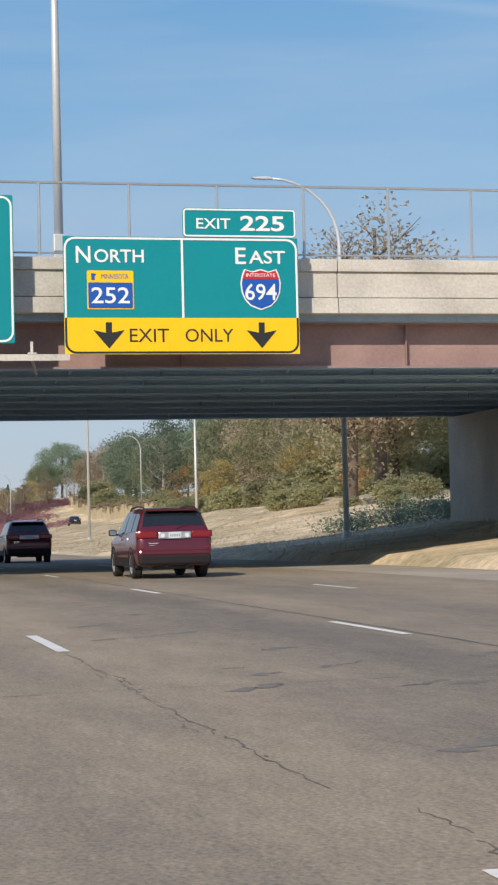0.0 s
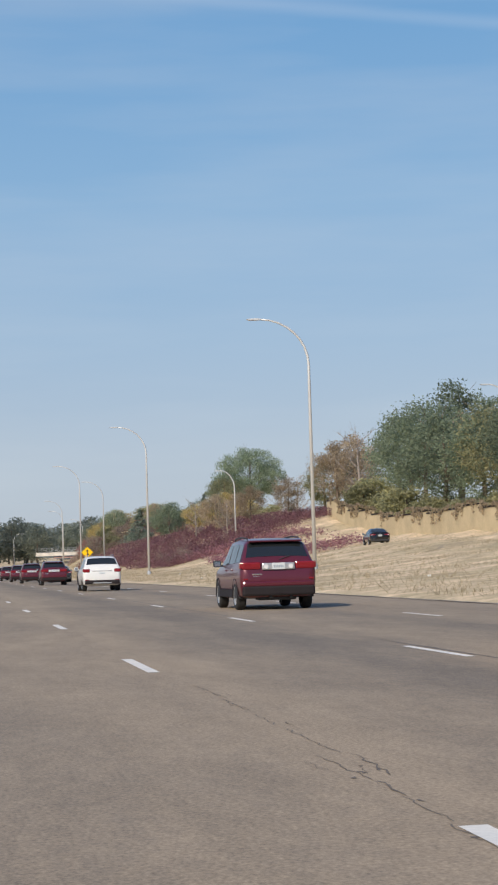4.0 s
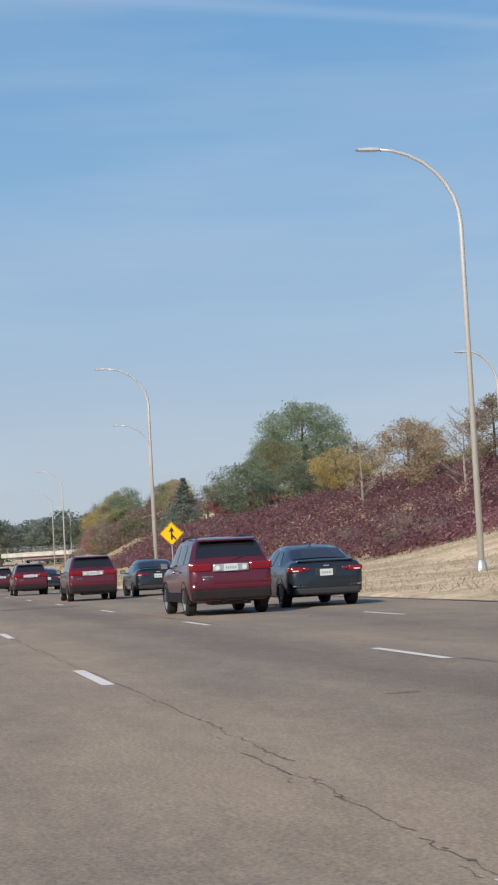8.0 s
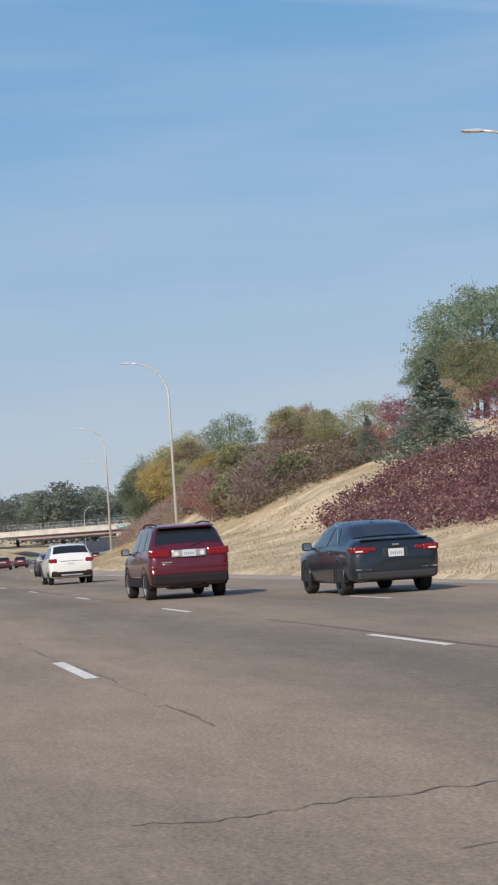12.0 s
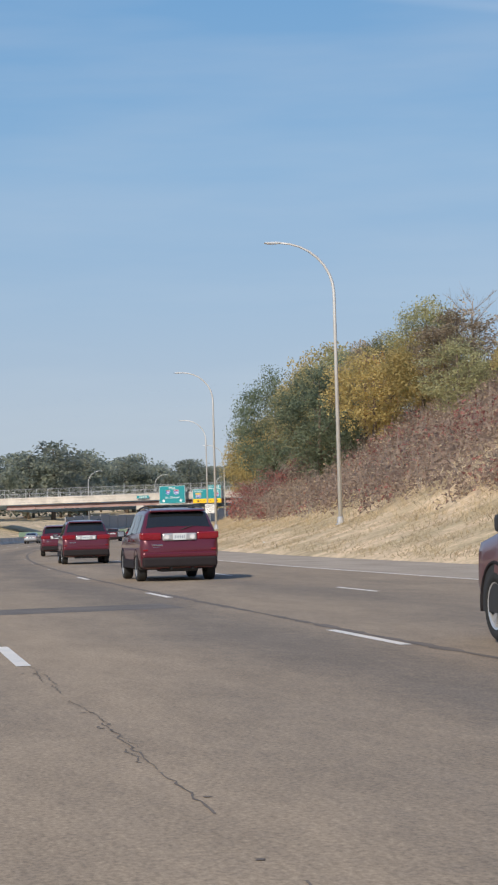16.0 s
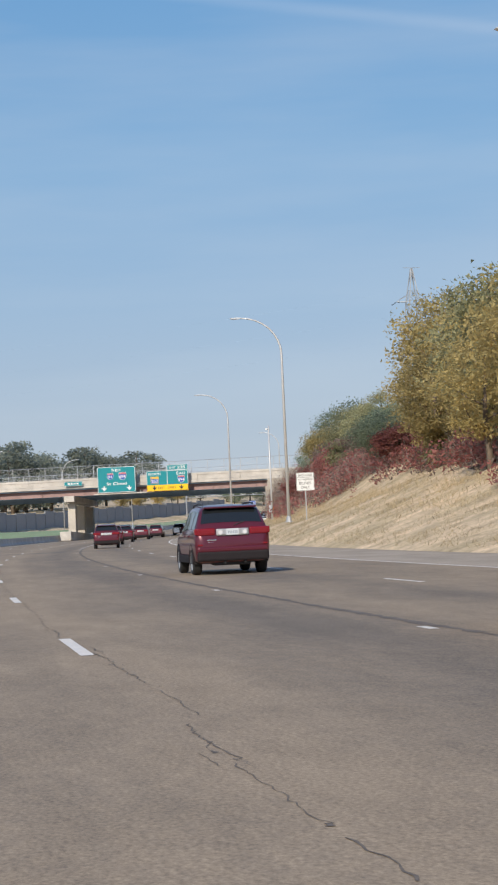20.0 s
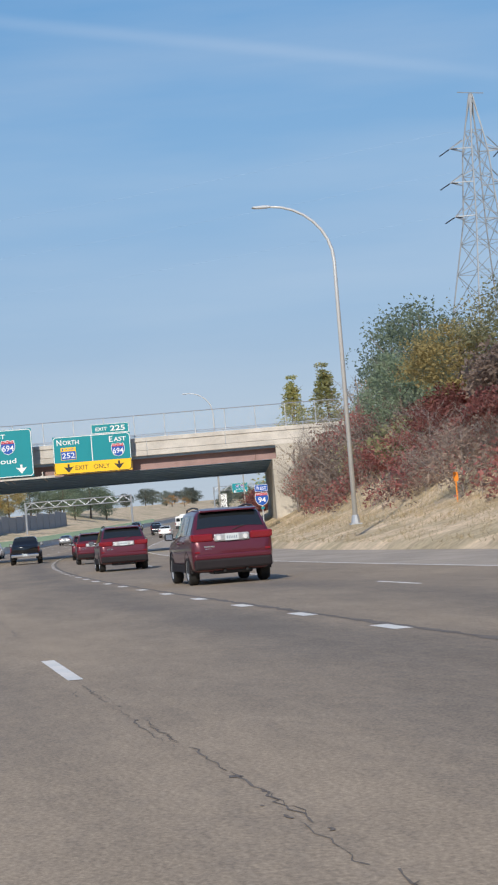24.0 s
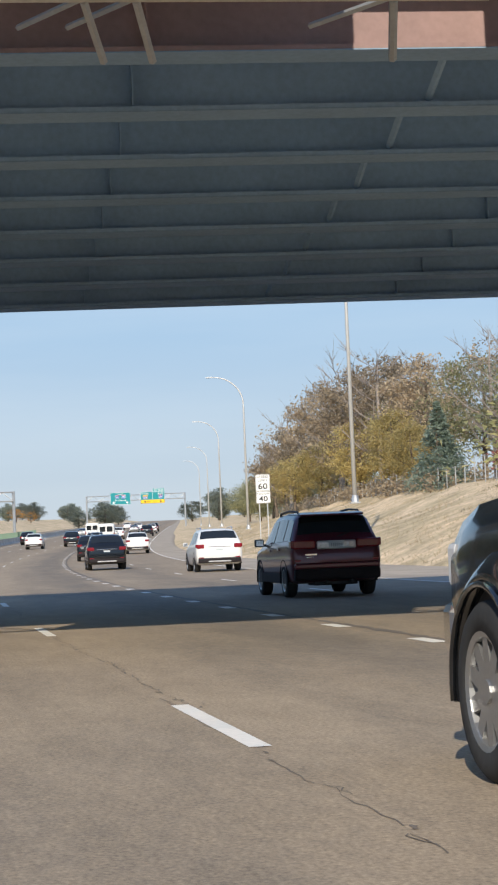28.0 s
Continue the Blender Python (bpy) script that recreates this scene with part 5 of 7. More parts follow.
cover("brush", L_TAN, "tan seed heads over the brown brush", 2200, 542, 660, 23, 37, -0.6, 1.6, 0.10, 10)
stems("dry_stalks", M_BARE, "grey bare stalks in the brown brush", 9000, 540, 665, 22.5, 37, -1.0, 1.9)
cover("sumac_thicket", L_CRIMSON, "dark red sumac patches in the brown brush", 1100, 560, 640, 22.5, 32, 0.5, 1.2, 0.15, 15)
cover("sumac_thicket", L_CRIMSON, "crimson sumac below the trees on the slope", 3000, 640, 745, 23, 33, -0.5, 1.4, 0.16, 17)
cover("brush", L_BROWN, "brown undergrowth below the trees on the slope", 2600, 640, 745, 23, 36, -0.5, 1.4, 0.15, 14)
cover("sumac_thicket", L_CRIMSON, "bright red sumac on the slope by the bridge", 4600, 740, 879, 23, 38, -0.2, 1.5, 0.16, 17)
cover("brush", L_BROWN, "brown brush between the red sumac", 4200, 742, 879, 23, 40, -0.5, 1.5, 0.15, 14)
stems("dry_stalks", M_BARE, "grey bare stalks in the red sumac", 7000, 640, 878, 22.8, 36, -0.8, 2.0)
cover("brush", L_OLIVE, "green and tan brush at the crest", 1500, 760, 870, 33, 44, -0.3, 1.8, 0.17, 14)
cover("weeds", L_GREEN, "dark green weeds at the foot of the shaded abutment", 420, 73, 83, 21.3, 27, -1.2, 0.9, 0.085, 34)
cover("understory", L_OLIVE, "low olive brush at the edge of the wood", 1300, 110, 220, 43, 50, -0.4, 1.5, 0.19, 13)
cover("understory", L_TAN, "tan brush at the foot of the trees beyond the bridge", 1500, 985, 1130, 30, 37, -0.4, 1.5, 0.18, 13)
for s0, s1, d0, d1, n, tall in ((60, 340, 13.2, 42, 70000, 0.20), (340, 560, 13.4, 30, 52000, 0.22), (474, 520, 24, 36, 9000, 0.25), (540, 880, 17.2, 28, 70000, 0.20), (545, 880, 21.4, 25, 22000, 0.42), (900, 1120, 17.6, 34, 30000, 0.22)):
    s, d, c = spread_on(n, s0, s1, d0, d1, -0.6, 0.5)
    c = c[d > edge_r(s) + 0.3]
    stuff("dry_grass", blade_tris(c, tall * 0.85, 0.024), L_DRY, "dry straw-coloured grass blades on the verge", "grass")

# ---------------------------------------------------------------- vehicles
def paint(name, colour, rough=0.28, metal=0.25):
    m = material(name, colour, rough, metal, vary=0.05, scale=0.8, fine=9)
    m.node_tree.nodes["Principled BSDF"].inputs["Coat Weight"].default_value = 0.6
    m.node_tree.nodes["Principled BSDF"].inputs["Coat Roughness"].default_value = 0.06
    return m


P_MAROON = paint("maroon_paint", (0.115, 0.015, 0.028))
P_NAVY = paint("dark_blue_grey_paint", (0.020, 0.029, 0.040))
P_BLACK = paint("black_paint", (0.008, 0.009, 0.011), 0.14, 0.0)
P_WHITE = paint("white_paint", (0.75, 0.75, 0.74), 0.3, 0.0)
P_SILVER = paint("silver_paint", (0.42, 0.43, 0.44), 0.3, 0.6)
M_GLASS = material("tinted_glass", (0.015, 0.018, 0.020), 0.06, 0.0, vary=0.05, spec=0.8)
M_TYRE = material("tyre_rubber", (0.022, 0.022, 0.022), 0.85, vary=0.2, scale=4, fine=30)
M_ALLOY = material("satin_alloy", (0.40, 0.40, 0.40), 0.4, 0.85, vary=0.08)
M_RIM = material("bright_alloy", (0.58, 0.58, 0.58), 0.34, 0.65, vary=0.08)
M_RIM_DARK = material("black_alloy", (0.03, 0.03, 0.032), 0.35, 0.6, vary=0.1)
M_TRIM = material("black_plastic_trim", (0.030, 0.030, 0.032), 0.6, vary=0.15)
M_GREYTRIM = material("dark_grey_plastic", (0.022, 0.018, 0.020), 0.7, vary=0.15, spec=0.2)
M_TAIL = material("red_tail_lens", (0.22, 0.008, 0.016), 0.15, vary=0.1, spec=0.7)
M_CLEAR = material("clear_lamp_lens", (0.78, 0.78, 0.78), 0.12, 0.1, vary=0.05, spec=0.7)
M_CHROME = material("chrome", (0.8, 0.8, 0.8), 0.12, 1.0, vary=0.04)
M_PLATE = material("pale_blue_plate", (0.60, 0.64, 0.66), 0.5, vary=0.06)
M_PLATEBAR = material("grey_blue_plate_print", (0.22, 0.27, 0.33), 0.5, vary=0.05)
M_AMBER = material("amber_lens", (0.8, 0.25, 0.02), 0.2, vary=0.05)


class Shape:
    """A car's skin: stations from tail to nose of (y, half width, underside, belt, top, half width of the top)."""

    def __init__(self, stations):
        self.st = np.array(stations, float)

    def row(self, y):
        return [float(np.interp(y, self.st[:, 0], self.st[:, i])) for i in range(1, 6)]

    def ring(self, y):
        w, zb, belt, top, wt = self.row(y)
        zm = zb + (belt - zb) * 0.5
        return [(0, zb), (0.80 * w, zb), (0.965 * w, zb + 0.07), (w, zm), (0.995 * w, belt - 0.10), (0.965 * w, belt), (0.965 * w + (wt - 0.965 * w) * 0.90, belt + (top - belt) * 0.88), (wt * 0.90, belt + (top - belt) * 0.985), (wt * 0.5, top + 0.012), (0, top + 0.018)]

    def body(self):
        bm = bmesh.new()
        ys = sorted({round(v, 3) for a, b in zip(self.st[:-1, 0], self.st[1:, 0]) for v in np.linspace(a, b, max(2, int((b - a) / 0.16) + 1))})
        rows = []
        for y in ys:
            half = self.ring(y)
            pts = [(x, z) for x, z in half] + [(-x, z) for x, z in half[-2:0:-1]]
            rows.append([bm.verts.new((x, y, z)) for x, z in pts])
        n = len(rows[0])
        for a, b in zip(rows, rows[1:]):
            for i in range(n):
                bm.faces.new((a[i], a[(i + 1) % n], b[(i + 1) % n], b[i]))
        bm.faces.new(rows[0][::-1])
        bm.faces.new(rows[-1])
        bmesh.ops.recalc_face_normals(bm, faces=bm.faces)
        return bm

    def side_glass(self, y0, y1, side, f0=0.10, f1=0.90, slant0=0.0, slant1=0.0):
        """A side window between two stations; the slants lean its ends at the top."""
        bm = bmesh.new()
        rows = []
        for k in range(7):
            r = []
            for f in (f0, (f0 + f1) / 2, f1):
                u = (f - f0) / (f1 - f0)
                y = (y0 + slant0 * u) + ((y1 + slant1 * u) - (y0 + slant0 * u)) * k / 6
                w, zb, belt, top, wt = self.row(y)
                x = 0.965 * w + (wt - 0.965 * w) * 0.90 * f / 0.88 * 0.88 + 0.010
                r.append(bm.verts.new((side * x, y, belt + (top - belt) * 0.88 * f)))
            rows.append(r)
        for a, b in zip(rows, rows[1:]):
            for i in range(2):
                bm.faces.new((a[i], a[i + 1], b[i + 1], b[i]))
        bmesh.ops.recalc_face_normals(bm, faces=bm.faces)
        return bm

    def end_glass(self, y0, y1, k0=0.90, k1=0.88, lift=0.012, out=0.0):
        """Front or rear window on the sloping top between two stations."""
        bm = bmesh.new()
        rows = []
        for j in range(6):
            y = y0 + (y1 - y0) * j / 5
            w, zb, belt, top, wt = self.row(y)
            k = k0 + (k1 - k0) * j / 5
            rows.append([bm.verts.new((wt * k * u, y + out, top + 0.018 + lift - 0.03 * abs(u) ** 3)) for u in (-1, -0.6, 0, 0.6, 1)])
        for a, b in zip(rows, rows[1:]):
            for i in range(4):
                bm.faces.new((a[i], a[i + 1], b[i + 1], b[i]))
        bmesh.ops.recalc_face_normals(bm, faces=bm.faces)
        return bm


def wheel(parent, x, y, r, width, rim_mat, spokes=6, rim=0.66, style=0):
    side = 1 if x > 0 else -1
    t = bmesh.new()
    prof = [(rim * r, 0.0), (0.90 * r, 0.0), (0.985 * r, 0.03), (r, 0.06), (r, width - 0.06), (0.985 * r, width - 0.03), (0.9 * r, width), (rim * r, width)]
    n = 28
    rings = []
    for k in range(n):
        a = 2 * math.pi * k / n
        rings.append([t.verts.new((x - side * q, y + rr * math.cos(a), r + rr * math.sin(a))) for rr, q in prof])
    for k in range(n):
        a, b = rings[k], rings[(k + 1) % n]
        for i in range(len(prof)):
            j = (i + 1) % len(prof)
            t.faces.new((a[i], b[i], b[j], a[j]))
    bmesh.ops.recalc_face_normals(t, faces=t.faces)
    wh = part("wheel", t, M_TYRE, parent, "black tyre on an alloy rim", True)
    c = bmesh.new()
    R = rim * r * 1.01
    # dished disc, lip and spokes
    back = [c.verts.new((x - side * 0.09, y + R * math.cos(2 * math.pi * k / n), r + R * math.sin(2 * math.pi * k / n))) for k in range(n)]
    c.faces.new(back)
    part("rim_back", c, M_TRIM, wh)
    c = bmesh.new()
    lip = [(R, 0.0), (R * 0.90, 0.012), (R * 0.88, 0.06)]
    rr_ = [[c.verts.new((x - side * q, y + a * math.cos(2 * math.pi * k / n), r + a * math.sin(2 * math.pi * k / n))) for a, q in lip] for k in range(n)]
    for k in range(n):
        a, b = rr_[k], rr_[(k + 1) % n]
        for i in range(2):
            c.faces.new((a[i], b[i], b[i + 1], a[i + 1]))
    for k in range(spokes):
        a = 2 * math.pi * k / spokes + 0.3
        for off in ((-0.13, 0.13) if style else (0.0,)):
            u, v = math.cos(a + off), math.sin(a + off)
            w0, w1 = (0.028, 0.02) if style else (0.05, 0.035)
            pts = [(0.12 * R, w0, 0.025), (0.9 * R, w1, 0.02)]
            q = []
            for d_, w_, dep in pts:
                q.append(((x - side * dep, y + u * d_ - v * w_, r + v * d_ + u * w_), (x - side * dep, y + u * d_ + v * w_, r + v * d_ - u * w_)))
            vs = [c.verts.new(p) for p in (q[0][0], q[0][1], q[1][1], q[1][0])]
            vb = [c.verts.new((p.co.x - side * 0.035, p.co.y, p.co.z)) for p in vs]
            c.faces.new(vs)
            for i in range(4):
                c.faces.new((vs[i], vs[(i + 1) % 4], vb[(i + 1) % 4], vb[i]))
    hub = [c.verts.new((x - side * 0.012, y + 0.2 * R * math.cos(2 * math.pi * k / 12), r + 0.2 * R * math.sin(2 * math.pi * k / 12))) for k in range(12)]
    hb = [c.verts.new((p.co.x - side * 0.05, p.co.y, p.co.z)) for p in hub]
    c.faces.new(hub)
    for i in range(12):
        c.faces.new((hub[i], hub[(i + 1) % 12], hb[(i + 1) % 12], hb[i]))
    bmesh.ops.recalc_face_normals(c, faces=c.faces)
    part("rim", c, rim_mat, wh)
    return wh


def arch(parent, x, y, r, mat, deep=0.0):
    """A flat dark disc in place of the shaded hollow behind a wheel, with its lip."""
    side = 1 if x > 0 else -1
    bm = bmesh.new()
    n = 20
    R = r + 0.07
    pts = [(y + R * math.cos(math.pi * (-0.05 + 1.1 * k / n)), r + R * math.sin(math.pi * (-0.05 + 1.1 * k / n))) for k in range(n + 1)]
    a = [bm.verts.new((x + side * (0.004 - deep), p, q)) for p, q in pts]
    b = [bm.verts.new((x - side * 0.3, p, q)) for p, q in pts]
    bm.faces.new(a)
    for i in range(n):
        bm.faces.new((a[i], a[i + 1], b[i + 1], b[i]))
    part("wheel_well", bm, M_TRIM, parent)
    bm = bmesh.new()
    tube(bm, [(x + side * 0.006, p, q) for p, q in pts], 0.018, 5)
    part("arch_lip", bm, mat, parent, smooth=True)
    if deep:
        # a bulging flare from the lip back to the body side
        bm = bmesh.new()
        rows = [[bm.verts.new((x + side * (0.006 - deep * (1 - math.cos(f * 1.57)) * 1.6), y + (R + 0.17 * f) * math.cos(math.pi * (-0.05 + 1.1 * k / n)), r + (R + 0.17 * f) * math.sin(math.pi * (-0.05 + 1.1 * k / n)))) for k in range(n + 1)] for f in (-0.02, 0.35, 0.7, 1.0)]
        rows.insert(0, [bm.verts.new((x - side * deep, p, q)) for p, q in pts])
        for u, v in zip(rows, rows[1:]):
            for k in range(n):
                bm.faces.new((u[k], u[k + 1], v[k + 1], v[k]))
        part("wheel_flare", bm, mat, parent, smooth=True)


def slab(name, parent, mat, cx, cy, cz, sx, sy, sz, bevel=0.015, label="", rot=None):
    bm = bmesh.new()
    box(bm, cx, cy, cz, sx, sy, sz, bevel, rot)
    return part(name, bm, mat, parent, label)


def mirror(parent, x, y, z, mat):
    side = 1 if x > 0 else -1
    bm = bmesh.new()
    box(bm, x + side * 0.12, y, z, 0.20, 0.14, 0.17, 0.04)
    box(bm, x + side * 0.01, y + 0.02, z - 0.05, 0.10, 0.06, 0.05, 0.01)
    m = part("wing_mirror", bm, mat, parent)
    slab("mirror_glass", m, M_CHROME, x + side * 0.12, y - 0.073, z, 0.15, 0.006, 0.12, 0.0)


def plate_and_bars(parent, z, y, x=0.0):
    p = slab("number_plate", parent, M_PLATE, x, y, z, 0.31, 0.012, 0.155, 0.004)
    for k in range(6):
        slab("plate_bar", p, M_PLATEBAR, x - 0.105 + 0.042 * k, y - 0.008, z - 0.005, 0.020, 0.004, 0.06, 0.0)


def wheels(g, track, ys, r, rim, body_mat, spokes, style, w, deep=0.0):
    for y in ys:
        for sx in (-1, 1):
            arch(g, sx * track, y, r, body_mat, deep)
            wheel(g, sx * (track + 0.012), y, r, 0.23, rim, spokes, style=style)


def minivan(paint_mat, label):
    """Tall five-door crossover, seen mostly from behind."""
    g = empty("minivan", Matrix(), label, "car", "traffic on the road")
    sh_ = Shape([(0.0, 0.80, 0.42, 0.62, 0.74, 0.74), (0.03, 0.88, 0.36, 0.95, 1.02, 0.84), (0.09, 0.915, 0.32, 1.05, 1.13, 0.85), (0.16, 0.925, 0.30, 1.08, 1.24, 0.82), (0.40, 0.93, 0.28, 1.09, 1.60, 0.72), (0.60, 0.93, 0.27, 1.09, 1.68, 0.70), (1.6, 0.935, 0.26, 1.07, 1.72, 0.70), (2.6, 0.935, 0.26, 1.05, 1.69, 0.69), (3.0, 0.935, 0.26, 1.04, 1.58, 0.69), (3.65, 0.925, 0.26, 1.02, 1.10, 0.80), (4.3, 0.90, 0.27, 0.94, 0.98, 0.78), (4.62, 0.80, 0.30, 0.78, 0.84, 0.70), (4.74, 0.66, 0.38, 0.62, 0.68, 0.56)])
    part("body", sh_.body(), paint_mat, g, smooth=True)
    for sx in (-1, 1):
        part("window", sh_.side_glass(0.34, 1.02, sx, 0.12, 0.92, 0.12, 0.0), M_GLASS, g)
        part("window", sh_.side_glass(1.10, 2.02, sx, 0.10, 0.92), M_GLASS, g)
        part("window", sh_.side_glass(2.10, 3.05, sx, 0.10, 0.92, 0.0, -0.30), M_GLASS, g)
        slab("side_cladding", g, M_GREYTRIM, sx * 0.935, 2.35, 0.40, 0.03, 2.2, 0.20, 0.012)
        slab("door_handle", g, paint_mat, sx * 0.942, 1.35, 0.97, 0.03, 0.16, 0.04, 0.01)
        slab("door_handle", g, paint_mat, sx * 0.942, 2.3, 0.96, 0.03, 0.16, 0.04, 0.01)
        mirror(g, sx * 0.93, 3.02, 1.13, M_TRIM)
        bm = bmesh.new()
        tube(bm, [(sx * 0.62, 0.55, 1.66), (sx * 0.63, 0.72, 1.73), (sx * 0.63, 1.6, 1.762), (sx * 0.62, 2.55, 1.73), (sx * 0.61, 2.72, 1.67)], 0.022, 6)
        part("roof_rail", bm, M_TRIM, g)
        # wrap-round tail lamp with a darker inner half
        t = slab("tail_lamp", g, M_TAIL, sx * 0.655, 0.045, 1.06, 0.46, 0.10, 0.175, 0.03, "wide red tail lamp")
        slab("lamp_corner", t, M_TAIL, sx * 0.895, 0.12, 1.07, 0.07, 0.22, 0.16, 0.025)
        slab("lamp_band", t, M_TAIL, sx * 0.66, -0.008, 1.03, 0.40, 0.01, 0.016, 0.0)
        bm = bmesh.new()
        tube(bm, [(sx * 0.30, -0.05, 1.035), (sx * 0.30, 0.05, 1.035)], 0.055, 14)
        part("reversing_lamp", bm, M_CLEAR, g)
        slab("reflector", g, M_TAIL, sx * 0.80, 0.005, 0.74, 0.12, 0.03, 0.045, 0.01)
    part("rear_window", sh_.end_glass(0.17, 0.41, 0.93, 0.93), M_GLASS, g, "dark tinted rear window")
    part("windscreen", sh_.end_glass(3.02, 3.62, 0.95, 0.90), M_GLASS, g)
    slab("roof_spoiler", g, paint_mat, 0, 0.40, 1.665, 1.30, 0.26, 0.04, 0.015, rot=Euler((radians(8), 0, 0)))
    slab("plate_panel", g, M_RIM, 0, -0.002, 1.04, 0.80, 0.05, 0.17, 0.03, "bright plate surround")
    plate_and_bars(g, 1.045, -0.034)
    slab("hatch_seam", g, M_TRIM, 0, 0.024, 0.69, 1.36, 0.02, 0.012, 0.0)
    slab("rear_bumper", g, M_GREYTRIM, 0, 0.06, 0.46, 1.76, 0.26, 0.24, 0.05, "dark grey lower bumper")
    slab("bumper_step", g, paint_mat, 0, 0.03, 0.625, 1.74, 0.16, 0.13, 0.04)
    slab("badge", g, M_CHROME, -0.52, 0.012, 0.855, 0.24, 0.012, 0.035, 0.004)
    slab("badge", g, M_CHROME, -0.54, 0.012, 0.80, 0.16, 0.012, 0.025, 0.004)
    bm = bmesh.new()
    tube(bm, [(0.05, 0.11, 1.20), (0.32, 0.16, 1.29)], 0.012, 5)
    part("rear_wiper", bm, M_TRIM, g)
    for x in (-0.2, 0.3):
        bm = bmesh.new()
        tube(bm, [(x, 0.02, 0.31), (x, 0.5, 0.32)], 0.035, 8)
        part("tail_pipe", bm, M_TRIM, g)
    slab("spare_cradle", g, M_TRIM, 0, 0.5, 0.28, 0.9, 0.7, 0.10, 0.03)
    for sx in (-1, 1):
        slab("headlamp", g, M_CLEAR, sx * 0.62, 4.58, 0.78, 0.26, 0.16, 0.14, 0.03)
    wheels(g, 0.915, (0.92, 3.76), 0.345, M_RIM, M_GREYTRIM, 5, 1, 0.23)
    return g


def sedan(paint_mat, label, rim=None):
    g = empty("sedan", Matrix(), label, "car", "traffic on the road")
    sh_ = Shape([(0.0, 0.74, 0.40, 0.60, 0.72, 0.66), (0.05, 0.85, 0.32, 0.88, 0.99, 0.78), (0.16, 0.90, 0.27, 0.94, 1.06, 0.76), (0.60, 0.92, 0.24, 0.95, 1.10, 0.74), (1.25, 0.925, 0.22, 0.95, 1.36, 0.63), (1.75, 0.925, 0.22, 0.95, 1.45, 0.60), (2.5, 0.925, 0.22, 0.94, 1.46, 0.60), (2.95, 0.925, 0.22, 0.93, 1.39, 0.61), (3.75, 0.92, 0.22, 0.90, 0.97, 0.76), (4.4, 0.89, 0.23, 0.82, 0.86, 0.74), (4.78, 0.78, 0.26, 0.66, 0.72, 0.64), (4.92, 0.60, 0.32, 0.55, 0.60, 0.5)])
    part("body", sh_.body(), paint_mat, g, smooth=True)
    for sx in (-1, 1):
        part("window", sh_.side_glass(1.12, 1.95, sx, 0.12, 0.92, 0.42, 0.0), M_GLASS, g)
        part("window", sh_.side_glass(2.03, 3.2, sx, 0.10, 0.92, 0.0, -0.55), M_GLASS, g)
        bm = bmesh.new()
        tube(bm, [(sx * 0.905, 1.0, 0.985), (sx * 0.80, 1.35, 1.24), (sx * 0.70, 1.62, 1.37), (sx * 0.66, 2.1, 1.41)], 0.010, 5)
        part("window_trim", bm, M_CHROME, g)
        slab("door_handle", g, paint_mat, sx * 0.93, 1.65, 0.84, 0.03, 0.16, 0.035, 0.01)
        slab("door_handle", g, paint_mat, sx * 0.93, 2.55, 0.83, 0.03, 0.16, 0.035, 0.01)
        mirror(g, sx * 0.92, 3.1, 1.0, M_TRIM)
        t = slab("tail_lamp", g, M_TAIL, sx * 0.70, 0.07, 0.875, 0.30, 0.14, 0.13, 0.03, "red tail lamp with a bright band")
        slab("lamp_band", t, M_CLEAR, sx * 0.74, -0.002, 0.855, 0.15, 0.012, 0.03, 0.0)
        slab("lamp_corner", t, M_TAIL, sx * 0.865, 0.19, 0.885, 0.06, 0.26, 0.11, 0.02)
        slab("lamp_inner", t, M_TAIL, sx * 0.47, 0.05, 0.885, 0.16, 0.10, 0.075, 0.02)
        slab("bumper_accent", g, M_CHROME, sx * 0.66, 0.02, 0.50, 0.32, 0.04, 0.03, 0.008)
        slab("headlamp", g, M_CLEAR, sx * 0.62, 4.66, 0.66, 0.26, 0.2, 0.11, 0.03)
    part("rear_window", sh_.end_glass(0.66, 1.34, 0.93, 0.92), M_GLASS, g)
    part("windscreen", sh_.end_glass(2.98, 3.72, 0.95, 0.92), M_GLASS, g)
    slab("boot_lip", g, paint_mat, 0, 0.14, 1.075, 1.36, 0.12, 0.03, 0.012)
    slab("plate_recess", g, M_TRIM, 0, 0.02, 0.80, 0.52, 0.04, 0.20, 0.02)
    plate_and_bars(g, 0.80, -0.008)
    slab("badge", g, M_CHROME, 0, 0.01, 0.955, 0.15, 0.02, 0.04, 0.006)
    slab("lower_bumper", g, M_TRIM, 0, 0.07, 0.37, 1.60, 0.22, 0.15, 0.04)
    bm = bmesh.new()
    box(bm, 0, 1.62, 1.49, 0.05, 0.16, 0.05, 0.015)
    part("roof_fin", bm, paint_mat, g)
    wheels(g, 0.91, (1.02, 3.85), 0.33, rim or M_RIM_DARK, paint_mat, 5, 1, 0.23)
    return g


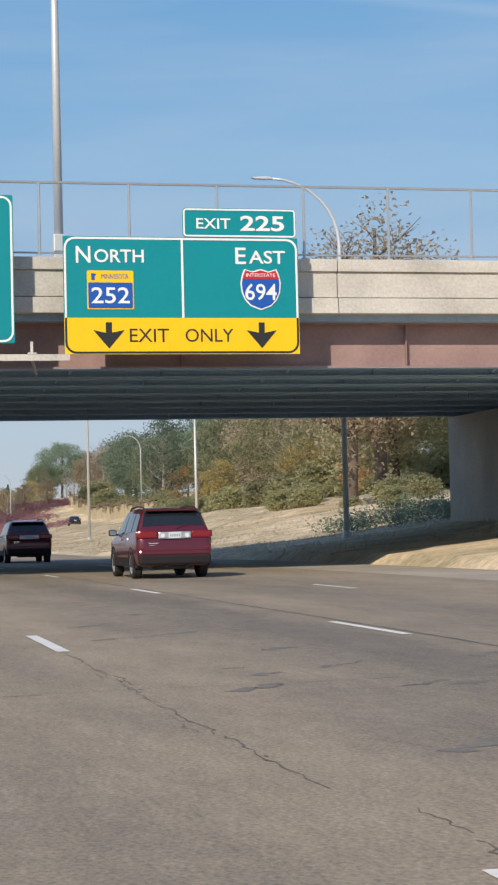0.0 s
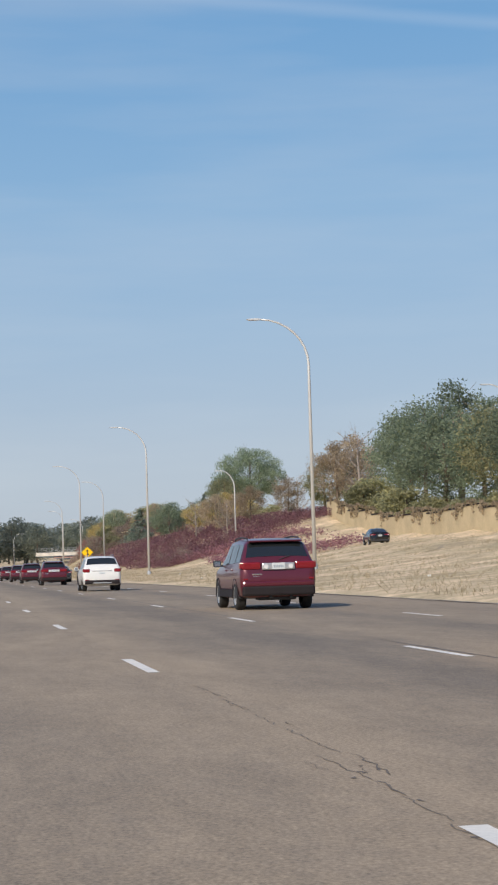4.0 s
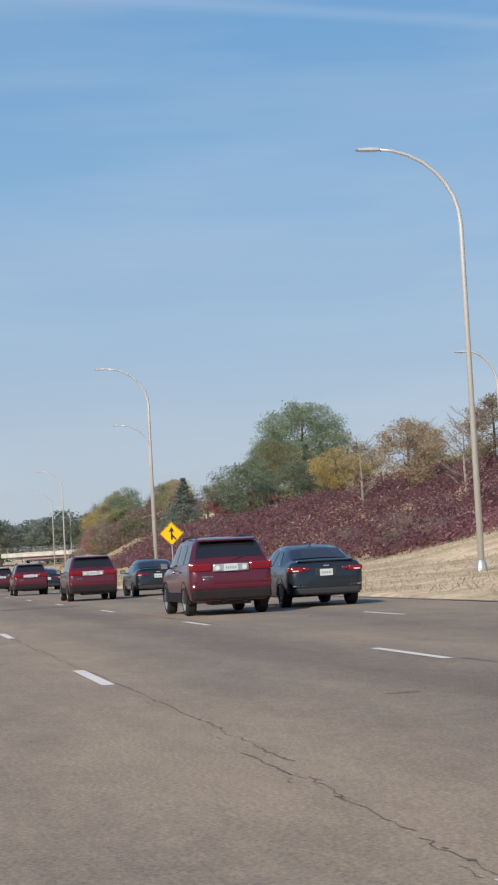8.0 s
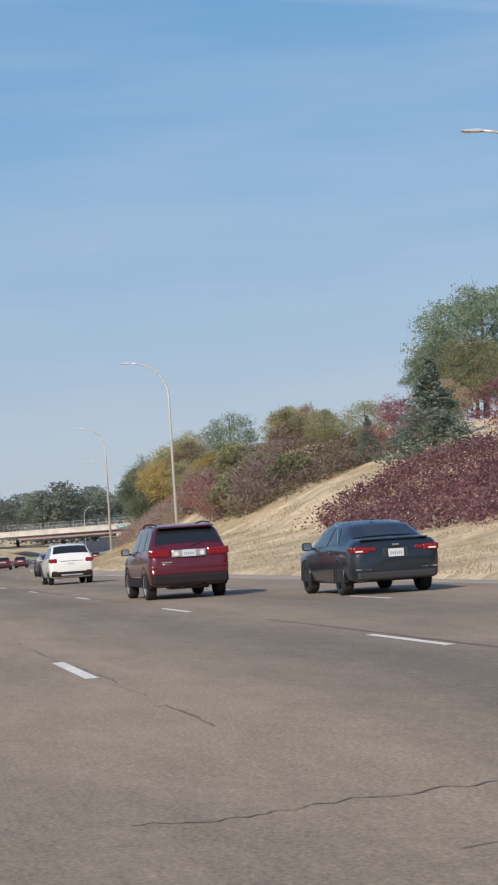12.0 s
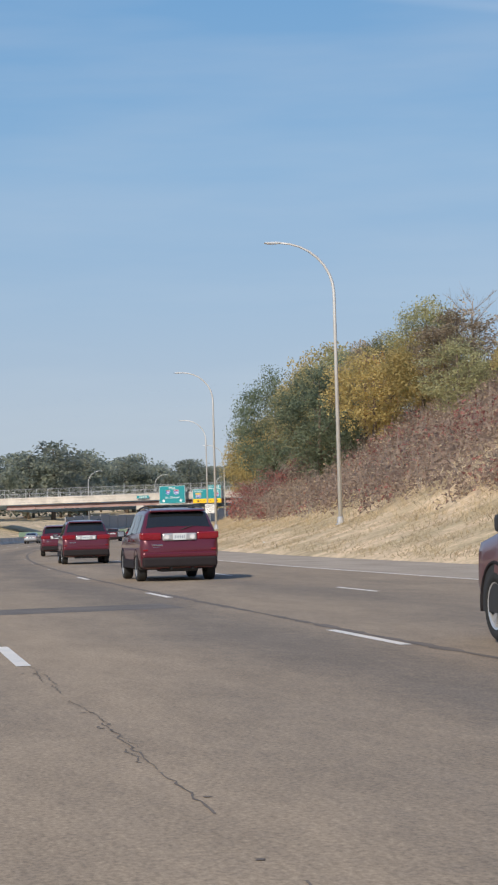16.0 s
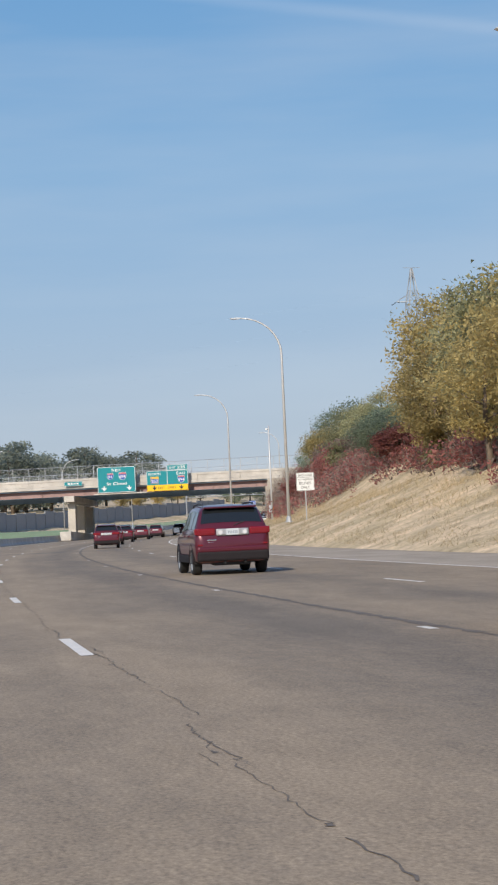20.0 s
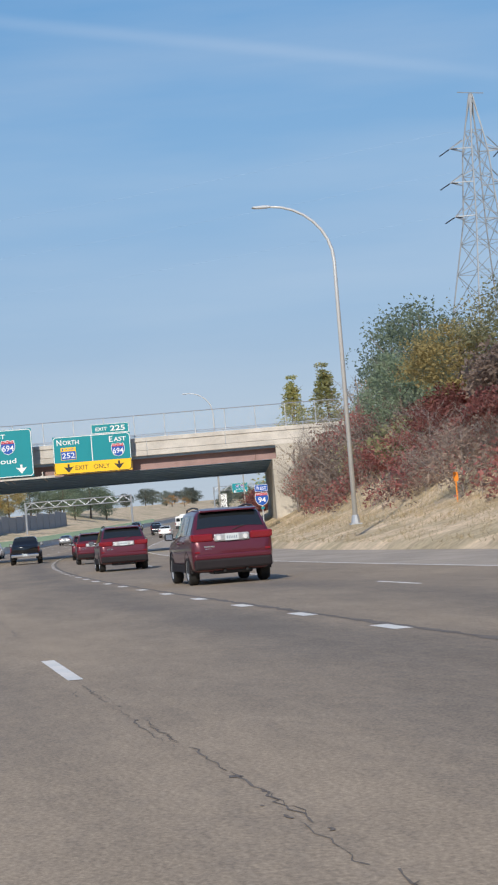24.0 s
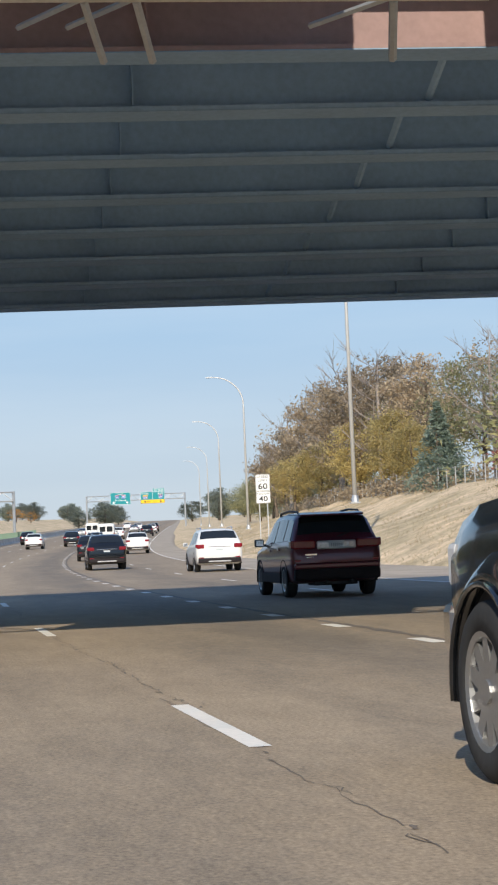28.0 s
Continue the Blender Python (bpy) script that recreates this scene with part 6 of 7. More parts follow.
def suv(paint_mat, label, rim=None):
    g = empty("suv", Matrix(), label, "car", "traffic on the road")
    sh_ = Shape([(0.0, 0.80, 0.42, 0.66, 0.80, 0.74), (0.05, 0.89, 0.34, 0.98, 1.08, 0.84), (0.14, 0.92, 0.30, 1.06, 1.18, 0.84), (0.22, 0.93, 0.28, 1.06, 1.26, 0.82), (0.52, 0.935, 0.27, 1.06, 1.58, 0.71), (0.75, 0.935, 0.26, 1.05, 1.66, 0.69), (1.7, 0.935, 0.25, 1.03, 1.69, 0.69), (2.5, 0.935, 0.25, 1.01, 1.66, 0.68), (2.9, 0.935, 0.25, 1.0, 1.55, 0.68), (3.55, 0.93, 0.25, 0.98, 1.07, 0.80), (4.2, 0.90, 0.26, 0.92, 0.98, 0.78), (4.55, 0.80, 0.28, 0.78, 0.84, 0.70), (4.66, 0.66, 0.36, 0.6, 0.66, 0.56)])
    part("body", sh_.body(), paint_mat, g, smooth=True)
    for sx in (-1, 1):
        part("window", sh_.side_glass(0.45, 1.05, sx, 0.14, 0.90, 0.2, 0.0), M_GLASS, g)
        part("window", sh_.side_glass(1.13, 1.98, sx, 0.10, 0.92), M_GLASS, g)
        part("window", sh_.side_glass(2.06, 3.0, sx, 0.10, 0.92, 0.0, -0.35), M_GLASS, g)
        t = slab("tail_lamp", g, M_TAIL, sx * 0.74, 0.07, 1.0, 0.30, 0.14, 0.17, 0.035, "red tail lamp")
        slab("lamp_corner", t, M_TAIL, sx * 0.895, 0.18, 1.02, 0.07, 0.24, 0.14, 0.02)
        slab("reflector", g, M_TAIL, sx * 0.72, 0.0, 0.55, 0.20, 0.03, 0.05, 0.01)
        mirror(g, sx * 0.93, 2.95, 1.1, paint_mat)
        bm = bmesh.new()
        tube(bm, [(sx * 0.62, 0.7, 1.66), (sx * 0.63, 0.9, 1.74), (sx * 0.63, 2.3, 1.74), (sx * 0.62, 2.5, 1.66)], 0.02, 6)
        part("roof_rail", bm, M_CHROME, g)
        slab("headlamp", g, M_CLEAR, sx * 0.62, 4.52, 0.8, 0.26, 0.18, 0.12, 0.03)
    part("rear_window", sh_.end_glass(0.24, 0.53, 0.92, 0.92), M_GLASS, g)
    part("windscreen", sh_.end_glass(2.93, 3.52, 0.95, 0.90), M_GLASS, g)
    slab("hatch_strip", g, M_CHROME, 0, 0.03, 0.98, 0.95, 0.03, 0.03, 0.006)
    plate_and_bars(g, 0.84, 0.012)
    slab("lower_bumper", g, M_GREYTRIM, 0, 0.05, 0.44, 1.70, 0.22, 0.20, 0.05)
    slab("skid_plate", g, M_RIM, 0, -0.05, 0.40, 0.9, 0.05, 0.06, 0.015)
    wheels(g, 0.915, (0.93, 3.65), 0.345, rim or M_RIM, M_GREYTRIM, 5, 1, 0.23)
    return g


def pickup(paint_mat, label):
    g = empty("pickup_truck", Matrix(), label, "truck", "traffic on the road")
    cab = Shape([(0.0, 0.94, 0.55, 1.15, 1.24, 0.90), (0.1, 0.95, 0.52, 1.22, 1.30, 0.90), (1.65, 0.95, 0.50, 1.22, 1.30, 0.90), (1.80, 1.0, 0.50, 1.24, 1.60, 0.78), (1.95, 1.0, 0.50, 1.24, 1.86, 0.74), (2.9, 1.0, 0.50, 1.24, 1.93, 0.74), (3.5, 1.0, 0.50, 1.24, 1.86, 0.74), (4.15, 0.94, 0.50, 1.23, 1.36, 0.86), (5.2, 0.94, 0.52, 1.18, 1.28, 0.86), (5.55, 0.92, 0.52, 1.10, 1.20, 0.84), (5.68, 0.86, 0.56, 0.95, 1.05, 0.74)])
    part("body", cab.body(), paint_mat, g, smooth=True)
    for sx in (-1, 1):
        part("window", cab.side_glass(1.98, 2.75, sx, 0.08, 0.92), M_GLASS, g)
        part("window", cab.side_glass(2.83, 3.85, sx, 0.08, 0.92, 0.0, -0.40), M_GLASS, g)
        slab("step_bar", g, M_TRIM, sx * 0.98, 2.9, 0.44, 0.16, 1.9, 0.06, 0.025)
        slab("headlamp", g, M_CLEAR, sx * 0.76, 5.56, 0.98, 0.3, 0.16, 0.22, 0.03)
        slab("tail_lamp", g, M_TAIL, sx * 0.90, 0.06, 1.02, 0.16, 0.1, 0.36, 0.03)
        bm = bmesh.new()
        box(bm, sx * 1.07, 3.86, 1.37, 0.24, 0.16, 0.24, 0.05)
        box(bm, sx * 0.96, 3.88, 1.30, 0.16, 0.07, 0.06, 0.015)
        mm = part("tow_mirror", bm, M_TRIM, g, "large black towing mirror")
        slab("mirror_glass", mm, M_CHROME, sx * 1.07, 3.776, 1.38, 0.18, 0.006, 0.17, 0.0)
        slab("mirror_cap", mm, M_CHROME, sx * 1.07, 3.945, 1.40, 0.20, 0.015, 0.14, 0.01)
        slab("mirror_signal", mm, M_AMBER, sx * 1.07, 3.945, 1.285, 0.18, 0.015, 0.04, 0.005)
    part("windscreen", cab.end_glass(3.53, 4.17, 0.95, 0.92), M_GLASS, g)
    part("rear_window", cab.end_glass(1.81, 1.94, 0.93, 0.93), M_GLASS, g)
    slab("rear_bumper", g, M_CHROME, 0, -0.06, 0.62, 1.9, 0.16, 0.2, 0.04)
    slab("front_bumper", g, M_CHROME, 0, 5.72, 0.66, 1.8, 0.2, 0.26, 0.05)
    slab("grille", g, M_TRIM, 0, 5.64, 0.95, 1.2, 0.06, 0.3, 0.02)
    plate_and_bars(g, 0.66, -0.15)
    wheels(g, 1.035, (1.05, 4.72), 0.415, M_ALLOY, paint_mat, 10, 0, 0.27, 0.082)
    return g


def cargo_van(label):
    g = empty("cargo_van", Matrix(), label, "van", "traffic on the road")
    sh_ = Shape([(0.0, 0.94, 0.42, 1.3, 2.25, 0.86), (0.04, 0.98, 0.38, 1.3, 2.36, 0.88), (3.6, 1.0, 0.36, 1.3, 2.42, 0.88), (4.3, 1.0, 0.36, 1.3, 2.2, 0.84), (5.0, 0.98, 0.36, 1.2, 1.4, 0.86), (5.6, 0.92, 0.38, 0.95, 1.05, 0.78), (5.8, 0.78, 0.45, 0.75, 0.82, 0.66)])
    part("body", sh_.body(), P_WHITE, g, smooth=True)
    for sx in (-1, 1):
        slab("rear_window", g, M_GLASS, sx * 0.42, -0.004, 1.72, 0.66, 0.02, 0.62, 0.03)
        slab("tail_lamp", g, M_TAIL, sx * 0.91, 0.0, 1.0, 0.12, 0.06, 0.42, 0.02)
        part("window", sh_.side_glass(3.7, 4.6, sx, 0.06, 0.80, 0.0, -0.25), M_GLASS, g)
        mirror(g, sx * 0.99, 4.6, 1.45, M_TRIM)
        slab("door_hinge", g, M_TRIM, sx * 0.95, 0.0, 1.9, 0.05, 0.04, 0.12, 0.01)
    slab("door_seam", g, M_TRIM, 0, -0.004, 1.35, 0.015, 0.02, 1.7, 0.0)
    slab("rear_bumper", g, M_TRIM, 0, -0.04, 0.5, 1.85, 0.2, 0.22, 0.04)
    part("windscreen", sh_.end_glass(4.32, 4.97, 0.95, 0.92), M_GLASS, g)
    plate_and_bars(g, 0.95, -0.02, -0.3)
    wheels(g, 0.975, (1.1, 4.7), 0.35, M_RIM_DARK, P_WHITE, 5, 0, 0.24)
    return g


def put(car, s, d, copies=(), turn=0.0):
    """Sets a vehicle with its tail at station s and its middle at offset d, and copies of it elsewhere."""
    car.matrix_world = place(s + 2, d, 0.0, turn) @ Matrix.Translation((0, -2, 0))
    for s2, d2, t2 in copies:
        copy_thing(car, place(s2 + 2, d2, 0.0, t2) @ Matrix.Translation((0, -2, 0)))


D_OWN, D_MID, D_RIGHT, D_LEFT = -0.05, 3.62, 7.45, -3.7
# copies spaced along the path so one stands right for each camera time
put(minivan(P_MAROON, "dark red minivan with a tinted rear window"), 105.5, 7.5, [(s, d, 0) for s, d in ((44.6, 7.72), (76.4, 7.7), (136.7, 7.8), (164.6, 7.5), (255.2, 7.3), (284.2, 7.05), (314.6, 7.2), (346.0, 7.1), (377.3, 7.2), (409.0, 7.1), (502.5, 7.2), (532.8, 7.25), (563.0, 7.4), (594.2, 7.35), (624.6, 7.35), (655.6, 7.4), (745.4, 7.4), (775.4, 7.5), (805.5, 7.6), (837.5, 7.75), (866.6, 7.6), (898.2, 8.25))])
# sedan copies and the nearer white crossovers also fit single camera views
put(sedan(P_NAVY, "dark blue-grey sedan with black wheels"), 371.5, 10.1, ((402.0, 9.98, 0), (488.0, 11.05, 0), (318.0, 10.15, 0), (344.2, 10.0, 0), (286.6, 9.75, 0), (262.0, 10.6, 0)))
put(suv(P_WHITE, "white crossover with red tail lamps"), 211.5, 7.1, ((445, 8.2, 0), (935, 10.8, 0), (1010, 11.0, 0), (1120, 7.4, 0), (1180, 11, 0), (1240, 7.3, 0), (930, -3.7, 0), (1065, 0.0, 0), (1290, 3.6, 0)))
put(suv(P_BLACK, "black crossover with dark windows"), 436, -3.7, ((951, 7.2, 0), (985, 7.3, 0), (1150, 10.9, 0), (1075, 3.6, 0), (1040, 7.3, 0), (1215, 10.9, 0), (1105, -3.7, 0), (1260, 0.0, 0)))
# placed to fit the right edge of the camera's last view
put(pickup(P_BLACK, "black pickup truck with bright alloy wheels and towing mirrors"), 869.4 - 4.72, 3.46)
put(cargo_van("tall white cargo van with two rear windows"), 1085, 7.2, ((1128, 3.6, 0),))
put(sedan(P_SILVER, "silver sedan in the traffic ahead", M_RIM), 1010, -3.7, ((745, -3.7, 0), (1170, -0.1, 0), (1210, 7.3, 0)))
ramp_car = sedan(P_BLACK, "black sedan on the ramp above the verge", M_RIM)
ramp_car.matrix_world = Matrix.Translation((0, 0, float(ground_z(284, 38)) - 0.1)) @ place(284, 38, 0, -4)

# ---------------------------------------------------------------- small road signs
def posts(g, xs, top, low=-0.4, r=0.035):
    for x in xs:
        bm = bmesh.new()
        box(bm, x, 0.06, (top + low) / 2, 0.07, 0.05, top - low)
        part("post", bm, M_GALV, g)


def bars(g, rows, w, mat, y=-0.01):
    """Lines of writing too small to read."""
    for z, frac, h in rows:
        n = max(2, int(frac * 7))
        for k in range(n):
            x0 = -w * frac / 2 + w * frac * (k + 0.5) / n
            slab("text_bar", g, mat, x0, y, z, w * frac / n * 0.72, 0.004, h, 0.0)


def merge_sign(s, d, z):
    g = empty("merge_sign", place(s, d, float(ground_z(s, d)), 0), "yellow diamond merge sign on a steel post", "road sign")
    c = z - float(ground_z(s, d))
    k = 0.80
    plate("panel", [(0, c - k), (k, c), (0, c + k), (-k, c)], M_YELLOW, g, 0.0, 0.008)
    q = k * 0.965
    bm = bmesh.new()
    o = [bm.verts.new((x, -0.012, zz)) for x, zz in ((0, c - q), (q, c), (0, c + q), (-q, c))]
    i = [bm.verts.new((x, -0.012, zz)) for x, zz in ((0, c - q + 0.035), (q - 0.035, c), (0, c + q - 0.035), (-q + 0.035, c))]
    for n in range(4):
        bm.faces.new((o[n], o[(n + 1) % 4], i[(n + 1) % 4], i[n]))
    part("border", bm, M_BLACK, g)
    plate("arrow", [(x * 0.95, c + zz * 0.95) for x, zz in ((-0.06, -0.42), (0.06, -0.42), (0.06, -0.24), (0.26, -0.44), (0.34, -0.36), (0.06, -0.04), (0.06, 0.14), (0.2, 0.14), (0.0, 0.46), (-0.2, 0.14), (-0.06, 0.14))], M_BLACK, g, -0.010)
    posts(g, (0,), c + 0.6)


merge_sign(367.9, 18.13, 3.34)


def orange_sign(s, d, zc):
    gz = float(ground_z(s, d))
    g = empty("orange_sign", place(s, d, gz), "small orange notice board on two posts", "road sign")
    c = zc - gz
    plate("panel", rounded(0.80, 0.92, 0.04, 0, c), M_ORANGE, g, 0.0, 0.008)
    border("border", 0.76, 0.88, 0.04, 0.02, M_BLACK, g, -0.012, 0, c)
    bars(g, [(c + 0.26, 0.6, 0.10), (c + 0.08, 0.45, 0.08), (c - 0.10, 0.75, 0.09), (c - 0.28, 0.75, 0.09)], 0.76, M_BLACK)
    posts(g, (-0.25, 0.25), c + 0.4)


orange_sign(355.4, 31.43, 2.72)
gz = float(ground_z(736, 20.85))
bus = empty("bus_shoulder_sign", place(736, 20.85, gz), "white shoulder rule sign on a steel post", "road sign")
c0 = 3.96 - gz
plate("panel", rounded(1.22, 1.22, 0.05, 0, c0), M_WHITE, bus, 0.0, 0.008)
border("border", 1.18, 1.18, 0.05, 0.02, M_BLACK, bus, -0.012, 0, c0)
plate("rule", [(-0.57, c0 + 0.28), (0.57, c0 + 0.28), (0.57, c0 + 0.30), (-0.57, c0 + 0.30)], M_BLACK, bus, -0.010)
letters("sign_word", "SHOULDER", 0, c0 + 0.43, 0.15, bus, M_BLACK, -0.012, 0.95)
letters("sign_word", "AUTHORIZED", 0, c0 + 0.15, 0.13, bus, M_BLACK, -0.012, 1.0)
letters("sign_word", "BUSES", 0, c0 - 0.10, 0.19, bus, M_BLACK, -0.012, 0.8)
letters("sign_word", "ONLY", 0, c0 - 0.38, 0.17, bus, M_BLACK, -0.012, 0.6)
posts(bus, (0,), c0 + 0.5)

gz = float(ground_z(871.6, 20.8))
shield = empty("route_sign", place(871.6, 20.75, gz), "blue interstate route sign on a steel post", "road sign")
top = 4.42 - gz
plate("direction_plate", rounded(0.98, 0.52, 0.05, 0, top - 0.27), M_BLUE, shield, 0.0, 0.008)
border("plate_border", 0.94, 0.48, 0.05, 0.025, M_WHITE, shield, -0.012, 0, top - 0.27)
small_caps(shield, "WEST", 0, top - 0.27, 0.28, 0.22, -0.012, M_WHITE, 0.74)
interstate(shield, 0, top - 1.08, 1.0, "94", 0.0)
plate("mile_plate", rounded(0.26, 0.16, 0.02, 0.02, top - 1.74), M_GREEN, shield, 0.0, 0.008)
posts(shield, (0.02,), top - 0.1)


def speed_sign(s, d, zt):
    gz = float(ground_z(s, d))
    g = empty("speed_limit_sign", place(s, d, gz), "white speed limit and minimum speed sign on two posts", "road sign")
    t = zt
    plate("limit_panel", rounded(1.06, 1.24, 0.05, 0, t - 0.62), M_WHITE, g, 0.0, 0.008)
    border("panel_border", 1.02, 1.20, 0.05, 0.02, M_BLACK, g, -0.012, 0, t - 0.62)
    letters("sign_word", "SPEED", 0, t - 0.18, 0.17, g, M_BLACK, -0.012, 0.82)
    letters("sign_word", "LIMIT", 0, t - 0.45, 0.17, g, M_BLACK, -0.012, 0.74)
    letters("limit_number", "60", 0, t - 0.88, 0.44, g, M_BLACK, -0.012, 0.70, 0.01)
    plate("minimum_panel", rounded(1.06, 0.88, 0.05, 0, t - 1.70), M_WHITE, g, 0.0, 0.008)
    border("panel_border", 1.02, 0.84, 0.05, 0.02, M_BLACK, g, -0.012, 0, t - 1.70)
    letters("sign_word", "MINIMUM", 0, t - 1.44, 0.14, g, M_BLACK, -0.012, 0.84)
    letters("limit_number", "40", 0, t - 1.80, 0.40, g, M_BLACK, -0.012, 0.66, 0.01)
    posts(g, (-0.3, 0.3), t - 0.1)


speed_sign(1000, 20.2, 5.0)

# far guide signs and a truss over the other carriageway
far_a = through_sign(1330, 1.0, 6.2, 5.0, 3.0)
far_b = exit_sign(1330, 9.0, 6.2, 6.0, 2.9, 0)


def truss(name, s, d0, d1, z, label):
    g = empty(name, place(s, d0), label, "sign gantry")
    w = d1 - d0
    for y in (0, 1.2):
        for zz in (z, z + 1.3):
            bm = bmesh.new()
            tube(bm, [(0, y, zz), (w, y, zz)], 0.09, 6)
            part("chord", bm, M_GALV, g)
        n = int(w / 1.6)
        for k in range(n):
            bm = bmesh.new()
            tube(bm, [(w * k / n, y, z + (1.3 if k % 2 else 0)), (w * (k + 1) / n, y, z + (0 if k % 2 else 1.3))], 0.05, 5)
            part("brace", bm, M_GALV, g)
    for x in (0.0, w):
        bm = bmesh.new()
        tube(bm, [(x, 0.6, -0.5), (x, 0.6, z + 1.4)], 0.22, 8)
        part("column", bm, M_GALV, g)


truss("sign_gantry", 1130, -30, -7.5, 6.0, "grey steel truss gantry over the other carriageway")
truss("sign_gantry", 1331.5, -7.5, 17, 7.2, "far steel truss gantry carrying guide signs")
street = empty("street_name_sign", place(879.9, -5.0, 8.1), "small green street name board on the parapet", "road sign")
plate("panel", rounded(2.6, 0.62, 0.06, 0, 0), M_GREEN, street, 0.0, 0.02)
border("border", 2.54, 0.56, 0.06, 0.03, M_WHITE, street, -0.024, 0, 0)
bars(street, [(0, 0.7, 0.2)], 2.4, M_WHITE, -0.024)


# ---------------------------------------------------------------- masts, tower, wires
def marker_post(s, d):
    g = empty("marker_post", place(s, d, float(ground_z(s, d))), "orange paddle marker on a thin post in tall dry grass", "marker")
    bm = bmesh.new()
    box(bm, 0, 0, 0.35, 0.06, 0.03, 1.3)
    part("post", bm, M_ORANGE, g)
    plate("paddle", rounded(0.24, 0.42, 0.06, 0, 1.15), M_ORANGE, g, -0.016, 0.012)


marker_post(816.3, 23.4)
head_wall = empty("culvert_headwall", place(450, 32.0, float(ground_z(450, 32.0)) + 0.1), "small pale concrete headwall among the red sumac", "wall")
slab("wall_face", head_wall, M_CONCRETE, 0, 0, 0.2, 1.6, 0.3, 0.7, 0.03)
slab("coping", head_wall, M_CONCRETE, 0, -0.02, 0.6, 1.7, 0.4, 0.12, 0.02)


def camera_mast(s, d, z, h):
    g = empty("camera_mast", place(s, d, z), "slim grey pole with a traffic camera on top", "pole")
    bm = bmesh.new()
    tube(bm, [(0, 0, -0.6), (0, 0, h)], [0.11, 0.07], 8)
    part("pole", bm, M_POLE, g, smooth=True)
    slab("camera_box", g, M_WHITE, -0.22, -0.02, h - 0.35, 0.22, 0.3, 0.16, 0.03)
    slab("camera_arm", g, M_GALV, -0.12, 0, h - 0.3, 0.3, 0.05, 0.05, 0.01)
    slab("control_cabinet", g, M_GALV, -0.16, -0.02, 1.2, 0.3, 0.26, 0.7, 0.02)


camera_mast(119, 23.3, 1.0, 8.3)
camera_mast(800, 22.8, float(ground_z(800, 22.8)), 11.1 - float(ground_z(800, 22.8)))
mast = empty("bridge_light_pole", place(50.3, 5.78, 8.45), "tall pale steel pole standing on the bridge parapet", "pole")
bm = bmesh.new()
tube(bm, [(0, 0, 0), (0, 0, 12)], [0.13, 0.08], 10)
part("pole", bm, M_POLE, mast, smooth=True)
slab("pole_shroud", mast, M_POLE, 0, 0, 0.35, 0.34, 0.34, 0.8, 0.04)


def tower(s, d, zb, h):
    g = empty("transmission_tower", place(s, d, zb, 20), "grey steel lattice transmission tower with three pairs of arms", "pylon")

    def half(z):
        return float(np.interp(z, [0, h * 0.5, h * 0.66, h * 0.85, h], [4.5, 2.0, 1.2, 0.85, 0.1]))

    levels = [0, h * 0.16, h * 0.30, h * 0.42, h * 0.52, h * 0.60, h * 0.66, h * 0.72, h * 0.78, h * 0.84, h * 0.90, h]
    for sx, sy in ((1, 1), (1, -1), (-1, 1), (-1, -1)):
        bm = bmesh.new()
        tube(bm, [(sx * half(z), sy * half(z), z) for z in levels], 0.075, 5)
        part("leg", bm, M_PYLON, g)
    for a, b in zip(levels, levels[1:]):
        for k in range(4):
            c = [(1, 1), (1, -1), (-1, -1), (-1, 1)]
            (x0, y0), (x1, y1) = c[k], c[(k + 1) % 4]
            for p, q in (((x0 * half(a), y0 * half(a), a), (x1 * half(b), y1 * half(b), b)), ((x1 * half(a), y1 * half(a), a), (x0 * half(b), y0 * half(b), b)), ((x0 * half(b), y0 * half(b), b), (x1 * half(b), y1 * half(b), b))):
                part("brace", tube(bmesh.new(), [p, q], 0.035, 4), M_PYLON, g)
    for z, ln in ((h * 0.667, 2.7), (h * 0.758, 2.9), (h * 0.849, 2.7)):
        for sx in (-1, 1):
            bm = bmesh.new()
            w = half(z)
            for sy in (-1, 1):
                tube(bm, [(sx * w, sy * w, z), (sx * ln, 0, z + 0.05)], 0.06, 4)
                tube(bm, [(sx * w, sy * w, z + 1.1), (sx * ln, 0, z + 0.05)], 0.05, 4)
            a = part("cross_arm", bm, M_PYLON, g)
            for sy in (-1, 1):
                bm = bmesh.new()
                tube(bm, [(sx * ln, sy * 0.2, z), (sx * (ln + 0.2), sy * 1.6, z - 0.3)], 0.055, 6)
                part("insulator", bm, M_GREYTRIM, a)
    bm = bmesh.new()
    tube(bm, [(-1.4, 0, h + 0.1), (1.4, 0, h + 0.1)], 0.05, 4)
    part("peak_bar", bm, M_PYLON, g)
    return g


tower(905.8, 45.7, 5.0, 34.8)


def wire(a, b, sag):
    g = empty("power_line", Matrix(), "thin overhead power cable crossing the sky", "cable", "power cables")
    bm = bmesh.new()
    pts = []
    for i in range(25):
        u = i / 24
        p = Vector(a).lerp(Vector(b), u)
        p.z -= sag * 4 * u * (1 - u)
        pts.append(p)
    tube(bm, pts, 0.006, 4)
    part("cable", bm, M_GIRDER, g)


for dx, z in ((-3.2, 28.6), (-3.4, 32.4), (-3.2, 36.2)):
    wire(at(906 + dx * 0.3, 46.2 + dx * 0.9, z), at(985 + dx * 0.3, -240 + dx, z + 4), 7.0)

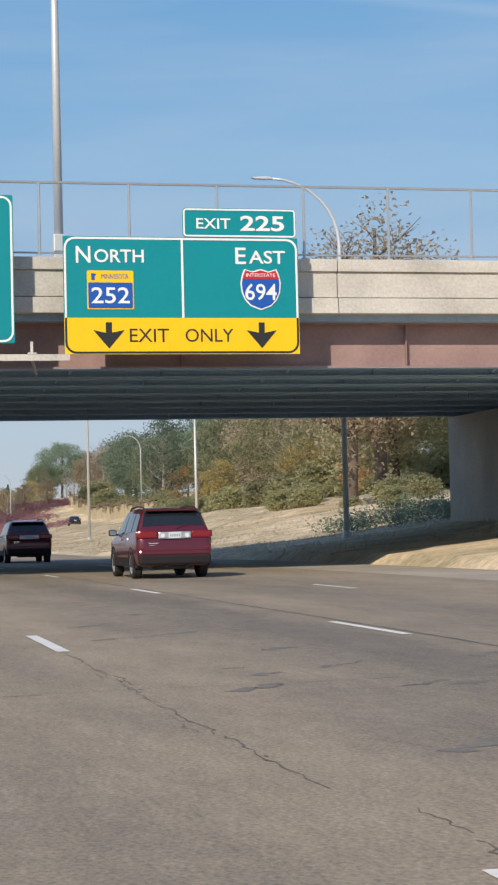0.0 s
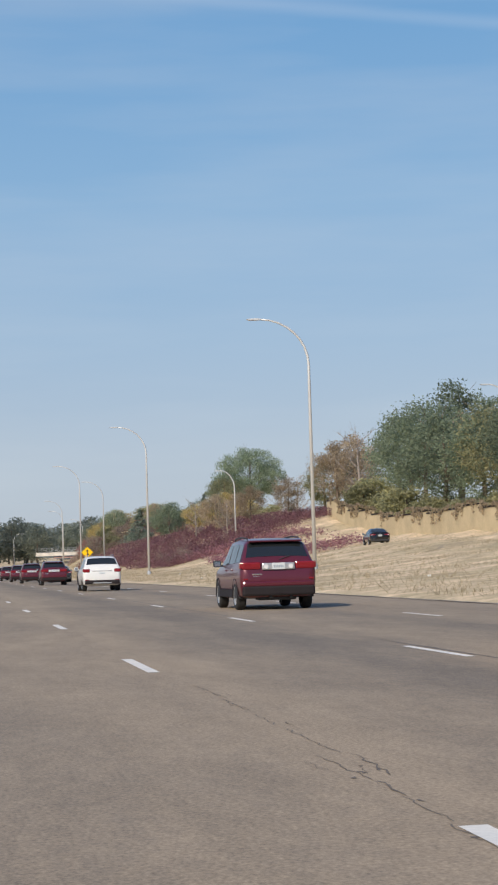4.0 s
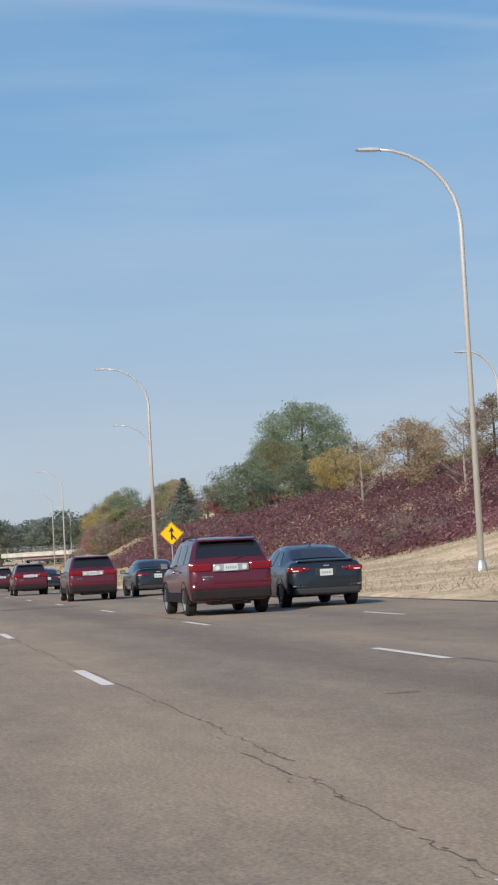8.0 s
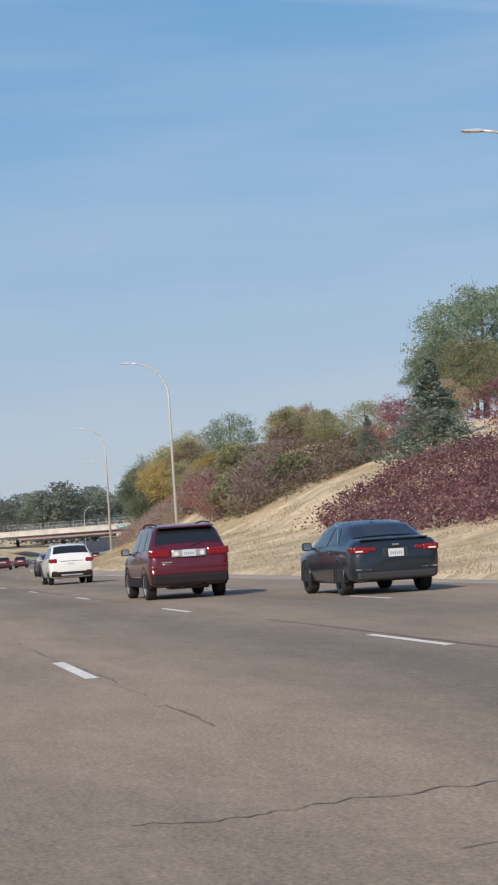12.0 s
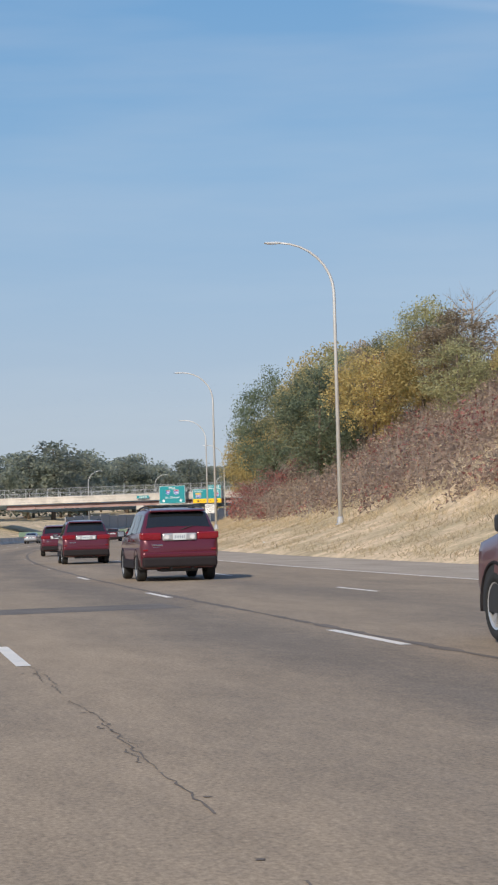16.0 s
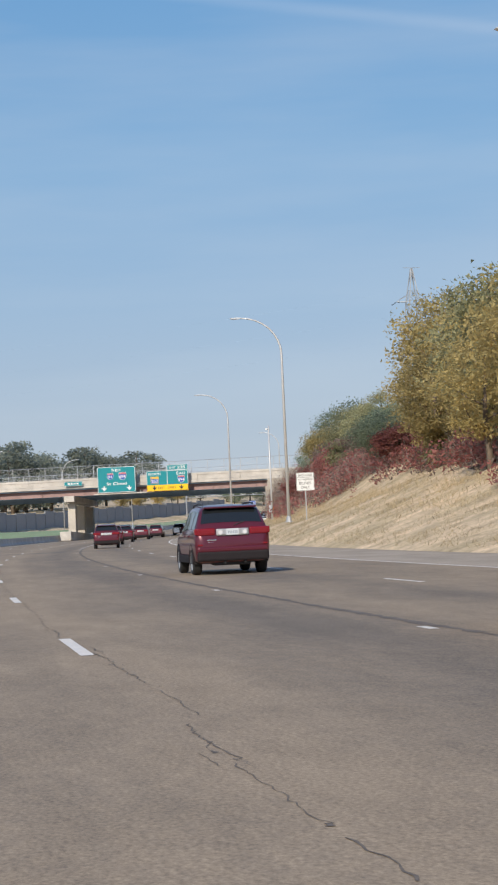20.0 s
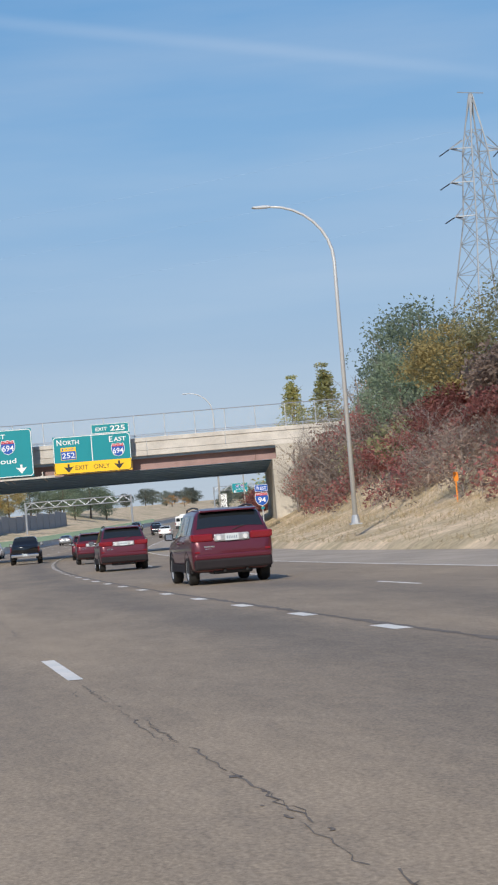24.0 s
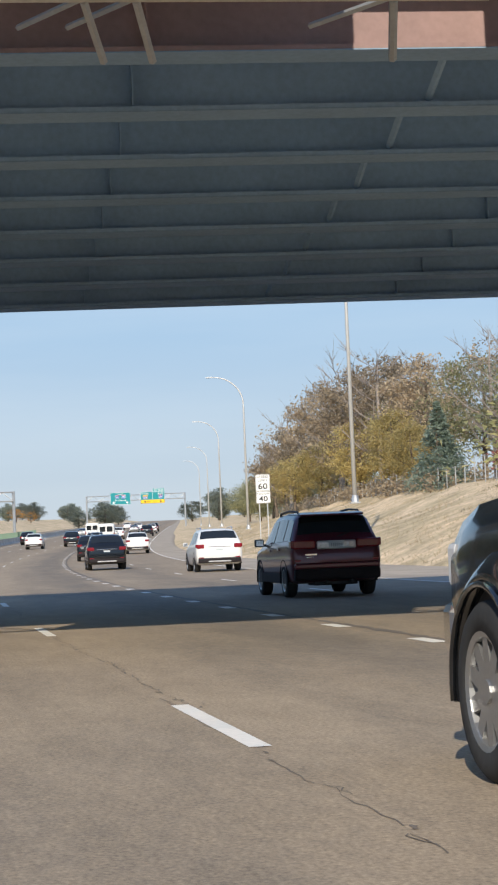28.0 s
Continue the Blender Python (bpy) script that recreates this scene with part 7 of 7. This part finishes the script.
# ---------------------------------------------------------------- walls and fences
wall = empty("ramp_wall", Matrix(), "tan block retaining wall with hanging vines below the wood", "wall")
for k in range(20):
    s0 = 222 + k * 5.8
    d = 44.5
    gz0 = float(ground_z(s0 + 2.9, d))
    m = place(s0 + 2.9, d, gz0)
    bm = bmesh.new()
    box(bm, 0, 0, 0.95 - 0.012 * k, 0.35, 5.78, 2.7 - 0.024 * k)
    p = part("wall_panel", bm, M_WALL, wall)
    p.matrix_basis = m
    bm = bmesh.new()
    box(bm, 0, 0, 2.32 - 0.024 * k, 0.5, 5.79, 0.14, 0.02)
    p = part("coping", bm, M_GREYTRIM, wall)
    p.matrix_basis = m
s_, t_ = gen.uniform(222, 336, 420), gen.uniform(0, 1, 420) ** 2
vine = []
for s0, ln in zip(s_, 0.3 + 1.3 * t_ * (np.sin(s_ * 0.9) > -0.2)):
    n = int(14 * ln) + 4
    u = gen.uniform(0, 1, n)
    zz = float(ground_z(s0, 44.5)) + 2.45 - u * ln
    vine.append(at_many(s0 + gen.normal(size=n) * 0.12, 44.2 + gen.normal(size=n) * 0.05, zz))
stuff("hanging_vines", leaf_tris(np.concatenate(vine), 0.16, 0.0), L_TAN, "dry vines hanging over the tan wall", "vines")

noise_wall = empty("noise_wall", Matrix(), "long noise wall beyond the other carriageway, toned dark as in shade", "wall")
for k in range(34):
    s0 = 930 + k * 8
    m = place(s0, -33, float(ground_z(s0, -33)))
    bm = bmesh.new()
    box(bm, 0, 0, 1.5, 0.3, 7.96, 3.8)
    p = part("wall_panel", bm, M_DARKWALL, noise_wall)
    p.matrix_basis = m
    bm = bmesh.new()
    box(bm, 0.05, 4.0, 1.55, 0.4, 0.4, 4.0)
    p = part("wall_post", bm, M_DARKWALL, noise_wall)
    p.matrix_basis = m

fence = empty("chain_link_fence", Matrix(), "grey chain-link fence along the top of the grass bank", "fence")
post = bmesh.new()
tube(post, [(0, 0, -0.3), (0, 0, 1.6)], 0.04, 6)
me_post = bpy.data.meshes.new("fence_post")
post.to_mesh(me_post)
post.free()
me_post.materials.append(M_GALV)
for k in range(46):
    s0 = 960 + k * 3
    share("fence_post", me_post, fence, place(s0, 31.5, float(ground_z(s0, 31.5))))
for z in (0.15, 1.55):
    bm = bmesh.new()
    tube(bm, [at(960 + 3 * k, 31.5, float(ground_z(960 + 3 * k, 31.5)) + z) for k in range(46)], 0.02, 4)
    part("fence_rail", bm, M_GALV, fence)

# left-hand lamps of the other carriageway
for s, d in ((720, -26), (800, -26), (925, -27), (990, -27), (1055, -27)):
    copy_thing(lamp_one, place(s, d, 0.4, 180))

# litter on the verge
litter = random.Random(9)
for k in range(14):
    s0 = litter.choice((litter.uniform(120, 330), litter.uniform(560, 870)))
    d0 = litter.uniform(float(edge_r(s0)) + 0.6, float(edge_r(s0)) + 7)
    bm = bmesh.new()
    box(bm, 0, 0, 0.03, litter.uniform(0.06, 0.16), litter.uniform(0.06, 0.14), litter.uniform(0.04, 0.08), 0.015)
    g = part("litter", bm, M_WHITE, None)
    g.matrix_world = place(s0, d0, float(ground_z(s0, d0)), litter.uniform(0, 180))
    tagged(g, "scrap of pale litter lying on the dry grass", "litter", "litter on the verge")
